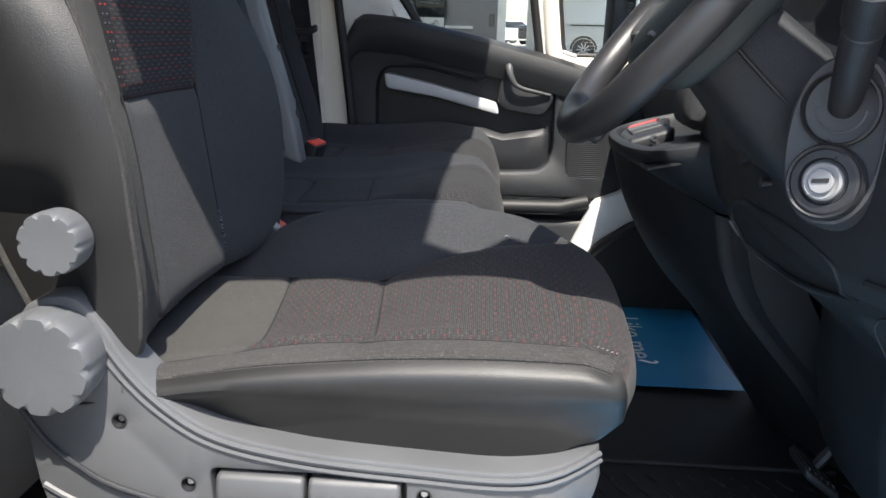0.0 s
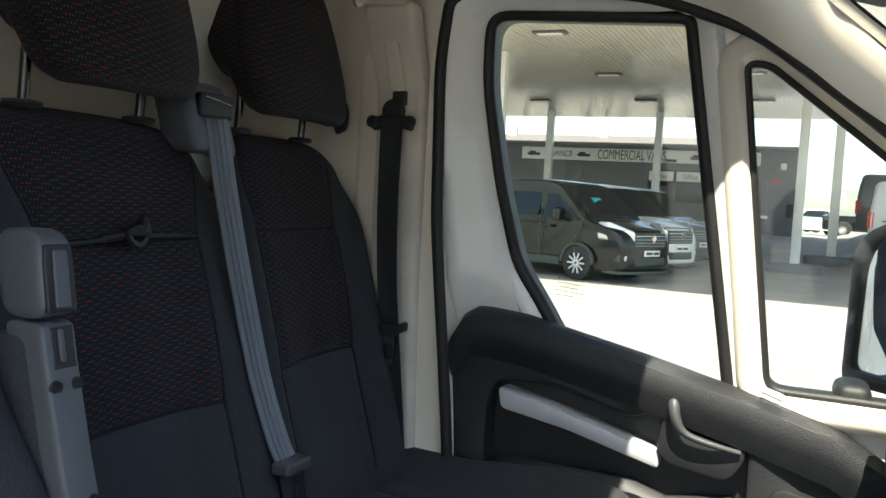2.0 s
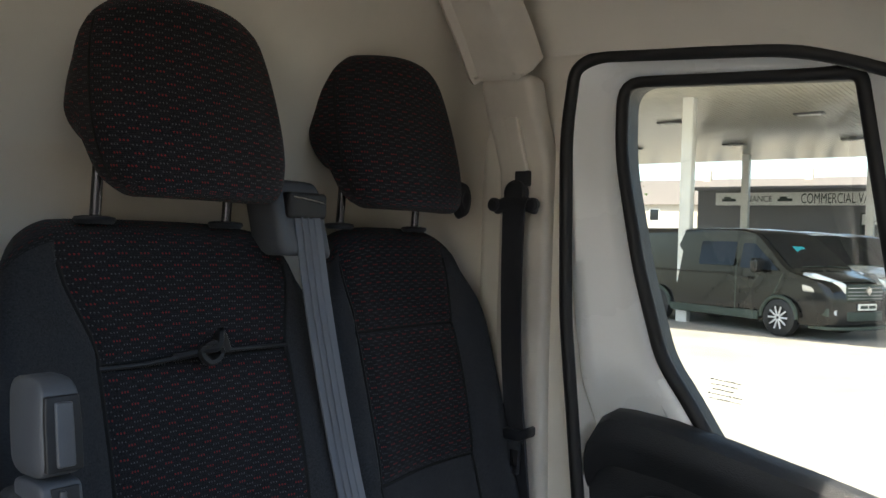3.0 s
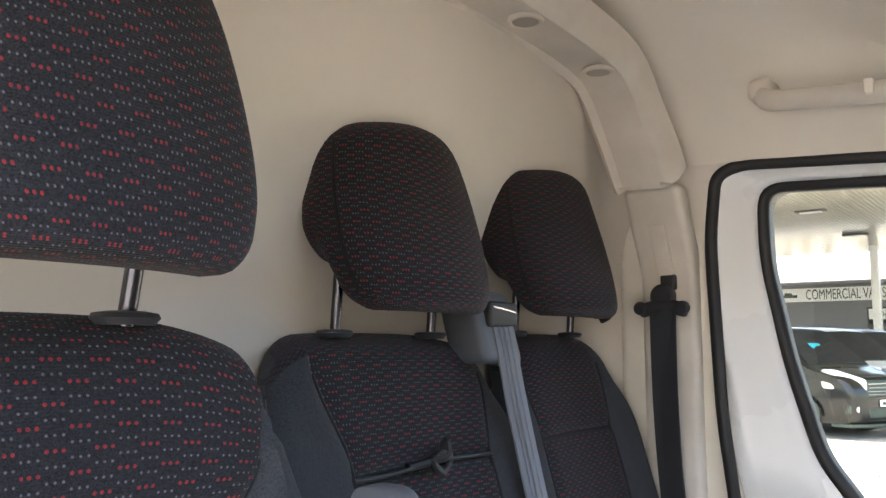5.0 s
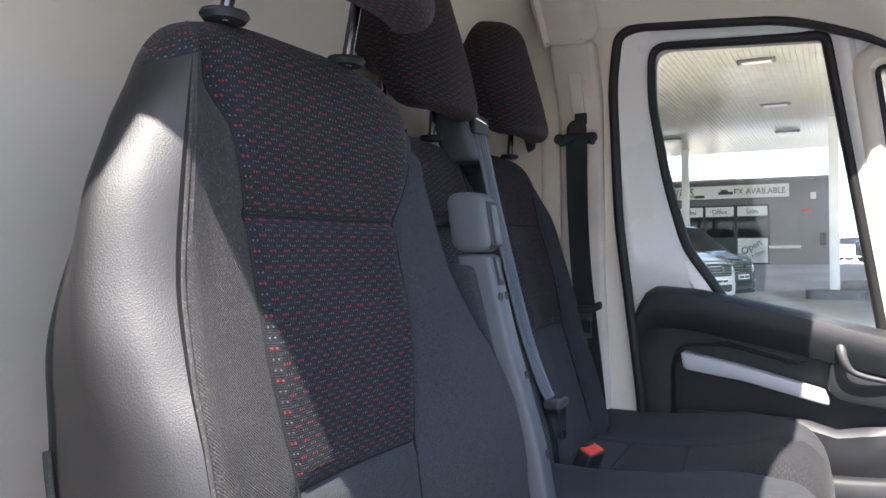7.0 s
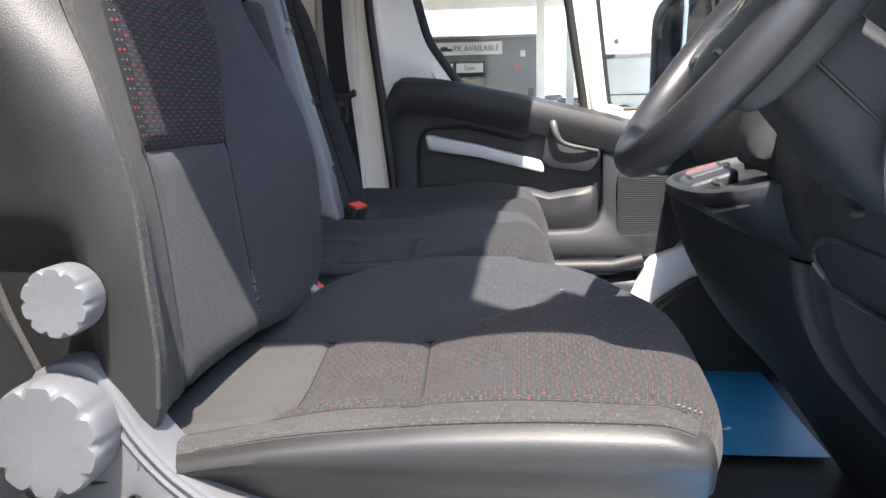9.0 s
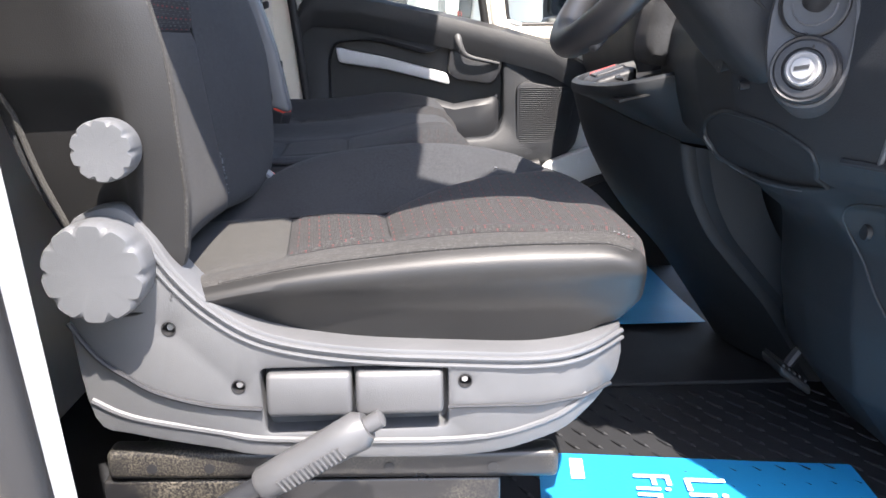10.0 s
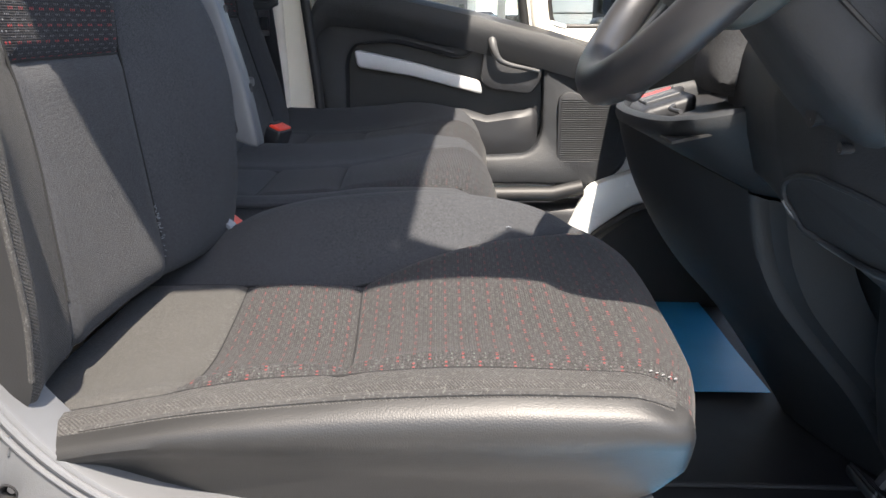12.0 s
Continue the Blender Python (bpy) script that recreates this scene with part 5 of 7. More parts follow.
part("bench_box", box((-0.42, 0.36, -0.004), (0.06, 1.28, 0.235), 0.02, 0.2), BLACK, bench, "black bench pedestal")
# knotted strap on the middle backrest
part("pull_strap", tube(smooth_line([(-0.448, 0.560, 0.935), (-0.436, 0.585, 0.940), (-0.428, 0.604, 0.950), (-0.430, 0.616, 0.938), (-0.428, 0.600, 0.928), (-0.430, 0.588, 0.942), (-0.424, 0.608, 0.946), (-0.434, 0.618, 0.962), (-0.440, 0.634, 0.938)], 5), 0.0058, 8, flat=1.6), RUBBER, bench, "knotted black pull strap")
part("seam_cord", tube(smooth_line([(-0.447, 0.462, 0.930), (-0.443, 0.52, 0.931), (-0.440, 0.575, 0.936), (-0.440, 0.64, 0.938), (-0.444, 0.742, 0.936)], 5), 0.003, 8), RUBBER, bench)
# belt guide on the shoulder between the two backs
guide = part("belt_guide", soft_box((-0.51, 0.728, 1.062), (-0.436, 0.828, 1.172), (0.016, 0.014, 0.016), 0.015, lambda x, y, z: (x - 0.25 * (z - 1.06), y - 0.05 * (z - 1.06), z - 0.02 * step(0.81, 0.84, y)))["body"], ARM_GREY, bench, "grey plastic belt guide bezel")
mouth = part("guide_mouth", box((-0.485, 0.740, 1.116), (-0.4425, 0.814, 1.154), 0.006), RUBBER, guide, "black belt slot")
part("slot_bar", tube([(-0.4430, 0.746, 1.146), (-0.4425, 0.778, 1.143), (-0.4430, 0.806, 1.139)], 0.0022, 8), CHROME, mouth, "chrome slot edge")

# ---- belts ----
mid_belt = thing("middle_seat_belt", "grey webbing belt hanging down the middle backrest", "seat belt", "seat belts")
path = smooth_line([(-0.470, 0.775, 1.142), (-0.452, 0.777, 1.128), (-0.425, 0.780, 1.00), (-0.395, 0.788, 0.86), (-0.365, 0.802, 0.72), (-0.335, 0.815, 0.62), (-0.318, 0.820, 0.585)], 6)
part("webbing", ribbon(path, (0.12, 1, -0.10), 0.047, 0.0035), BELT, mid_belt, "ribbed grey webbing")
path2 = smooth_line([(-0.322, 0.815, 0.590), (-0.312, 0.818, 0.545), (-0.300, 0.826, 0.50), (-0.298, 0.836, 0.455)], 6)
part("lap_webbing", ribbon(path2, [Vector((0.25 + 0.1 * k / 18, 1 - 0.035 * k, 0)) for k in range(len(path2))], 0.026, 0.003), BELT_DARK, mid_belt)
for k in (-0.012, 0.0, 0.012):
    part("web_rib", tube([Vector(p) + Vector((0.0042, k, 0)) for p in path[6:]], 0.0016, 6), BELT, mid_belt)
head = part("tongue_grip", box((-0.325, 0.786, 0.572), (-0.292, 0.852, 0.592), 0.006, 0.02, lambda x, y, z: (x, y, z + 0.10 * abs(y - 0.819) * 0.6)), LEVER_GREY, mid_belt)
bm = plate([(0.808, 0.515), (0.804, 0.575), (0.834, 0.575), (0.832, 0.515)], [[(0.814, 0.530), (0.812, 0.558), (0.826, 0.558), (0.825, 0.530)]], "x", -0.297, -0.293)
part("tongue", bm, CHROME, head, "chrome belt tongue")

side_belt = thing("passenger_seat_belt", "dark webbing belt on the pillar with ring and chrome tongue", "seat belt", "seat belts")
ring_c = Vector((-0.387, 1.245, 1.165))
part("belt_ring", box(ring_c + Vector((-0.046, -0.012, -0.014)), ring_c + Vector((0.046, 0.012, 0.014)), 0.010, 0.02, lambda x, y, z: (x, y, z - 5 * (x - ring_c.x) ** 2)), BLACK, side_belt, "black belt ring")
part("ring_bolt", lathe([(0.0, 0.024), (-0.012, 0.024), (-0.016, 0.019), (-0.016, 0.001)], 22, "y", ring_c + Vector((0, 0.006, 0.018))), BLACK, side_belt)
for x in (-0.042, 0.042):
    part("ring_lobe", lathe([(0.0, 0.013), (-0.008, 0.013), (-0.012, 0.009), (-0.012, 0.001)], 16, "y", ring_c + Vector((x, -0.006, -0.004))), BLACK, side_belt)
p1 = smooth_line([(-0.387, 1.236, 1.160), (-0.386, 1.237, 1.0), (-0.380, 1.240, 0.85), (-0.368, 1.243, 0.72), (-0.355, 1.246, 0.58), (-0.345, 1.250, 0.43)], 6)
part("webbing", ribbon(p1, (1, -0.25, 0), 0.052, 0.003), BELT_DARK, side_belt)
p2 = [v + Vector((0.012, -0.010 * math.sin(k / len(p1) * 3.1), 0)) for k, v in enumerate(p1)]
part("return_webbing", ribbon(p2, (1, -0.45, 0), 0.044, 0.003), BELT_DARK, side_belt)
head = part("tongue_grip", box((-0.395, 1.218, 0.728), (-0.325, 1.242, 0.748), 0.006, 0.02, lambda x, y, z: (x, y, z + 0.01 * step(-0.345, -0.33, x))), BLACK, side_belt)
bm = plate([(-0.372, 0.668), (-0.374, 0.730), (-0.345, 0.730), (-0.347, 0.668)], [[(-0.367, 0.682), (-0.368, 0.712), (-0.351, 0.712), (-0.352, 0.682)]], "y", 1.222, 1.226)
part("tongue", bm, CHROME, head, "chrome belt tongue")


def buckle(at, turn, label):
    ob = thing("belt_buckle", label, "buckle", "belt buckles", at=at)
    ob.matrix_world = pose(*at, *turn)
    part("housing", box((-0.020, -0.028, -0.075), (0.014, 0.028, 0.0), 0.006, 0.03), BLACK, ob)
    part("button", box((-0.016, -0.025, -0.006), (0.010, 0.025, 0.004), 0.003), RED, ob, "red release button")
    part("slot", box((-0.019, -0.018, -0.001), (-0.011, 0.018, 0.0052), 0.001), RUBBER, ob)
    return ob


buckle((-0.240, 0.838, 0.492), (0, 22, -15), "black belt buckle with red button between the bench seats")
buckle((-0.182, 0.283, 0.428), (0, 40, 10), "black belt buckle with red button beside the driver's seat")
stalk = thing("driver_buckle", "grey stalk buckle in the gap beside the driver's seat", "buckle", "belt buckles")
for dx, dy, dz, end in ((0.0, 0.0, 0.0, 1.0), (-0.010, -0.014, -0.018, 0.75)):
    a, b = Vector((-0.212 + dx, 0.247 + dy, 0.462 + dz)), Vector((-0.172 + dx, 0.243 + dy, 0.428 + dz))
    part("strap", ribbon([a, a.lerp(b, 0.5 * end), a.lerp(b, end)], (0.3, 1, 0.3), 0.012, 0.006), BELT, stalk, "pale grey buckle strap")


# ---- dashboard and controls ----
dash = thing("dashboard", "black grained plastic dashboard with centre stack and column cowl", "dashboard")
FASCIA = [(0.62, 0.885), (0.555, 0.82), (0.512, 0.74), (0.486, 0.66), (0.480, 0.615), (0.490, 0.56), (0.510, 0.505), (0.545, 0.475), (0.60, 0.455), (0.655, 0.425), (0.675, 0.36), (0.680, 0.25), (0.70, 0.14), (0.78, 0.04)]


def fascia_x(y, z):
    """How far forward the driver's fascia stands at a place."""
    x = lerp_table(sorted((b, a) for a, b in FASCIA), z)
    x += 0.36 * max(0, -0.04 - y) + 0.12 * max(0, y - 0.10)
    x -= 0.055 * bell(z, 0.432, 0.045) * step(-0.12, 0.04, y) * step(0.27, 0.13, y)
    x += 0.035 * bell(y, 0.30, 0.05) * step(0.5, 0.3, z)
    return x


KNEE = [(0.105, 0.520), (0.103, 0.492), (0.085, 0.470), (0.050, 0.456), (-0.030, 0.450), (-0.085, 0.458), (-0.125, 0.482), (-0.150, 0.508), (-0.128, 0.526), (-0.085, 0.543), (-0.020, 0.552), (0.060, 0.540)]
knee_loop = [tuple(p) for p in smooth_line(KNEE, 5, True)]


def inside(loop, u, v):
    """Whether a point lies within a closed outline."""
    odd = False
    for (a, b), (c, d) in zip(loop, loop[1:] + loop[:1]):
        if (b > v) != (d > v) and u < a + (v - b) / (d - b) * (c - a):
            odd = not odd
    return odd


rows = []
for j in range(115):
    y = -0.455 + 0.845 * j / 114
    rows.append([(fascia_x(y, 0.04 + 0.845 * k / 139), y, 0.04 + 0.845 * k / 139) for k in range(140)])
bm = sheet(rows)
bmesh.ops.delete(bm, geom=[f for f in bm.faces if inside(knee_loop, f.calc_center_median().y, f.calc_center_median().z)], context="FACES")
part("driver_fascia", bm, DASHB, dash, "black driver's fascia with open knee shelf")
# near-black lining puts the cavity's shade into its colour
part("knee_shelf", loft([[(fascia_x(u, v) + d, 0.0 + u * k + 0.6 * (d - 0.002), v * 0.98 + 0.01) for u, v in knee_loop] for d, k in ((0.002, 1.0), (0.08, 1.1), (0.20, 1.1), (0.22, 0.9))]), FLOORM, dash, "dark open shelf under the fascia")
part("dash_top", soft_box((0.60, -0.47, 0.74), (1.22, 1.29, 0.90), 0.06, 0.05)["body"], DASHB, dash, "black dashboard top")
part("instrument_hood", soft_box((0.55, -0.22, 0.82), (0.85, 0.17, 0.965), (0.07, 0.07, 0.05), 0.03)["body"], DASHB, dash)
part("passenger_fascia", soft_box((0.60, 0.62, 0.36), (1.05, 1.29, 0.80), 0.06, 0.05, lambda x, y, z: (x - 0.06 * step(0.45, 0.62, z) + 0.10 * step(0.45, 0.36, z), y, z))["body"], DASHB, dash, "black passenger fascia with glovebox")
part("heater_box", box((0.82, -0.40, 0.02), (1.05, 0.70, 0.75), 0.04, 0.3), BLACK, dash)
# column cowl along the wheel's axis
W_C, W_U, W_S = Vector((0.385, -0.035, 0.790)), Vector((0.63, 0, 0.777)).normalized(), Vector((0, 1, 0))
W_N = W_S.cross(W_U).normalized()
if W_N.x > 0:
    W_N.negate()


def on_wheel(a, b, c=0.0):
    """A point of the wheel: a across, b up, c towards the driver."""
    return W_C + W_S * a + W_U * b + W_N * c


def cowl_shape(x, y, z):
    k = step(-0.03, -0.20, z)
    return on_wheel(x * (0.85 + 0.30 * k), y * (0.9 + 0.20 * k) - 0.01 * k, z)


cowl = part("column_cowl", soft_box((-0.075, -0.066, -0.24), (0.075, 0.060, -0.030), (0.035, 0.04, 0.03), 0.02, cowl_shape)["body"], DASHB, dash, "black steering column cowl")
part("cowl_seam", tube(smooth_line([cowl_shape(-0.0755, -0.01, -0.05), cowl_shape(-0.0755, -0.012, -0.12), cowl_shape(-0.0755, -0.015, -0.23)], 5), 0.0025, 6), RUBBER, cowl)

# oval bezel that carries the stalk boot and the ignition lock
B_N = Vector((-0.62, -0.77, 0.15)).normalized()
B_S = Vector((0, 0, 1)).cross(B_N).normalized()
B_U = B_N.cross(B_S).normalized()
B_C = Vector((0.514, -0.182, 0.653))


def on_bezel(a, b, c=0.0):
    return B_C + B_S * a + B_U * b + B_N * c


def oval(w, h, c, n=48, sh=0.0):
    out = []
    for k in range(n):
        t = 2 * math.pi * k / n
        p, q = math.cos(t), math.sin(t)
        out.append(on_bezel(w * math.copysign(abs(p) ** 0.85, p), sh + h * math.copysign(abs(q) ** 0.85, q), c))
    return out


bezel = part("stalk_bezel", loft([oval(0.056, 0.096, -0.08), oval(0.051, 0.088, -0.012), oval(0.048, 0.084, 0.002), oval(0.045, 0.081, 0.004), oval(0.041, 0.076, 0.002)]), BEZEL, dash, "grey-black oval bezel round stalk and lock")


def ringed(prof, mid, mat_, owner, name, label="", sides=36):
    loops = []
    for d, rad in prof:
        loops.append([on_bezel(mid[0] + rad * math.cos(2 * math.pi * k / sides), mid[1] + rad * math.sin(2 * math.pi * k / sides), d) for k in range(sides)])
    return part(name, loft(loops), mat_, owner, label)


lock = ringed([(0.0, 0.0385), (0.010, 0.038), (0.014, 0.036), (0.0125, 0.0335), (0.0145, 0.031), (0.0145, 0.024), (0.011, 0.022), (0.011, 0.001)], (0.0, -0.0415), BLACK, bezel, "ignition_housing", "round black ignition housing")
ringed([(0.008, 0.0195), (0.018, 0.0190), (0.020, 0.0168), (0.018, 0.0135), (0.0175, 0.001)], (0.0, -0.0415), SATIN, lock, "ignition_ring", "silver ignition ring")
ringed([(0.013, 0.0122), (0.0215, 0.0122), (0.0225, 0.0112), (0.0225, 0.001)], (0.0, -0.0415), SATIN, lock, "lock_face")
bm = bmesh.new()
for c in (0.0220, 0.0235):
    bm.faces.new([bm.verts.new(on_bezel(a, -0.0415 + b, c)) for a, b in ((-0.0080, -0.0028), (0.0080, 0.0), (0.0080, 0.0042), (-0.0080, 0.0014))])
bm.verts.ensure_lookup_table()
for k in range(4):
    bm.faces.new((bm.verts[k], bm.verts[(k + 1) % 4], bm.verts[4 + (k + 1) % 4], bm.verts[4 + k]))
part("key_slot", bm, RUBBER, lock)
boot = ringed([(0.0, 0.0385), (0.007, 0.0380), (0.008, 0.0355), (0.002, 0.034), (-0.002, 0.030), (-0.002, 0.001)], (0.0, 0.032), RUBBER, bezel, "stalk_boot", "black open stalk boot")
part("boot_lip", tube([on_bezel(0.024 * math.cos(t), 0.032 + 0.024 * math.sin(t), 0.002) for t in (math.pi * (1 + k / 14) for k in range(15))], 0.0014, 6), LEVER_GREY, boot)
part("bezel_crack", tube([on_bezel(-0.006, 0.000, 0.007), on_bezel(0.002, -0.006, 0.0065), on_bezel(0.008, -0.012, 0.012), on_bezel(0.008, -0.020, 0.016)], 0.0011, 6), RUBBER, bezel, "thin dark joint line")
s0 = on_bezel(0.0, 0.034, -0.004)
s1 = Vector((0.484, -0.290, 0.800))
stalk_ob = part("wiper_stalk", tube([s0, s0.lerp(s1, 0.2), s0.lerp(s1, 0.62), s0.lerp(s1, 0.66), s0.lerp(s1, 0.70), s0.lerp(s1, 0.97), s1], [0.015, 0.0165, 0.0180, 0.0180, 0.0205, 0.022, 0.016], 16), BLACK, dash, "black column stalk")
part("stalk_ring", tube([s0.lerp(s1, 0.655), s0.lerp(s1, 0.675)], 0.0185, 16), LEVER_GREY, stalk_ob)
for q, rad in ((Vector((0.470, -0.035, 0.617)), 0.013), (Vector((0.487, -0.065, 0.589)), 0.006)):
    part("fascia_screw", lathe([(0.012, 0.001), (0.010, rad * 0.7), (-0.002, rad * 0.95), (-0.004, rad)], 18, "x", q), BLACK, dash, "recessed screw")
    part("screw_glint", lathe([(-0.003, 0.001), (-0.002, rad * 0.35), (0.0, rad * 0.4)], 10, "x", q + Vector((-0.001, 0, -rad * 0.4))), STEEL, dash)
def on_fascia(pts, lift=0.002):
    return smooth_line([(fascia_x(y, z) - lift, y, z) for y, z in pts], 6)


part("fuse_lid", tube(on_fascia(((-0.20, 0.444), (-0.09, 0.436), (-0.055, 0.415), (-0.048, 0.385), (-0.056, 0.350), (-0.082, 0.300), (-0.118, 0.264), (-0.19, 0.235), (-0.30, 0.225))), 0.0016, 6), BEZEL, dash, "fuse lid outline")
part("fuse_catch", lathe([(0.0, 0.012), (-0.006, 0.011), (-0.006, 0.001)], 16, "x", (fascia_x(-0.073, 0.395), -0.073, 0.395)), BLACK, dash, "round lid catch")
part("fascia_ledge", tube(on_fascia(((-0.19, 0.508), (-0.245, 0.508), (-0.30, 0.509), (-0.40, 0.512)), 0.0), 0.0055, 8), DASHB, dash, "moulded ledge of the fascia")
part("fascia_edge", tube(on_fascia(((-0.290, 0.62), (-0.277, 0.585), (-0.258, 0.544), (-0.238, 0.511)), 0.0), 0.0035, 8), LEVER_GREY, dash, "worn panel edge")
part("shelf_rim", tube([(fascia_x(u, v) - 0.001, u, v) for u, v in knee_loop], 0.0036, 8, True), DASHB, dash, "moulded shelf rim")
part("shelf_edge", tube(on_fascia(((0.104, 0.505), (0.101, 0.488), (0.082, 0.466), (0.050, 0.452), (0.0, 0.447), (-0.045, 0.447)), 0.004), 0.0020, 6), LEVER_GREY, dash, "worn shelf edge")
part("shelf_clip", box((0.600, 0.000, 0.456), (0.608, 0.062, 0.478), 0.004, 1, lambda x, y, z: (x, y, z + 0.20 * (y - 0.03))), ARM_GREY, dash, "grey clip in the knee shelf")

# centre console: a swept lower panel under a lipped shelf with switches and a tray
CON_L = [(0.0, 0.740), (0.121, 0.658), (0.204, 0.598), (0.296, 0.516), (0.374, 0.464), (0.461, 0.423), (0.557, 0.396)]
CON_R = [(0.0, 0.820), (0.149, 0.722), (0.249, 0.636), (0.305, 0.592), (0.376, 0.559), (0.467, 0.540), (0.557, 0.530)]


def console_x(q, z):
    """How far forward the lower panel stands: q runs from the passenger's corner to the driver's."""
    a, b = curve_table(CON_L, z), curve_table(CON_R, z)
    return a + (b - a) * q ** 1.25 - 0.010 * math.sin(math.pi * q)


def console_row(q, y, dx, drop=0.0):
    top_z = 0.556 - 0.088 * q - drop
    return [(console_x(q, top_z * (1 - k / 30)) + dx, y, top_z * (1 - k / 30)) for k in range(31)]


rows = [console_row(0, 0.690, 0.30), console_row(0, 0.682, 0.09), console_row(0, 0.660, 0.028), console_row(0, 0.632, 0.006)]
rows += [console_row(q / 20, 0.605 - 0.272 * q / 20, 0.0) for q in range(21)]
rows += [console_row(1, 0.328, 0.004, 0.003), console_row(1, 0.325, 0.016, 0.006), console_row(1, 0.327, 0.028, 0.010), console_row(1, 0.322, 0.036, 0.010), console_row(1, 0.312, 0.046, 0.012), console_row(1, 0.306, 0.13, 0.012)]
console = part("centre_console", sheet(rows), DASHB, dash, "black swept centre console panel")
top_edge = [(console_x(q / 20, 0.556 - 0.088 * q / 20) + 0.003, 0.605 - 0.272 * q / 20, 0.557 - 0.088 * q / 20) for q in range(21)]
part("panel_gap", tube(top_edge, 0.0030, 6), RUBBER, console, "dark gap above the panel")
SHELF = smooth_line([(0.70, 0.262), (0.56, 0.266), (0.490, 0.270), (0.445, 0.288), (0.415, 0.335), (0.398, 0.42), (0.392, 0.52), (0.398, 0.60), (0.425, 0.655), (0.49, 0.680), (0.66, 0.684)], 5)


def lip_z(x):
    return 0.569 + 0.22 * (x - 0.392)


rows = []
for k, p in enumerate(SHELF):
    t_ = (SHELF[min(k + 1, len(SHELF) - 1)] - SHELF[max(k - 1, 0)]).normalized()
    n = Vector((-t_.y, t_.x))
    n = n if n.dot(p - Vector((0.56, 0.47))) > 0 else -n
    if p.x < 0.446 or p.y > 0.4:
        q = min(1, max(0, (0.605 - p.y) / 0.272))
        foot = Vector((console_x(q, 0.556 - 0.088 * q) + 0.004 if p.y < 0.62 else p.x + 0.004, max(p.y, 0.333), 0.558 - 0.088 * q))
    else:
        foot = Vector((0.544 + (p.x - 0.446) * 0.9, 0.333 - 0.3 * (p.x - 0.446), 0.468 - 0.12 * (p.x - 0.446)))
    rim_pts = [Vector((p.x + n.x * d, p.y + n.y * d, lip_z(p.x) + dz)) for d, dz in ((0.001, -0.024), (0.004, -0.016), (0.003, -0.006), (-0.003, -0.001), (-0.009, 0.0), (-0.014, -0.004), (-0.017, -0.016), (-0.019, -0.030))]
    rows.append([foot, foot.lerp(rim_pts[0], 0.35) + Vector((-0.006, -0.004, 0)) * step(0.5, 0.3, p.y), foot.lerp(rim_pts[0], 0.75) + Vector((-0.004, -0.003, 0)) * step(0.5, 0.3, p.y)] + rim_pts)
shelf = part("gear_shelf", sheet(rows), DASHB, dash, "black lipped gear shelf")
rows = [[(0.41 + (x - 0.41) * 1.0, y, lip_z(x) - 0.027) for x in (0.415, 0.46, 0.52, 0.60, 0.70)] for y in (0.278, 0.36, 0.46, 0.56, 0.67)]
part("shelf_floor", sheet(rows, 0.004), RUBBER, shelf, "black shelf floor")


def shelf_shape(x, y, z):
    return (x + 0.03 * max(0, (y - 0.50) / 0.12) ** 2, y, z - 0.590 + lip_z(x) + 0.10 * (x - 0.43))


panel = part("switch_panel", soft_box((0.402, 0.425, 0.560), (0.486, 0.622, 0.594), (0.012, 0.014, 0.010), 0.02, shelf_shape)["body"], BLACK, shelf, "black switch housing")
for k, mat_ in enumerate((LEVER_GREY, HAZARD, LEVER_GREY, BEZEL)):
    y = 0.590 - 0.037 * k
    part("switch", soft_box((0.416, y - 0.0165, 0.590), (0.468, y + 0.0165, 0.599), 0.003, 0.03, shelf_shape)["body"], mat_, panel, "red hazard switch" if k == 1 else "rocker switch")
part("tray", soft_box((0.428, 0.300, 0.560), (0.52, 0.415, 0.575), (0.02, 0.02, 0.004), 0.03, shelf_shape)["body"], RUBBER, shelf, "black coin tray")
part("tray_lip", tube(smooth_line([shelf_shape(0.448, 0.415, 0.588), shelf_shape(0.436, 0.385, 0.590), shelf_shape(0.440, 0.34, 0.589)], 5), 0.0035, 8), BEZEL, shelf, "worn grey tray edge")
gear = part("gear_gaiter", soft_box((0.47, 0.31, 0.60), (0.62, 0.47, 0.74), (0.04, 0.04, 0.04), 0.02, lambda x, y, z: (0.545 + (x - 0.545) * (1 - 2.4 * (z - 0.60)), 0.39 + (y - 0.39) * (1 - 2.4 * (z - 0.60)) + 0.004 * math.sin(z * 260), z))["body"], CLOTH, shelf, "black folded gear lever gaiter")
part("gear_knob", soft_box((0.52, 0.365, 0.735), (0.57, 0.415, 0.80), 0.02, 0.02)["body"], BLACK, gear)
part("stack_clip", tube([(0.441, 0.515, 0.482), (0.443, 0.54, 0.478), (0.447, 0.558, 0.466)], 0.0028, 6), SILVER, dash)

# steering wheel
wheel = thing("steering_wheel", "black steering wheel with grey-lit rim and padded hub", "steering wheel")
part("rim", tube([on_wheel(0.187 * math.cos(t), 0.187 * math.sin(t)) for t in (2 * math.pi * k / 72 for k in range(72))], 0.0202, 16, True), RIMB, wheel, "black rubbed steering wheel rim")


def hub_shape(x, y, z):
    r = abs(x) / 0.12
    return on_wheel(x * (1 - 0.25 * step(0.0, -0.08, y)), y, z - 0.02 * r * r - 0.010)


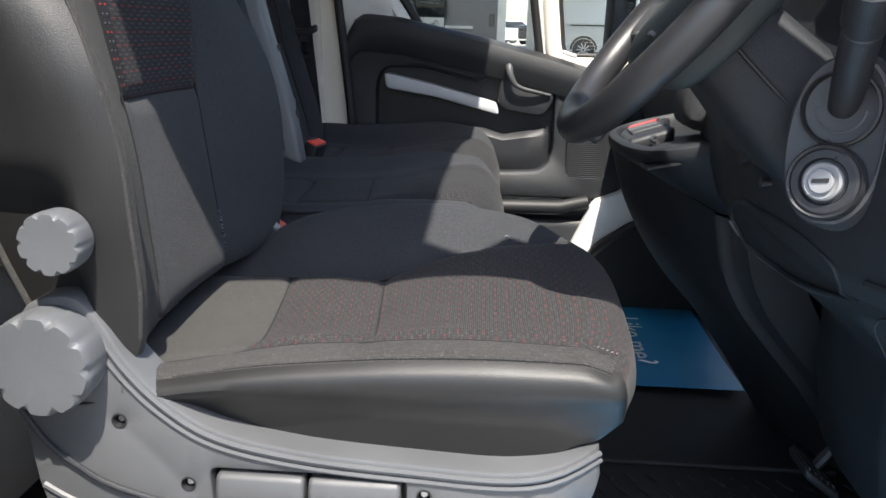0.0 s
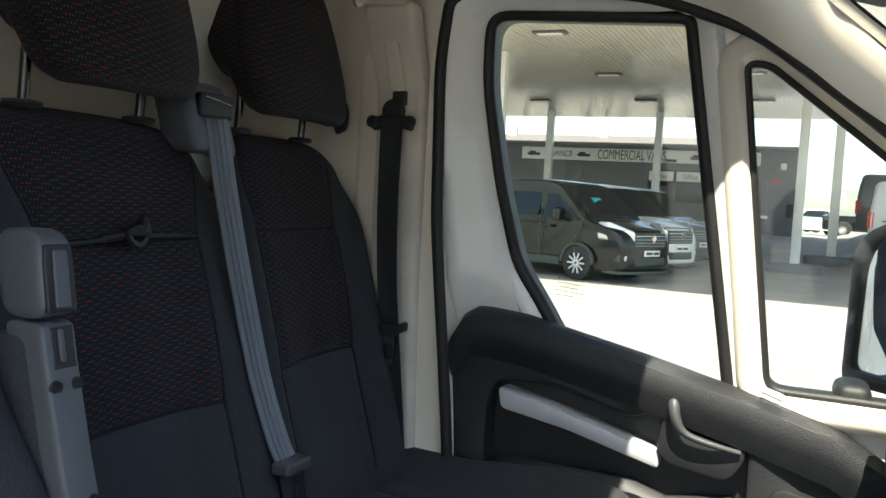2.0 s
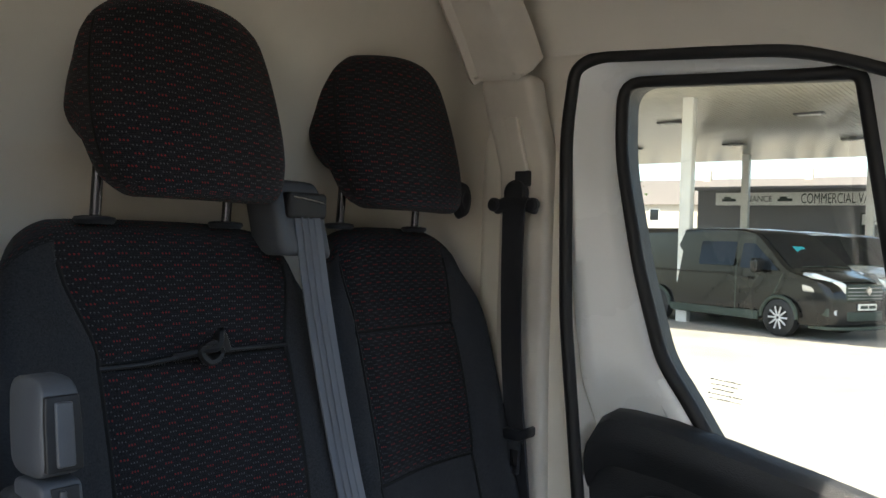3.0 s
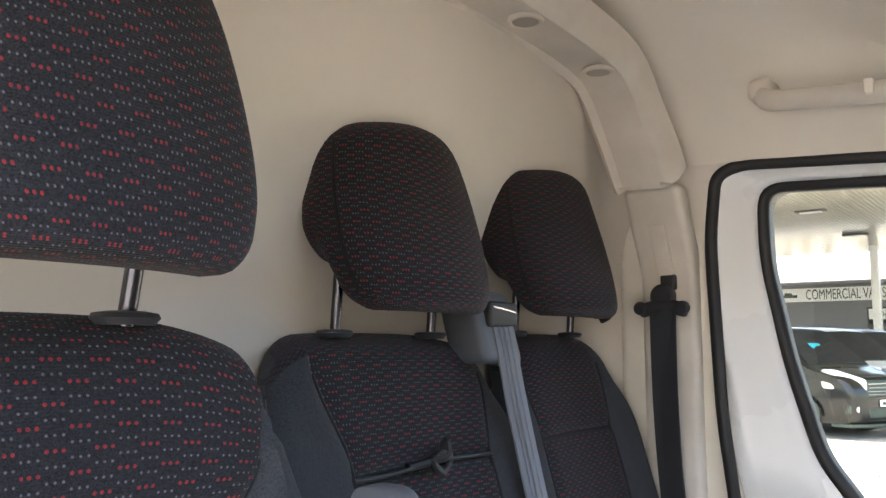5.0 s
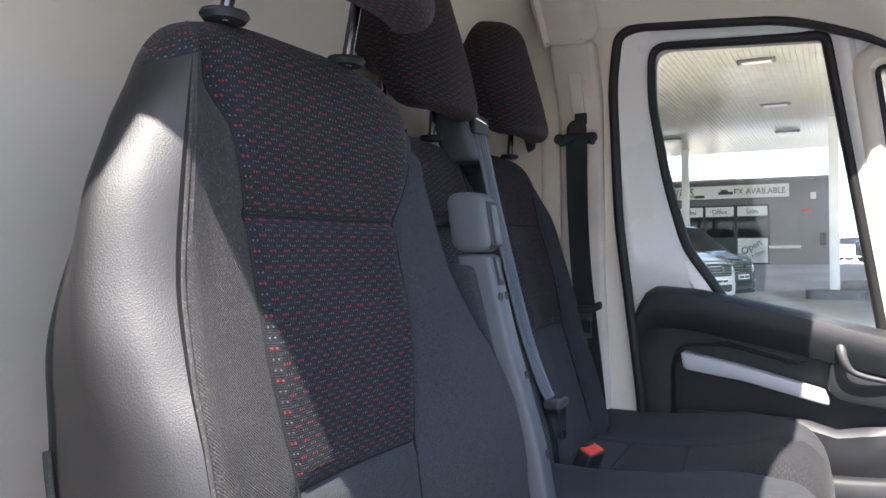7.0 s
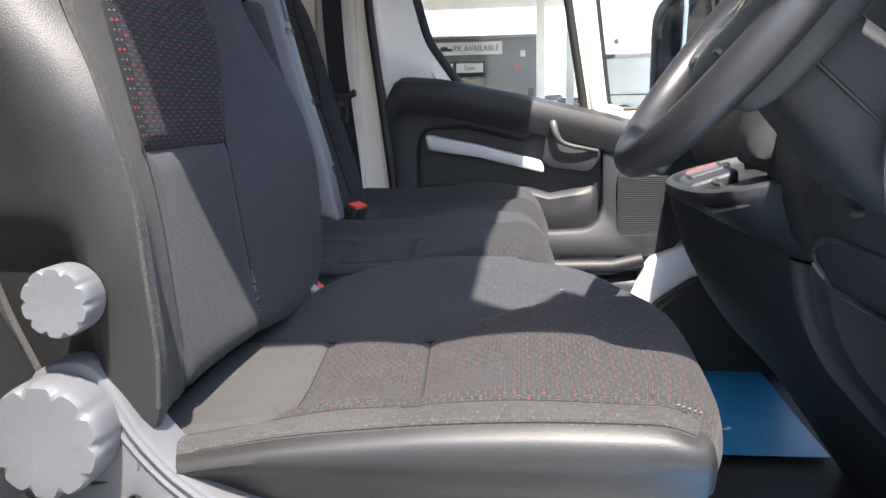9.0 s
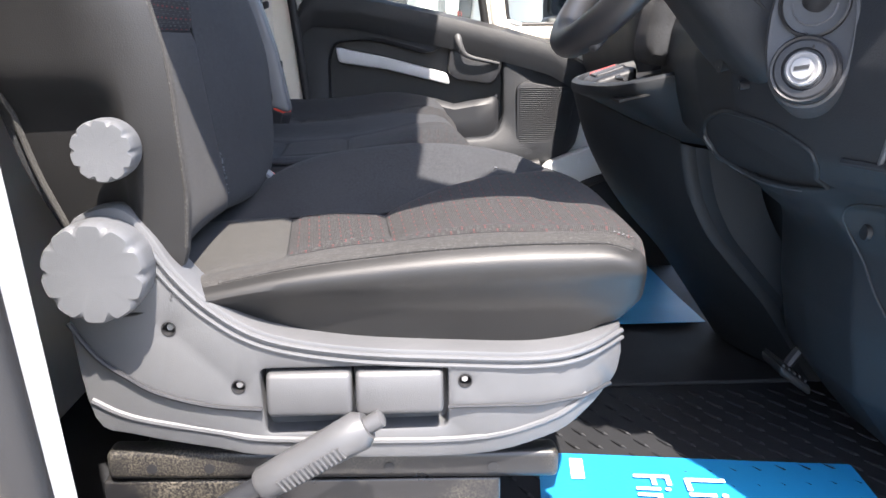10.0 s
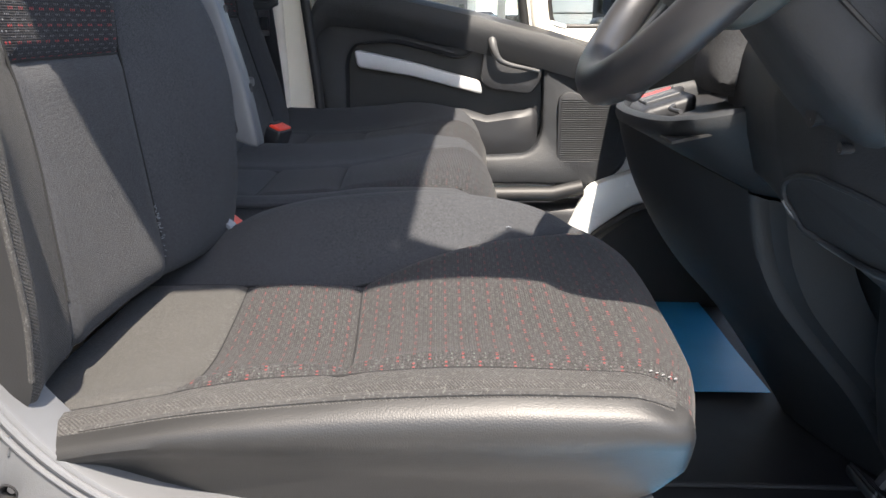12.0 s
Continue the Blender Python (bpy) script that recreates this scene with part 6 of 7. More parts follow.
part("hub_pad", soft_box((-0.122, -0.092, -0.040), (0.122, 0.092, 0.026), (0.045, 0.045, 0.022), 0.015, hub_shape)["body"], HUBB, wheel, "black padded hub cover")
for s in (-1, 1):
    spoke = part("spoke", soft_box((0.075, -0.040, -0.022), (0.186, 0.018, -0.004), (0.008, 0.014, 0.006), 0.02, lambda x, y, z, s=s: on_wheel(s * x, y - 0.02 * step(0.1, 0.18, x), z + 0.012 * step(0.1, 0.18, x)))["body"], LEVER_GREY, wheel, "grey spoke")
    for k in range(2):
        part("spoke_button", soft_box((0.090 + 0.024 * k, -0.022, -0.006), (0.108 + 0.024 * k, 0.006, 0.0), 0.003, 0.02, lambda x, y, z, s=s: on_wheel(s * x, y, z))["body"], BLACK, spoke)
for s in (-1, 1):
    part("lower_spoke", soft_box((0.030, -0.186, -0.022), (0.062, -0.07, -0.006), (0.008, 0.01, 0.005), 0.02, lambda x, y, z, s=s: on_wheel(s * x * (1 + 0.5 * step(-0.1, -0.18, y)), y, z))["body"], BLACK, wheel)
# double-chevron badge as plain shapes
for b0 in (0.0, 0.016):
    bm = bmesh.new()
    for s in (-1, 1):
        a = [bm.verts.new(on_wheel(s * u, b0 + v, 0.0185)) for u, v in ((0.0, 0.018), (0.0, 0.008), (0.026, -0.012), (0.026, -0.003))]
        bm.faces.new(a)
    bmesh.ops.solidify(bm, geom=bm.faces[:], thickness=0.004)
    part("badge", bm, CHROME, wheel, "plain chrome badge shape", smooth=False)
for u in (-0.05, 0.05):
    part("hub_mark", soft_box((u - 0.009, -0.060, 0.006), (u + 0.009, -0.055, 0.0135), 0.001, 1, lambda x, y, z: on_wheel(x, y, z))["body"], LEVER_GREY, wheel)

# ---- handbrake ----
brake = thing("handbrake", "grey plastic handbrake lever beside the driver's seat", "handbrake")
p0, p1_ = Vector((-0.20, -0.335, 0.140)), Vector((0.020, -0.338, 0.268))
part("lever_arm", tube([p0 + Vector((-0.1, 0, -0.08)), p0, p0.lerp(p1_, 0.55)], 0.012, 10), BLACK, brake)
grip = part("grip", tube([p0.lerp(p1_, t) for t in (0.44, 0.46, 0.60, 0.80, 0.93, 0.965)], [0.015, 0.0185, 0.0195, 0.020, 0.021, 0.015], 18), LEVER_GREY, brake, "grey ribbed grip")
part("release_button", tube([p0.lerp(p1_, 0.96), p0.lerp(p1_, 1.03), p0.lerp(p1_, 1.04)], [0.0095, 0.0095, 0.006], 14), LEVER_GREY, brake)
for k in range(14):
    q = p0.lerp(p1_, 0.55 + 0.022 * k)
    part("grip_rib", tube([q + Vector((0.006, -0.0185, -0.010)), q + Vector((-0.002, -0.0205, 0.002))], 0.0015, 6), LEVER_GREY, grip)
part("brake_bracket", box((-0.30, -0.345, 0.02), (-0.10, -0.315, 0.12), 0.01, 0.1), BLACK, brake)

# ---- pedals ----
def pedal(at, label):
    ob = thing("pedal", label, "pedal", "pedals", at=at)
    part("arm", tube(smooth_line([(0.0, 0.01, 0.0), (0.06, 0.015, 0.09), (0.16, 0.02, 0.28)], 5), 0.009, 8), BLACK, ob)
    pad = part("pad", box((-0.040, -0.040, -0.012), (0.035, 0.040, 0.006), 0.008, 0.03, lambda x, y, z: (x * 0.75, y, z - 0.55 * x)), RUBBER, ob, "ribbed rubber pedal pad")
    for k in range(5):
        part("pad_rib", box((-0.034 + 0.013 * k, -0.036, 0.004), (-0.028 + 0.013 * k, 0.036, 0.011), 0.002, 1, lambda x, y, z: (x * 0.75, y, z - 0.55 * x)), RUBBER, pad)
    return ob


pedal((0.690, 0.150, 0.100), "black rubber clutch pedal over the mat")
pedal((0.742, -0.020, 0.118), "black rubber brake pedal over the mat")
pedal((0.760, -0.190, 0.090), "black accelerator pedal by the sill")

# ---- floor mats ----
mat_ob = thing("rubber_mat", "black rubber floor mat with raised comma tread", "floor mat")
part("mat_sheet", box((0.12, -0.40, -0.002), (0.80, 0.318, 0.004), 0.002, 0.3), FLOORM, mat_ob)
part("mat_edge", tube([(0.14, 0.320, 0.006), (0.80, 0.322, 0.006)], 0.005, 8), FLOORM, mat_ob)
bm = bmesh.new()
for i in range(17):
    for j in range(15):
        x, y = 0.20 + 0.038 * i + (0.019 if j % 2 else 0), -0.36 + 0.045 * j
        tube([(x - 0.008, y + 0.016, 0.004), (x - 0.003, y + 0.004, 0.0055), (x + 0.005, y - 0.010, 0.006), (x + 0.011, y - 0.014, 0.004)], [0.0008, 0.0022, 0.003, 0.0012], 6, bm=bm)
tagged(part("mat_tread", bm, FLOORM, mat_ob, "raised comma-shaped studs"), kind="stuff")


def paper_mat(lo, hi, label, lines):
    """A printed paper floor mat; its words run along -y."""
    ob = thing("paper_mat", label, "paper mat", "paper floor mats")
    w, d = hi[0] - lo[0], hi[1] - lo[1]
    n = 12
    rows_ = [[(lo[0] + w * i / n, lo[1] + d * j / n, 0.0085 + 0.003 * math.sin(3 * i / n + 2) * math.sin(4 * j / n) ** 2) for i in range(n + 1)] for j in range(n + 1)]
    part("sheet", sheet(rows_, 0.0012), BLUE, ob)
    for text, size, x, y in lines:
        part("print", words(text, size, pose(x, y, 0.0128, 0, 0, -90), 0.0003), WHITE_INK, ob, "white printed words", smooth=False)
    return ob


paper_mat((0.36, 0.655), (0.735, 1.235), "bright blue paper mat printed in white in the passenger footwell", [("Like me?", 0.092, 0.537, 0.93), ("Finance me", 0.080, 0.420, 0.90)])
near_mat = paper_mat((0.255, -0.40), (0.735, 0.060), "bright blue paper mat printed in white in the driver's footwell", [("Like me?", 0.086, 0.494, -0.155), ("Finance me", 0.078, 0.418, -0.175)])
for k, w in enumerate((0.10, 0.16, 0.12)):
    part("small_print", box((0.302, 0.04 - 0.12 * k - w * 0.6, 0.0118), (0.322, 0.04 - 0.12 * k, 0.0124), 0.0002), WHITE_INK, near_mat, "small unreadable print")
near_mat.matrix_world = Matrix.Translation((0.255, 0.06, 0)) @ pose(0, 0, 0, 0, 0, -7) @ Matrix.Translation((-0.255, -0.06, 0))


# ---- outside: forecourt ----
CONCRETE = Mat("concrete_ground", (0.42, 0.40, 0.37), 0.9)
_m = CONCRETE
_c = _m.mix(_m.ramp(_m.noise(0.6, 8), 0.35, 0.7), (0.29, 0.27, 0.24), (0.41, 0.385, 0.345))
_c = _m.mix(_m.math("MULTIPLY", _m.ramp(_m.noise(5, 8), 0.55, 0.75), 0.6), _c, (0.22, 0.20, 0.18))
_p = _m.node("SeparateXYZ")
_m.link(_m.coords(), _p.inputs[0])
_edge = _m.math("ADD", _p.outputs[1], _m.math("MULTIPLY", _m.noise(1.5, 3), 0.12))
_dim_side = _m.mix(_m.ramp(_m.noise(60, 4), 0.35, 0.7), (0.21, 0.207, 0.20), (0.30, 0.294, 0.283))
# driver's-side ground is unseen and darkened to cut the light bounced in
_m.tint(_m.mix(_m.ramp(_edge, -0.35, -0.30), _dim_side, _c))
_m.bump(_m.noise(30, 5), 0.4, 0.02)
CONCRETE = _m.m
STEELW = paint("white_steel", (0.72, 0.72, 0.70), 0.45, 0.2)
SOFFIT = paint("soffit_paint", (0.56, 0.53, 0.45), 0.5, 0.3)
GREYWALL = plastic("grey_render", (0.17, 0.17, 0.175), 0.8, 60, 0.004)
SIGNW = plastic("sign_white", (0.75, 0.75, 0.72), 0.5, 200, 0.0005, 0.04)
INK = plastic("sign_ink", (0.035, 0.05, 0.04), 0.6)
DARKGLASS = Mat("dark_glass", (0.014, 0.017, 0.02), 0.05, 0.0, 0.25).m


def ground_z(y, x=-3.0):
    """The forecourt rises towards the office and to a raised bay on its right."""
    raised = 0.48 * step(1.1, 2.6, x) * step(19, 24, y) * step(44, 33, y)
    return lerp_table([(-400, -0.65), (15, -0.65), (24.6, -0.57), (33.0, 0.22), (38, 0.22), (46, 0.0), (400, 0.0)], y) + raised


rows = []
for y in [-400, -60, -10, -2, 2, 5, 8, 11, 13, 15, 18, 19, 20, 21, 22, 23, 24, 24.6, 27, 30, 33, 36, 38, 41, 44, 46, 60, 150, 400]:
    rows.append([(x, y, ground_z(y, x)) for x in [-400, -100, -40, -20, -10, -5, 0, 1.1, 1.4, 1.7, 2.0, 2.3, 2.6, 5, 10, 20, 40, 100, 400]])
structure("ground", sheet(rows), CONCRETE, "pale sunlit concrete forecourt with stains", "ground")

# canopy
canopy = thing("canopy", "white forecourt canopy with ribbed soffit on steel columns", "canopy")
CZ = 4.55
part("canopy_deck", plate([(-24, 13.6), (-24, 32.4), (1.4, 32.4), (5.6, 20.6), (5.6, 13.6)], [], "z", CZ + 0.02, CZ + 0.6), SOFFIT, canopy)
bm = bmesh.new()
for k in range(268):
    x = -23.9 + 0.11 * k
    top = 32.4 if x < 1.4 else 32.4 - (x - 1.4) / 4.2 * 11.8
    if x < 5.5:
        add_bm(bm, box((x, 13.7, CZ + 0.002), (x + 0.092, top - 0.05, CZ + 0.021), 0.004))
tagged(part("soffit_ribs", bm, SOFFIT, canopy, "white ribbed soffit boards"), kind="stuff")
for k in range(6):
    for j in range(3):
        x, y = -15.6 + 3.6 * k, 16.2 + 5.4 * j
        if x < 3.0:
            lamp = part("soffit_lamp", box((x - 0.36, y - 0.15, CZ - 0.05), (x + 0.36, y + 0.15, CZ), 0.02), GREY, canopy, "dusty recessed lamp")
            part("lamp_lens", box((x - 0.27, y - 0.09, CZ - 0.060), (x + 0.27, y + 0.09, CZ - 0.048), 0.01), SIGNW, lamp)
for x, y in ((-6.6, 18.3), (-9.0, 30.3), (-4.9, 30.5), (0.10, 24.6), (1.05, 26.6)):
    g = ground_z(y)
    col = part("column", box((x - 0.13, y - 0.13, g), (x + 0.13, y + 0.13, CZ), 0.02), STEELW, canopy, "white painted steel column")
    if 20 < y < 28:
        isle = part("column_base", soft_box((x - 0.75, y - 0.40, g - 0.1), (x + 0.75, y + 0.40, g + 0.26), (0.35, 0.35, 0.03), 0.1)["body"], GREYWALL, canopy, "rounded concrete column base")

# dealer building
bld = thing("office_building", "grey single-storey sales office with sign band and glazed doors", "building")
BY = 30.0
bz = 0.26  # laid out at 30 m, then set back as a whole


def wall_box(x0, x1, z0, z1, y0=BY, y1=BY + 6, r=0.01):
    return box((x0, y0, z0), (x1, y1, z1), r)


part("wall", wall_box(-11.5, 0.45, bz - 0.3, 3.25), GREYWALL, bld, "grey rendered wall")
part("parapet", box((-11.6, BY - 0.25, 3.22), (0.55, BY + 6, 3.34), 0.02), GREYWALL, bld)
band = part("sign_band", box((-10.7, BY - 0.12, 2.66), (-0.95, BY - 0.02, 3.12), 0.01), SIGNW, bld, "long white sign band")
for text, size, x in (("FINANCE", 0.30, -9.05), ("PX AVAILABLE", 0.30, -2.03)):
    part("sign_words", words(text, size, Matrix.Translation((x, BY - 0.13, 2.88)) @ pose(0, 0, 0, 90, 0, 0), 0.004), INK, band, "dark sign lettering", smooth=False)
part("sign_words", words("COMMERCIAL VANS", 0.50, Matrix.Translation((-5.95, BY - 0.13, 2.88)) @ pose(0, 0, 0, 90, 0, 0) @ Matrix.Diagonal((0.62, 1, 1, 1)), 0.004), INK, band, "dark green sign lettering", smooth=False)
part("web_mark", box((-4.52, BY - 0.135, 2.70), (-4.12, BY - 0.122, 2.80), 0.004), INK, band, "small plain bar of lettering")
for x in (-10.15, -7.95, -3.3):
    bm = box((x - 0.28, BY - 0.135, 2.80), (x + 0.28, BY - 0.122, 2.90), 0.004)
    add_bm(bm, box((x - 0.2, BY - 0.135, 2.88), (x + 0.08, BY - 0.122, 2.97), 0.004))
    part("sign_mark", bm, INK, band, "small plain van shape")
for k, (x, w, txt) in enumerate(((-4.69, 0.98, "Sales"), (-3.55, 1.08, "Office"), (-2.31, 1.12, "Sales"))):
    win = part("window", box((x - w / 2 - 0.06, BY - 0.06, bz + 0.05), (x + w / 2 + 0.06, BY + 0.02, 2.42), 0.01), INK, bld, "glazed shop front bay")
    part("pane", box((x - w / 2, BY - 0.075, 1.27), (x + w / 2, BY - 0.065, 1.98), 0.003), DARKGLASS, win)
    head = part("header_sign", box((x - w / 2, BY - 0.085, 2.02), (x + w / 2, BY - 0.066, 2.36), 0.004), SIGNW, win)
    part("sign_words", words(txt, 0.24, Matrix.Translation((x, BY - 0.092, 2.18)) @ pose(0, 0, 0, 90, 0, 0), 0.003), INK, head, "", smooth=False)
    part("panel", box((x - w / 2, BY - 0.075, bz + 0.1), (x + w / 2, BY - 0.065, 1.23), 0.003), SIGNW if k == 2 else INK, win)
tilt = Matrix.Translation((-2.36, BY - 0.09, 0.92)) @ pose(0, 0, 0, 90, 0, 0) @ pose(0, 0, 0, 0, 0, 28)
part("sign_words", words("Open", 0.36, tilt, 0.003), INK, bld, "", smooth=False)
part("sign_words", words("7 Days", 0.20, Matrix.Translation((-2.10, BY - 0.09, 0.67)) @ pose(0, 0, 0, 90, 0, 0) @ pose(0, 0, 0, 0, 0, 28), 0.003), INK, bld, "", smooth=False)
shut = part("window", box((-1.65, BY - 0.05, 0.95), (-0.62, BY + 0.02, 2.15), 0.01), GREYWALL, bld, "shuttered window")
part("sill", box((-1.70, BY - 0.14, 0.86), (-0.55, BY + 0.0, 0.96), 0.01), SIGNW, shut)
part("wall_lamp", box((-0.20, BY - 0.14, 2.55), (0.0, BY, 2.77), 0.02), SIGNW, bld)
part("alarm_box", box((-0.50, BY - 0.03, 2.12), (-0.18, BY, 2.20), 0.01), RED, bld)
part("meter_box", box((0.12, BY - 0.12, 0.95), (0.34, BY, 1.40), 0.02), INK, bld)


BK = 1.115
bld.matrix_world = Matrix.Translation((-0.52, 0, 0)) @ Matrix.Diagonal((0.888, 1, 1, 1)) @ Matrix.Translation((0.3 * (1 - BK), -0.2 * (1 - BK), 0.95 * (1 - BK))) @ Matrix.Scale(BK, 4)


# ---- outside: vehicles ----
def vehicle(name, label, category, body_mat, m, profile, width, wheels_x, wheel_r, glass_side, screen, face):
    """A parked vehicle, its nose to +x: a body lofted from its side outline with leaning upper sides."""
    ob = thing(name, label, category, "parked vehicles")
    ob.matrix_world = m
    top = max(p[1] for p in profile)
    belt = top * 0.55

    def at(p, s):
        lean_in = 0.13 * step(belt, top, p[1]) + 0.03 * step(0.5, 0.2, p[1])
        nose = 0.12 * step(profile_x1 - 0.5, profile_x1, p[0])
        return (p[0], s * (width / 2 - lean_in - nose), p[1])

    profile_x1 = max(p[0] for p in profile)
    prof = round_corners(profile, 0.16, 5)
    half = width / 2

    def bulge(x, y, z):
        """The nose swells forward and the roof and bonnet upward towards the middle."""
        c = 1 - min(1, (y / half) ** 2)
        return (x + 0.15 * c * step(profile_x1 - 0.9, profile_x1, x) * step(top * 0.8, top * 0.5, z), y, z + 0.035 * c * step(0.8, 1.0, z))

    loops = []
    for s in (-1, -0.995, -0.97, -0.92, -0.8, -0.55, -0.25, 0, 0.25, 0.55, 0.8, 0.92, 0.97, 0.995, 1):
        k = 1 - 0.035 * abs(s) ** 24
        cx, cz = profile_x1 / 2, 1.0
        loop_ = []
        for p in prof:
            x, y, z = at((cx + (p[0] - cx) * k, cz + (p[1] - cz) * k), s)
            loop_.append(bulge(x, y, z))
        loops.append(loop_)
    part("body", loft(loops), body_mat, ob)
    for x in wheels_x:
        for s in (-1, 1):
            y = s * (width / 2 - 0.09)
            wheel_ob = part("wheel", lathe([(-0.10, wheel_r * 0.9), (-0.085, wheel_r), (0.085, wheel_r), (0.10, wheel_r * 0.9), (0.10, wheel_r * 0.66), (-0.10, wheel_r * 0.66)], 32, "y", (x, y, wheel_r)), RUBBER, ob, "black tyre")
            rim_ob = part("rim", lathe([(0.0, wheel_r * 0.66), (s * 0.085, wheel_r * 0.64), (s * 0.06, wheel_r * 0.5), (s * 0.05, 0.001)], 24, "y", (x, y, wheel_r)), SATIN, wheel_ob)
            for k in range(10):
                a = 2 * math.pi * k / 10
                d = Vector((math.cos(a), 0, math.sin(a)))
                c = Vector((x, y + s * 0.095, wheel_r))
                part("spoke", tube([c + d * 0.03, c + d * wheel_r * 0.62], wheel_r * 0.06, 6), SILVER, rim_ob)
            part("arch", tube([(x + (wheel_r + 0.05) * math.cos(t), s * (width / 2 + 0.002), wheel_r + (wheel_r + 0.05) * math.sin(t)) for t in (math.pi * q / 12 for q in range(13))], 0.035, 8), INK, ob)
    for quad in glass_side:
        for s in (-1, 1):
            pts = [Vector(at(p, s)) + Vector((0, s * 0.012, 0)) for p in round_corners(quad, 0.05, 3)]
            bm_ = bmesh.new()
            bm_.faces.new([bm_.verts.new(p) for p in pts])
            bmesh.ops.solidify(bm_, geom=bm_.faces[:], thickness=0.01)
            part("side_window", bm_, DARKGLASS, ob, smooth=False)
    if screen:
        (xa, za), (xb, zb) = screen
        n = Vector((zb - za, 0, xa - xb)).normalized()
        n = n if n.x > 0 else -n
        rows_ = []
        for i in range(9):
            x, z = xa + (xb - xa) * (0.03 + 0.94 * i / 8), za + (zb - za) * (0.03 + 0.94 * i / 8)
            rows_.append([Vector(bulge(*at((x, z), 0.90 * k / 6))) + n * 0.016 for k in range(-6, 7)])
        part("windscreen", sheet(rows_, 0.008), DARKGLASS, ob)
    if face and width > 1.9:
        for s in (-1, 1):
            seam = [at(p, s) for p in ((3.05, 0.42), (3.05, 1.20), (3.08, 1.78), (3.40, 1.80))]
            part("door_seam", tube([Vector(p) + Vector((0, s * 0.004, 0)) for p in seam], 0.010, 6), INK, ob)
            seam = [at(p, s) for p in ((3.05, 0.42), (3.62, 0.42), (3.95, 0.80), (4.12, 1.15))]
            part("door_seam", tube([Vector(p) + Vector((0, s * 0.004, 0)) for p in seam], 0.009, 6), INK, ob)
            part("door_handle", box((3.12, min(s * 0.972, s * 1.0), 1.02), (3.36, max(s * 0.972, s * 1.0), 1.07), 0.012, 0.1), body_mat, ob)
            part("side_moulding", tube([Vector(at((u, 1.10), s)) + Vector((0, s * 0.002, 0)) for u in (0.2, 1.2, 2.2, 3.0)], 0.014, 6), body_mat, ob)
            part("sill_strip", box((1.35, min(s * 0.95, s * 0.99), 0.26), (3.6, max(s * 0.95, s * 0.99), 0.42), 0.02, 0.3), INK, ob)
    if face:
        x1 = profile_x1

        def swept(x, y, z):
            q = bulge(x, y, z)
            return (q[0] - 0.16 * max(0, abs(y) - 0.45), q[1], q[2])

        def lamp(x, y, z):
            q = swept(x, y, z)
            out = max(0, abs(y) - 0.50)
            return (q[0] - 0.62 * out, q[1], q[2] + 0.42 * out * step(0.80, 1.02, z) + 0.12 * out)

        grille = part("grille", box((x1 - 0.20, -0.52, 0.72), (x1 + 0.004, 0.52, 0.98), 0.03, 0.06, swept), INK, ob, "dark grille with chrome bars")
        for k in range(4):
            part("grille_bar", box((x1 - 0.03, -0.5, 0.755 + 0.055 * k), (x1 + 0.014, 0.5, 0.770 + 0.055 * k), 0.004, 0.06, swept), CHROME if k == 3 else SATIN, grille)
        part("badge", lathe([(0.0, 0.10), (0.02, 0.08), (0.02, 0.001)], 4, "x", (bulge(x1, 0, 0.88)[0] + 0.012, 0, 0.90)), CHROME, grille, "plain chrome badge shape")
        for s in (-1, 1):
            part("headlight", soft_box((x1 - 0.26, min(s * 0.50, s * 0.90), 0.80), (x1 + 0.004, max(s * 0.50, s * 0.90), 1.0), 0.05, 0.04, lamp)["body"], HEADLAMP, ob, "clear headlight")
            part("fog_surround", box((x1 - 0.16, min(s * 0.58, s * 0.86), 0.42), (x1 + 0.006, max(s * 0.58, s * 0.86), 0.60), 0.04, 0.05, swept), INK, ob)
            part("fog_lamp", lathe([(0.0, 0.06), (0.03, 0.05), (0.03, 0.001)], 16, "x", (swept(x1, s * 0.72, 0.5)[0], s * 0.72, 0.51)), SILVER, ob)
            mirror_ob = part("mirror", box((x1 - 1.45, min(s * 0.97, s * 1.2), 1.15), (x1 - 1.30, max(s * 0.97, s * 1.2), 1.42), 0.05, 0.05), body_mat, ob)
            part("mirror_pane", box((x1 - 1.462, min(s * 1.0, s * 1.17), 1.19), (x1 - 1.445, max(s * 1.0, s * 1.17), 1.38), 0.008, 0.1), DARKGLASS, mirror_ob)
        part("lower_grille", box((x1 - 0.18, -0.52, 0.36), (x1 + 0.010, 0.52, 0.53), 0.03, 0.06, swept), INK, ob)
        plate_ob = part("number_plate", box((x1 - 0.004, -0.26, 0.555), (x1 + 0.020, 0.26, 0.67), 0.004, 0.06, swept), SIGNW, ob, "white plate with plain bars")
        for k in range(2):
            part("plate_bar", box((x1 + 0.016, -0.22 + 0.24 * k, 0.585), (x1 + 0.0245, -0.02 + 0.24 * k, 0.64), 0.001, 0.06, swept), INK, plate_ob)
        part("splitter", box((x1 - 0.35, -0.88, 0.20), (x1 + 0.03, 0.88, 0.26), 0.02, 0.08, swept), INK, ob)
        part("bonnet_line", tube([bulge(*at((x1 - 0.14, 1.035), k / 8)) for k in range(-7, 8)], 0.008, 6), INK, ob)
        for s in (-1, 1):
            wiper = [Vector(bulge(*at((screen[0][0] + 0.02, screen[0][1] + 0.02), s * u_))) + Vector((0.02, 0, 0.025)) for u_ in (0.05, 0.25, 0.5, 0.7)]
            part("wiper", tube(wiper, 0.010, 6), INK, ob)
    return ob


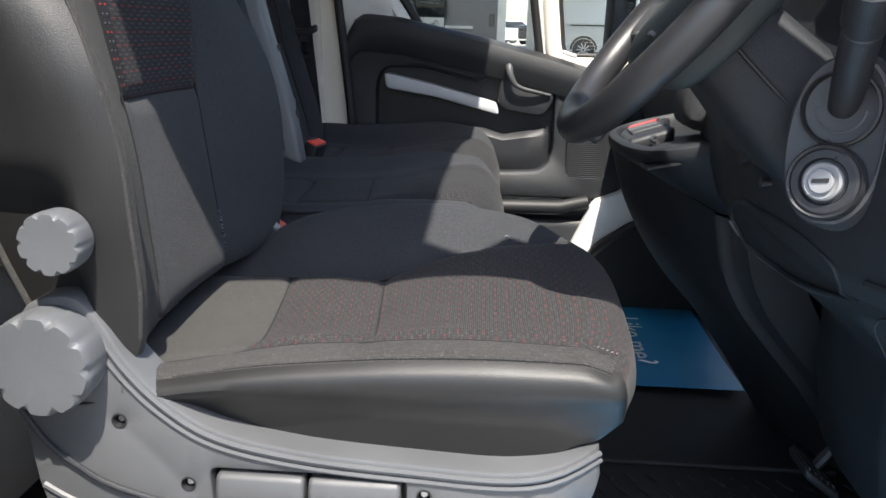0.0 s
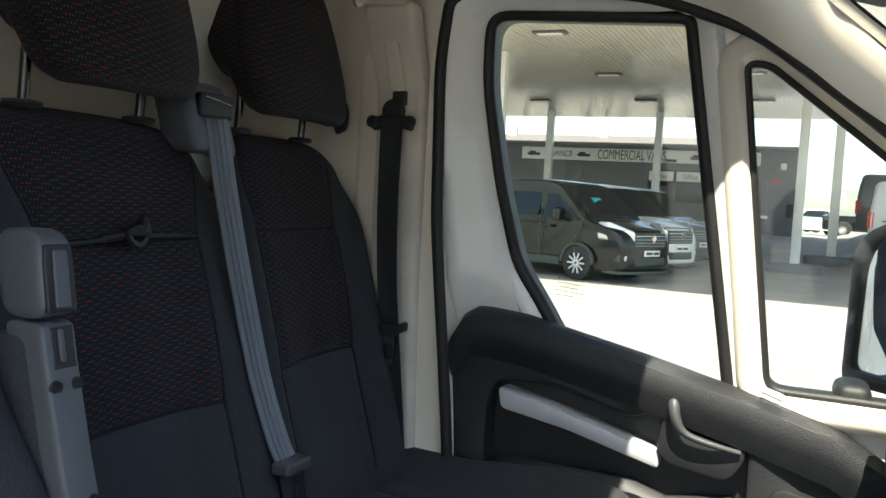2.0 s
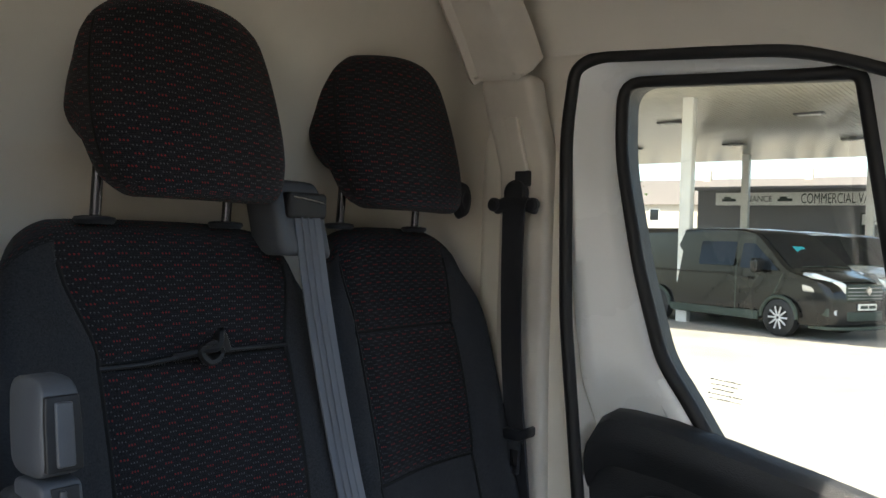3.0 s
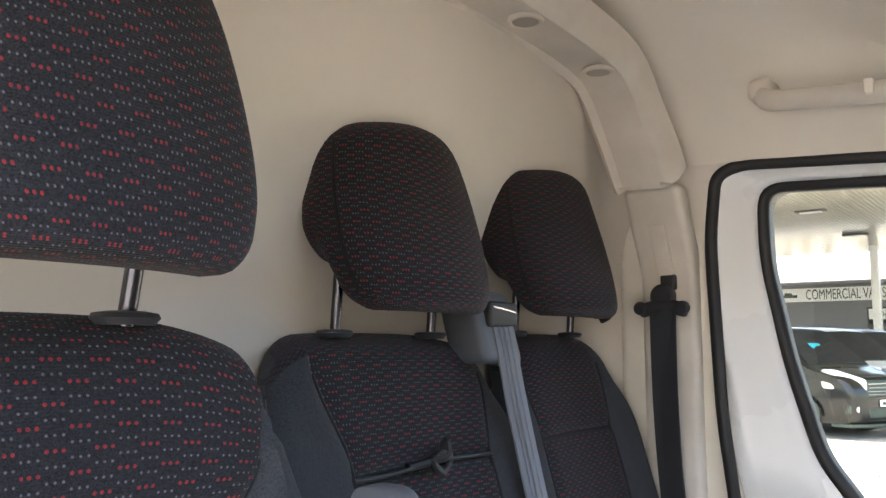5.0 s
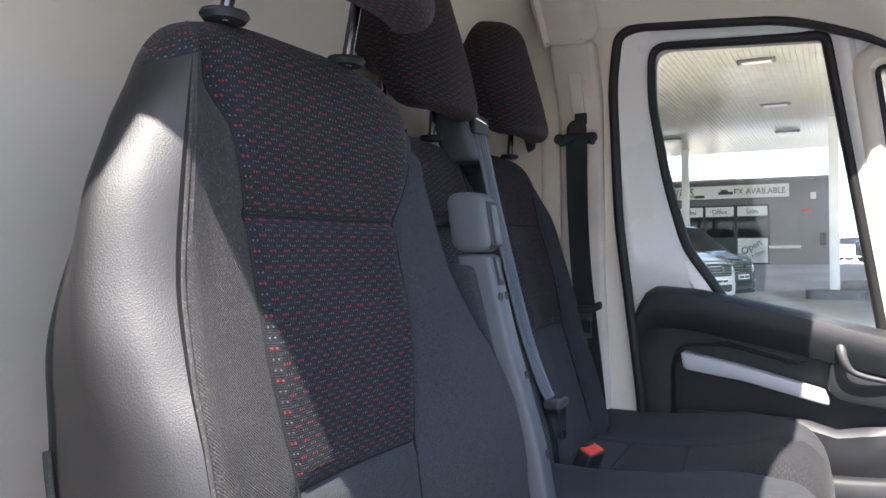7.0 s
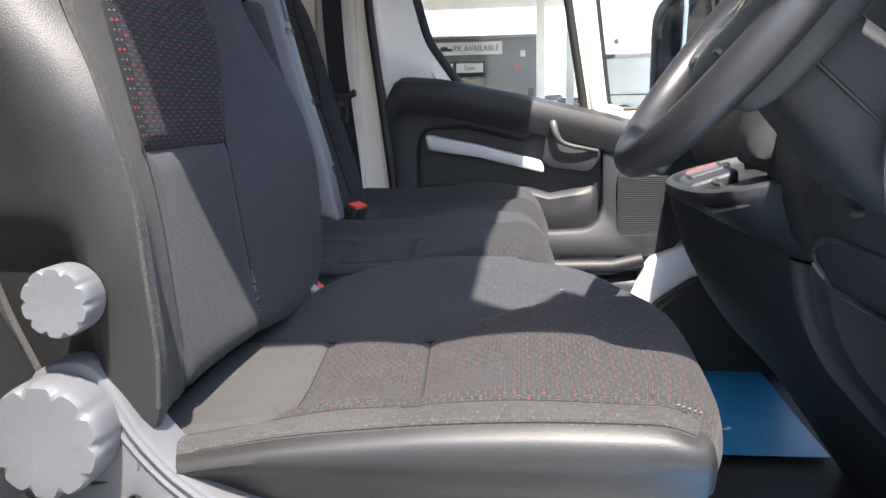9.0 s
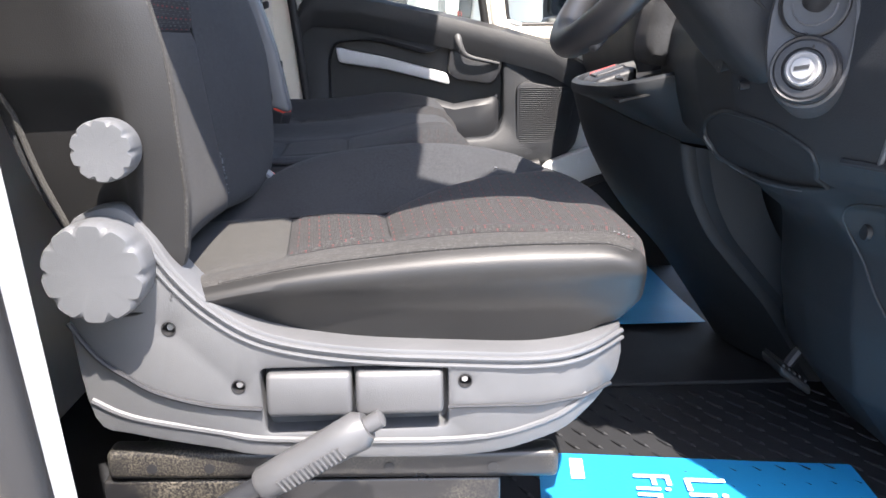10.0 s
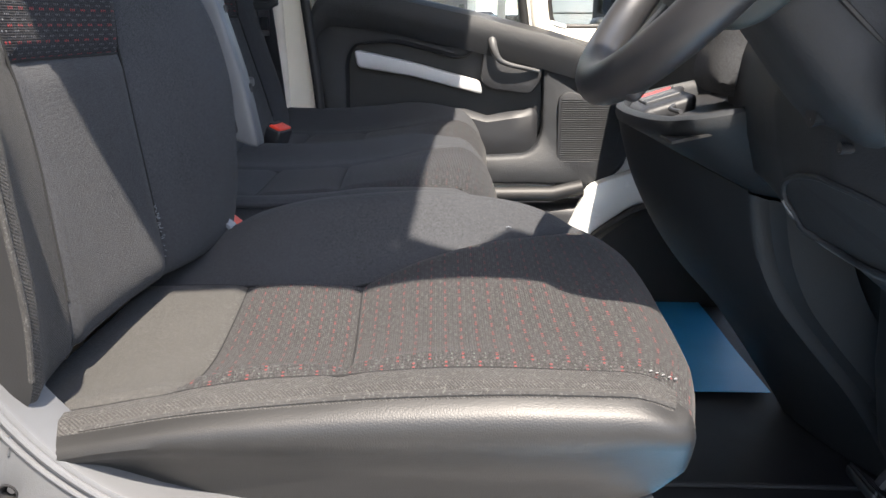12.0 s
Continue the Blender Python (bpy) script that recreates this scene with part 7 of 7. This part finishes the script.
VAN = [(0.0, 0.30), (0.0, 1.90), (0.12, 1.97), (3.0, 1.97), (3.45, 1.90), (4.25, 1.22), (4.85, 1.05), (4.98, 0.85), (5.0, 0.30), (4.9, 0.22), (0.1, 0.25)]
VGLASS = [[(3.15, 1.22), (3.15, 1.70), (3.42, 1.70), (4.05, 1.20)], [(2.1, 1.25), (2.1, 1.72), (3.0, 1.72), (3.0, 1.25)], [(0.4, 1.25), (0.4, 1.72), (1.9, 1.72), (1.9, 1.25)]]
HEADLAMP = Mat("headlamp_glass", (0.62, 0.64, 0.66), 0.08, 0.6).m
BLACKP = paint("black_car_paint", (0.012, 0.0125, 0.013), 0.14, 0.2)
for _n in BLACKP.node_tree.nodes:
    if _n.bl_idname == "ShaderNodeBsdfPrincipled":
        _n.inputs["Coat Weight"].default_value = 0.3
        _n.inputs["Specular IOR Level"].default_value = 0.25
WHITEP = paint("white_car_paint", (0.75, 0.75, 0.74), 0.2, 0.05)
GREYP = paint("grey_car_paint", (0.12, 0.125, 0.13), 0.2, 0.1)


def park(x, y, turn, nose):
    """A pose that puts a vehicle's nose centre at (x, y), heading turn degrees from +x."""
    return pose(x, y, ground_z(y, x), 0, 0, turn) @ pose(-nose, 0, 0)


HEAD = -23
first = Vector((-2.85, 17.6))
step_v = Vector((math.sin(radians(23)), math.cos(radians(23)))) * 2.7 - Vector((math.cos(radians(23)), -math.sin(radians(23)))) * 0.9
for k, (mat_, label) in enumerate(((BLACKP, "glossy black panel van parked under the canopy"), (WHITEP, "white panel van parked beside the black one"), (GREYP, "grey panel van parked in the row"))):
    q = first + step_v * k
    vehicle("parked_van", label, "van", mat_, park(q.x, q.y, HEAD, 5.0) @ Matrix.Translation((4.05, 0, 0)) @ Matrix.Scale(1.09, 4) @ Matrix.Translation((-4.05, 0, 0)), VAN, 1.95, (0.95, 4.05), 0.34, VGLASS[:1] if k else VGLASS[:2], ((4.25, 1.22), (3.45, 1.88)), True)


def from_rear(x, y, turn, w=1.95):
    """A pose that puts a vehicle's rear corner, on the side towards the cab, at (x, y)."""
    return pose(x, y, ground_z(y, 4.0), 0, 0, turn) @ pose(0, w / 2, 0)


PANEL_VAN = [(0.0, 0.32), (0.0, 1.2), (0.10, 2.05), (0.22, 2.14), (2.9, 2.14), (3.4, 2.04), (4.15, 1.30), (4.75, 1.10), (4.88, 0.85), (4.9, 0.30), (4.8, 0.24), (0.1, 0.27)]
for x, y, mat_, label in ((1.86, 25.0, WHITEP, "white panel van parked beyond the canopy"), (1.72, 29.2, GREYP, "grey panel van parked behind the white one")):
    van = vehicle("parked_van", label, "van", mat_, from_rear(x, y, -6), PANEL_VAN, 1.95, (0.78, 3.9), 0.335, VGLASS[:1], ((4.15, 1.32), (3.4, 2.02)), True)
    part("side_rail", box((0.35, -0.985, 1.04), (2.5, -0.965, 1.075), 0.006, 0.5), INK, van, "dark sliding door rail")
    part("rear_bumper", box((-0.05, -0.93, 0.34), (0.25, 0.93, 0.58), 0.04, 0.2), INK, van)
    for s in (-1, 1):
        part("tail_light", box((-0.02, min(s * 0.86, s * 0.955), 0.85), (0.13, max(s * 0.86, s * 0.955), 1.30), 0.02, 0.1), RED, van, "red tail light")
    part("rear_window", box((-0.012, -0.75, 1.32), (0.06, 0.75, 1.85), 0.03, 0.1, lambda x, y, z: (x + 0.085 * (z - 1.2) / 0.85, y, z)), DARKGLASS, van)
PICK = [(0.0, 0.45), (0.0, 1.15), (1.9, 1.18), (2.0, 1.70), (3.2, 1.75), (3.9, 1.22), (5.0, 1.12), (5.15, 0.9), (5.15, 0.4), (5.0, 0.32), (0.1, 0.38)]
vehicle("pickup_truck", "black pickup truck parked beyond the canopy", "pickup", BLACKP, pose(1.0, 48.5, 0.0), PICK, 1.85, (1.0, 4.15), 0.39, [[(2.15, 1.2), (2.15, 1.62), (3.15, 1.65), (3.7, 1.22)]], ((3.85, 1.24), (3.2, 1.72)), True)
for k, (x, y, mat_) in enumerate(((2.6, 52, WHITEP), (4.6, 55, GREYP), (1.4, 60, WHITEP), (13.5, 50, BLACKP), (17.5, 54, WHITEP))):
    vehicle("parked_car", "car parked in the far row", "car", mat_, park(x, y, 20 + 140 * (k % 2), 4.3), [(0.0, 0.35), (0.05, 0.95), (0.9, 1.05), (1.4, 1.45), (2.7, 1.48), (3.4, 1.0), (4.2, 0.85), (4.3, 0.6), (4.25, 0.28), (0.1, 0.28)], 1.75, (0.8, 3.4), 0.31, [[(1.15, 1.05), (1.5, 1.38), (2.6, 1.40), (3.1, 1.02)]], ((3.3, 1.02), (2.75, 1.42)), False)

# price sticker in the first van's windscreen
tag = thing("price_card", "cyan price card behind the black van's windscreen", "card")
tag.matrix_world = park(first.x, first.y, HEAD, 5.0) @ Matrix.Translation((4.05, 0, 0)) @ Matrix.Scale(1.09, 4) @ Matrix.Translation((-4.05, 0, 0))
part("card", box((4.02, -0.30, 1.44), (4.04, 0.02, 1.66), 0.004, 1, lambda x, y, z: (x - 1.0 * (z - 1.44) * 1.15, y, z)), plastic("cyan_card", (0.02, 0.42, 0.50), 0.5), tag)

# ---- outside: distance ----
BRICKH = plastic("pale_house_render", (0.50, 0.45, 0.38), 0.85, 40, 0.004)
ROOFT = plastic("slate_roof", (0.16, 0.14, 0.13), 0.8, 40, 0.01)
HILL = plastic("far_hill", (0.20, 0.23, 0.17), 0.95, 2, 0.1)


def house(x, y, w, turn, label):
    ob = thing("house", label, "house", "far row of houses")
    ob.matrix_world = pose(x, y, 0.3, 0, 0, turn)
    part("wall", box((-w / 2, -4, -0.5), (w / 2, 4, 5.2), 0.05), BRICKH, ob)
    part("roof", loft([[(s * (w / 2 + 0.3), -4.4, 5.1), (s * (w / 2 + 0.3), 4.4, 5.1), (s * (w / 2 + 0.3), 0.1, 7.9), (s * (w / 2 + 0.3), -0.1, 7.9)] for s in (-1, 1)]), ROOFT, ob)
    part("chimney", box((w / 2 - 0.9, -0.4, 7.2), (w / 2 - 0.1, 0.4, 8.9), 0.04), BRICKH, ob)
    n = max(2, int(w / 2.6))
    for i in range(n):
        for z in (1.0, 3.4):
            u = -w / 2 + (i + 0.5) * w / n
            win = part("window", box((u - 0.55, -4.06, z), (u + 0.55, -3.95, z + 1.3), 0.03), SIGNW, ob)
            part("pane", box((u - 0.45, -4.09, z + 0.1), (u + 0.45, -4.05, z + 1.2), 0.01), DARKGLASS, win)
    return ob


for k in range(6):
    house(16.0 + 9.2 * k, 92.0 - 7.5 * k, 9.0, -38, "pale terraced house with slate roof behind the car park")
for k in range(3):
    house(-34 + 10 * k, 84, 9.5, 5, "pale house with slate roof behind the office")
rows = []
for j in range(9):
    row = []
    for i in range(61):
        x = 12 + 9 * i
        row.append((x, 240 + 25 * j, 0.2 + (9 + 7 * math.sin(x * 0.013) + 4 * math.sin(x * 0.037 + 1)) * math.sin(j / 8 * math.pi / 2)))
    rows.append(row)
structure("backdrop", sheet(rows), HILL, "hazy green hillside far behind the town", "hill")


def street_lamp(x, y, h):
    ob = thing("street_lamp", "dark heritage street lamp post with lantern", "street lamp", "street lamps")
    ob.location = (x, y, 0.2)
    part("post", tube([(0, 0, -0.5), (0, 0, 1.0), (0, 0, h)], [0.09, 0.06, 0.045], 10), INK, ob)
    part("arm", tube(smooth_line([(0, 0, h - 0.3), (-0.3, 0, h + 0.1), (-0.75, 0, h)], 5), 0.03, 8), INK, ob)
    part("lantern", lathe([(-0.55, 0.05), (-0.5, 0.20), (-0.12, 0.24), (0.0, 0.05)], 12, "z", (-0.75, 0, h)), INK, ob)
    return ob


for x, y, h in ((9.0, 52, 7.2), (13.5, 58, 6.8), (10.8, 70, 7.2), (8.2, 84, 7.0)):
    street_lamp(x, y, h)
camera_pole = thing("security_camera", "small black camera under the canopy's corner", "camera")
part("bracket", box((4.15, 22.4, CZ - 0.30), (4.25, 22.5, CZ), 0.01), INK, camera_pole)
part("housing", box((4.05, 22.2, CZ - 0.62), (4.40, 22.6, CZ - 0.28), 0.05), INK, camera_pole)

LEAF = plastic("autumn_leaf", (0.22, 0.13, 0.03), 0.8)
LEAFG = plastic("green_leaf", (0.07, 0.11, 0.035), 0.8)
BARK = plastic("bark", (0.10, 0.08, 0.06), 0.9, 40, 0.01)


def tree(x, y, h, leaf, label, seed):
    """A tapered trunk with limbs and a loose crown of small leaves."""
    rng = random.Random(seed)
    ob = thing("tree", label, "tree", "far trees")
    ob.location = (x, y, 0.2)
    bm = tube([(0, 0, -0.5), (0.05, 0, h * 0.3), (0.0, 0.05, h * 0.6)], [0.2, 0.14, 0.08], 8)
    tips = []
    for k in range(9):
        a = rng.uniform(0, 6.28)
        z0 = h * rng.uniform(0.3, 0.58)
        tip = Vector((math.cos(a) * h * rng.uniform(0.15, 0.3), math.sin(a) * h * rng.uniform(0.15, 0.3), h * rng.uniform(0.6, 0.95)))
        tube([(0, 0, z0), Vector((0, 0, z0)).lerp(tip, 0.5) + Vector((0, 0, 0.1)), tip], [0.07, 0.045, 0.02], 6, bm=bm)
        tips.append(tip)
    part("trunk", bm, BARK, ob)
    verts, faces = [], []
    for tip in tips:
        for k in range(170):
            c = tip + Vector((rng.gauss(0, h * 0.085), rng.gauss(0, h * 0.085), rng.gauss(0, h * 0.075)))
            d = Vector((rng.uniform(-1, 1), rng.uniform(-1, 1), rng.uniform(-1, 1))).normalized()
            e = d.orthogonal().normalized()
            sz = rng.uniform(0.06, 0.13)
            n = len(verts)
            verts += [c - d * sz, c + e * sz * 0.6, c + d * sz, c - e * sz * 0.6]
            faces.append((n, n + 1, n + 2, n + 3))
    me = bpy.data.meshes.new("crown")
    me.from_pydata(verts, [], faces)
    me.materials.append(leaf)
    crown = new("crown", me)
    crown.parent = ob
    tagged(crown, kind="stuff")
    return ob


for k, (x, y, h, leaf) in enumerate(((13.2, 34, 3.6, LEAF), (15.5, 37, 4.2, LEAF), (18.5, 42, 4.5, LEAFG), (-22.5, 46, 5.0, LEAFG))):
    tree(x, y, h, leaf, "small bare-limbed tree with autumn leaves" if leaf == LEAF else "small green leafy tree behind the car park", k)

# ---- behind the cab, seen in the door mirror ----
vehicle("parked_van", "black panel van parked behind the cab", "van", BLACKP, park(-7.5, 1.6, 4, 5.0), VAN, 1.95, (0.95, 4.05), 0.34, VGLASS[:2], ((4.25, 1.22), (3.45, 1.88)), True)
for k, (x, y, h, leaf) in enumerate(((-19.0, 2.6, 5.5, LEAF), (-22.5, -0.8, 6.0, LEAF), (-21.0, 6.5, 5.2, LEAFG))):
    tree(x, y, h, leaf, "small bare-limbed tree with autumn leaves" if leaf == LEAF else "small green leafy tree behind the car park", 20 + k)

# ---- the van's own body round the cab, reflected in the door mirror ----
own = thing("panel_van", "white panel van body that carries the cab", "van", kind="structure")
SIDE = [(-0.40, -0.28), (-0.44, 0.55), (-0.42, 1.30), (-0.30, 1.72), (-0.18, 1.80)]
for s_, flip in ((1, lambda y: y), (-1, mirror_y)):
    rows = [[(x, flip(MID_Y - (MID_Y - y) * 1.18), z) for y, z in SIDE] for x in (-0.64, -1.2, -2.0, -2.8, -3.35)]
    part("cargo_side", sheet(rows, 0.02), WHITE, own, "white painted cargo side")
    part("side_moulding", box((-3.3, min(flip(-0.60), flip(-0.575)), 0.02), (-0.75, max(flip(-0.60), flip(-0.575)), 0.13), 0.01, 0.5), BLACK, own)
    for x in (1.25, -2.45):
        tyre = part("wheel", lathe([(-0.10, 0.30), (-0.08, 0.335), (0.08, 0.335), (0.10, 0.30), (0.10, 0.2), (-0.10, 0.2)], 32, "y", (x, flip(-0.42), -0.315)), RUBBER, own, "black tyre")
        part("rim", lathe([(-0.09, 0.05), (-0.085, 0.2), (0.085, 0.2), (0.09, 0.05)], 24, "y", (x, flip(-0.42), -0.315)), SATIN, tyre)
part("cargo_roof", box((-3.35, -0.22, 1.79), (-0.66, 1.04, 1.83), 0.015, 0.4), WHITE, own)
part("cargo_rear", box((-3.37, -0.52, -0.28), (-3.33, 1.34, 1.79), 0.015, 0.4), WHITE, own)
part("underbody", box((-3.3, -0.40, -0.34), (1.55, 1.22, -0.10), 0.03, 0.5), BLACK, own)
part("bonnet", soft_box((1.06, -0.45, -0.20), (1.78, 1.27, 0.80), (0.10, 0.12, 0.10), 0.08, lambda x, y, z: (x, y, -0.20 + (z + 0.20) * (1 - 0.30 * step(1.2, 1.78, x))))["body"], WHITE, own, "short white bonnet and nose")

# ---- door mirror of the cab: turned to the driver ----
mirror = thing("door_mirror", "black plastic van door mirror outside the quarter window", "mirror")
M_O, M_I = Vector((0.500, 1.56, 0)), Vector((0.640, 1.43, 0))  # the outer and the inner edge of its glass
M_S = (M_I - M_O).normalized()
M_N = Vector((-M_S.y, M_S.x, 0))
M_N = M_N if M_N.x < 0 else -M_N


def on_mirror(x, y, z):
    """x across from the outer edge, y away from the glass, z up."""
    return M_O + M_S * (x + 0.03 * (1.0 - z) * 0) - M_N * (y - 0.12 * max(0, z - 0.9) ** 2) + Vector((0, 0, z))


part("arm", soft_box((0.465, 1.41, 0.655), (0.530, 1.52, 0.715), 0.022, 0.02)["body"], BLACK, mirror)
part("housing", soft_box((-0.018, 0.010, 0.680), (0.210, 0.09, 1.015), (0.06, 0.03, 0.07), 0.02, on_mirror)["body"], BLACK, mirror, "tall black mirror housing")
outer = round_corners([(-0.018, 0.690), (-0.012, 1.005), (0.205, 1.030), (0.205, 0.690)], [0.03, 0.09, 0.05, 0.03], 6)
inner = round_corners([(0.004, 0.722), (0.014, 0.985), (0.190, 1.008), (0.190, 0.716)], [0.02, 0.08, 0.04, 0.02], 6)
bm = plate(outer, [inner], "y", -0.012, 0.03, 0.006)
for v in bm.verts:
    v.co = on_mirror(*v.co)
part("frame", bm, BLACK, mirror, "black plastic mirror rim")
SILVERED = Mat("mirror_glass", (0.85, 0.86, 0.87), 0.02, 1.0).m
bm = plate(round_corners([(-0.002, 0.712), (0.004, 0.995), (0.196, 1.016), (0.196, 0.706)], 0.03, 4), [], "y", 0.000, 0.008)
for v in bm.verts:
    v.co = on_mirror(*v.co)
part("glass", bm, SILVERED, mirror, "mirror glass", smooth=False)
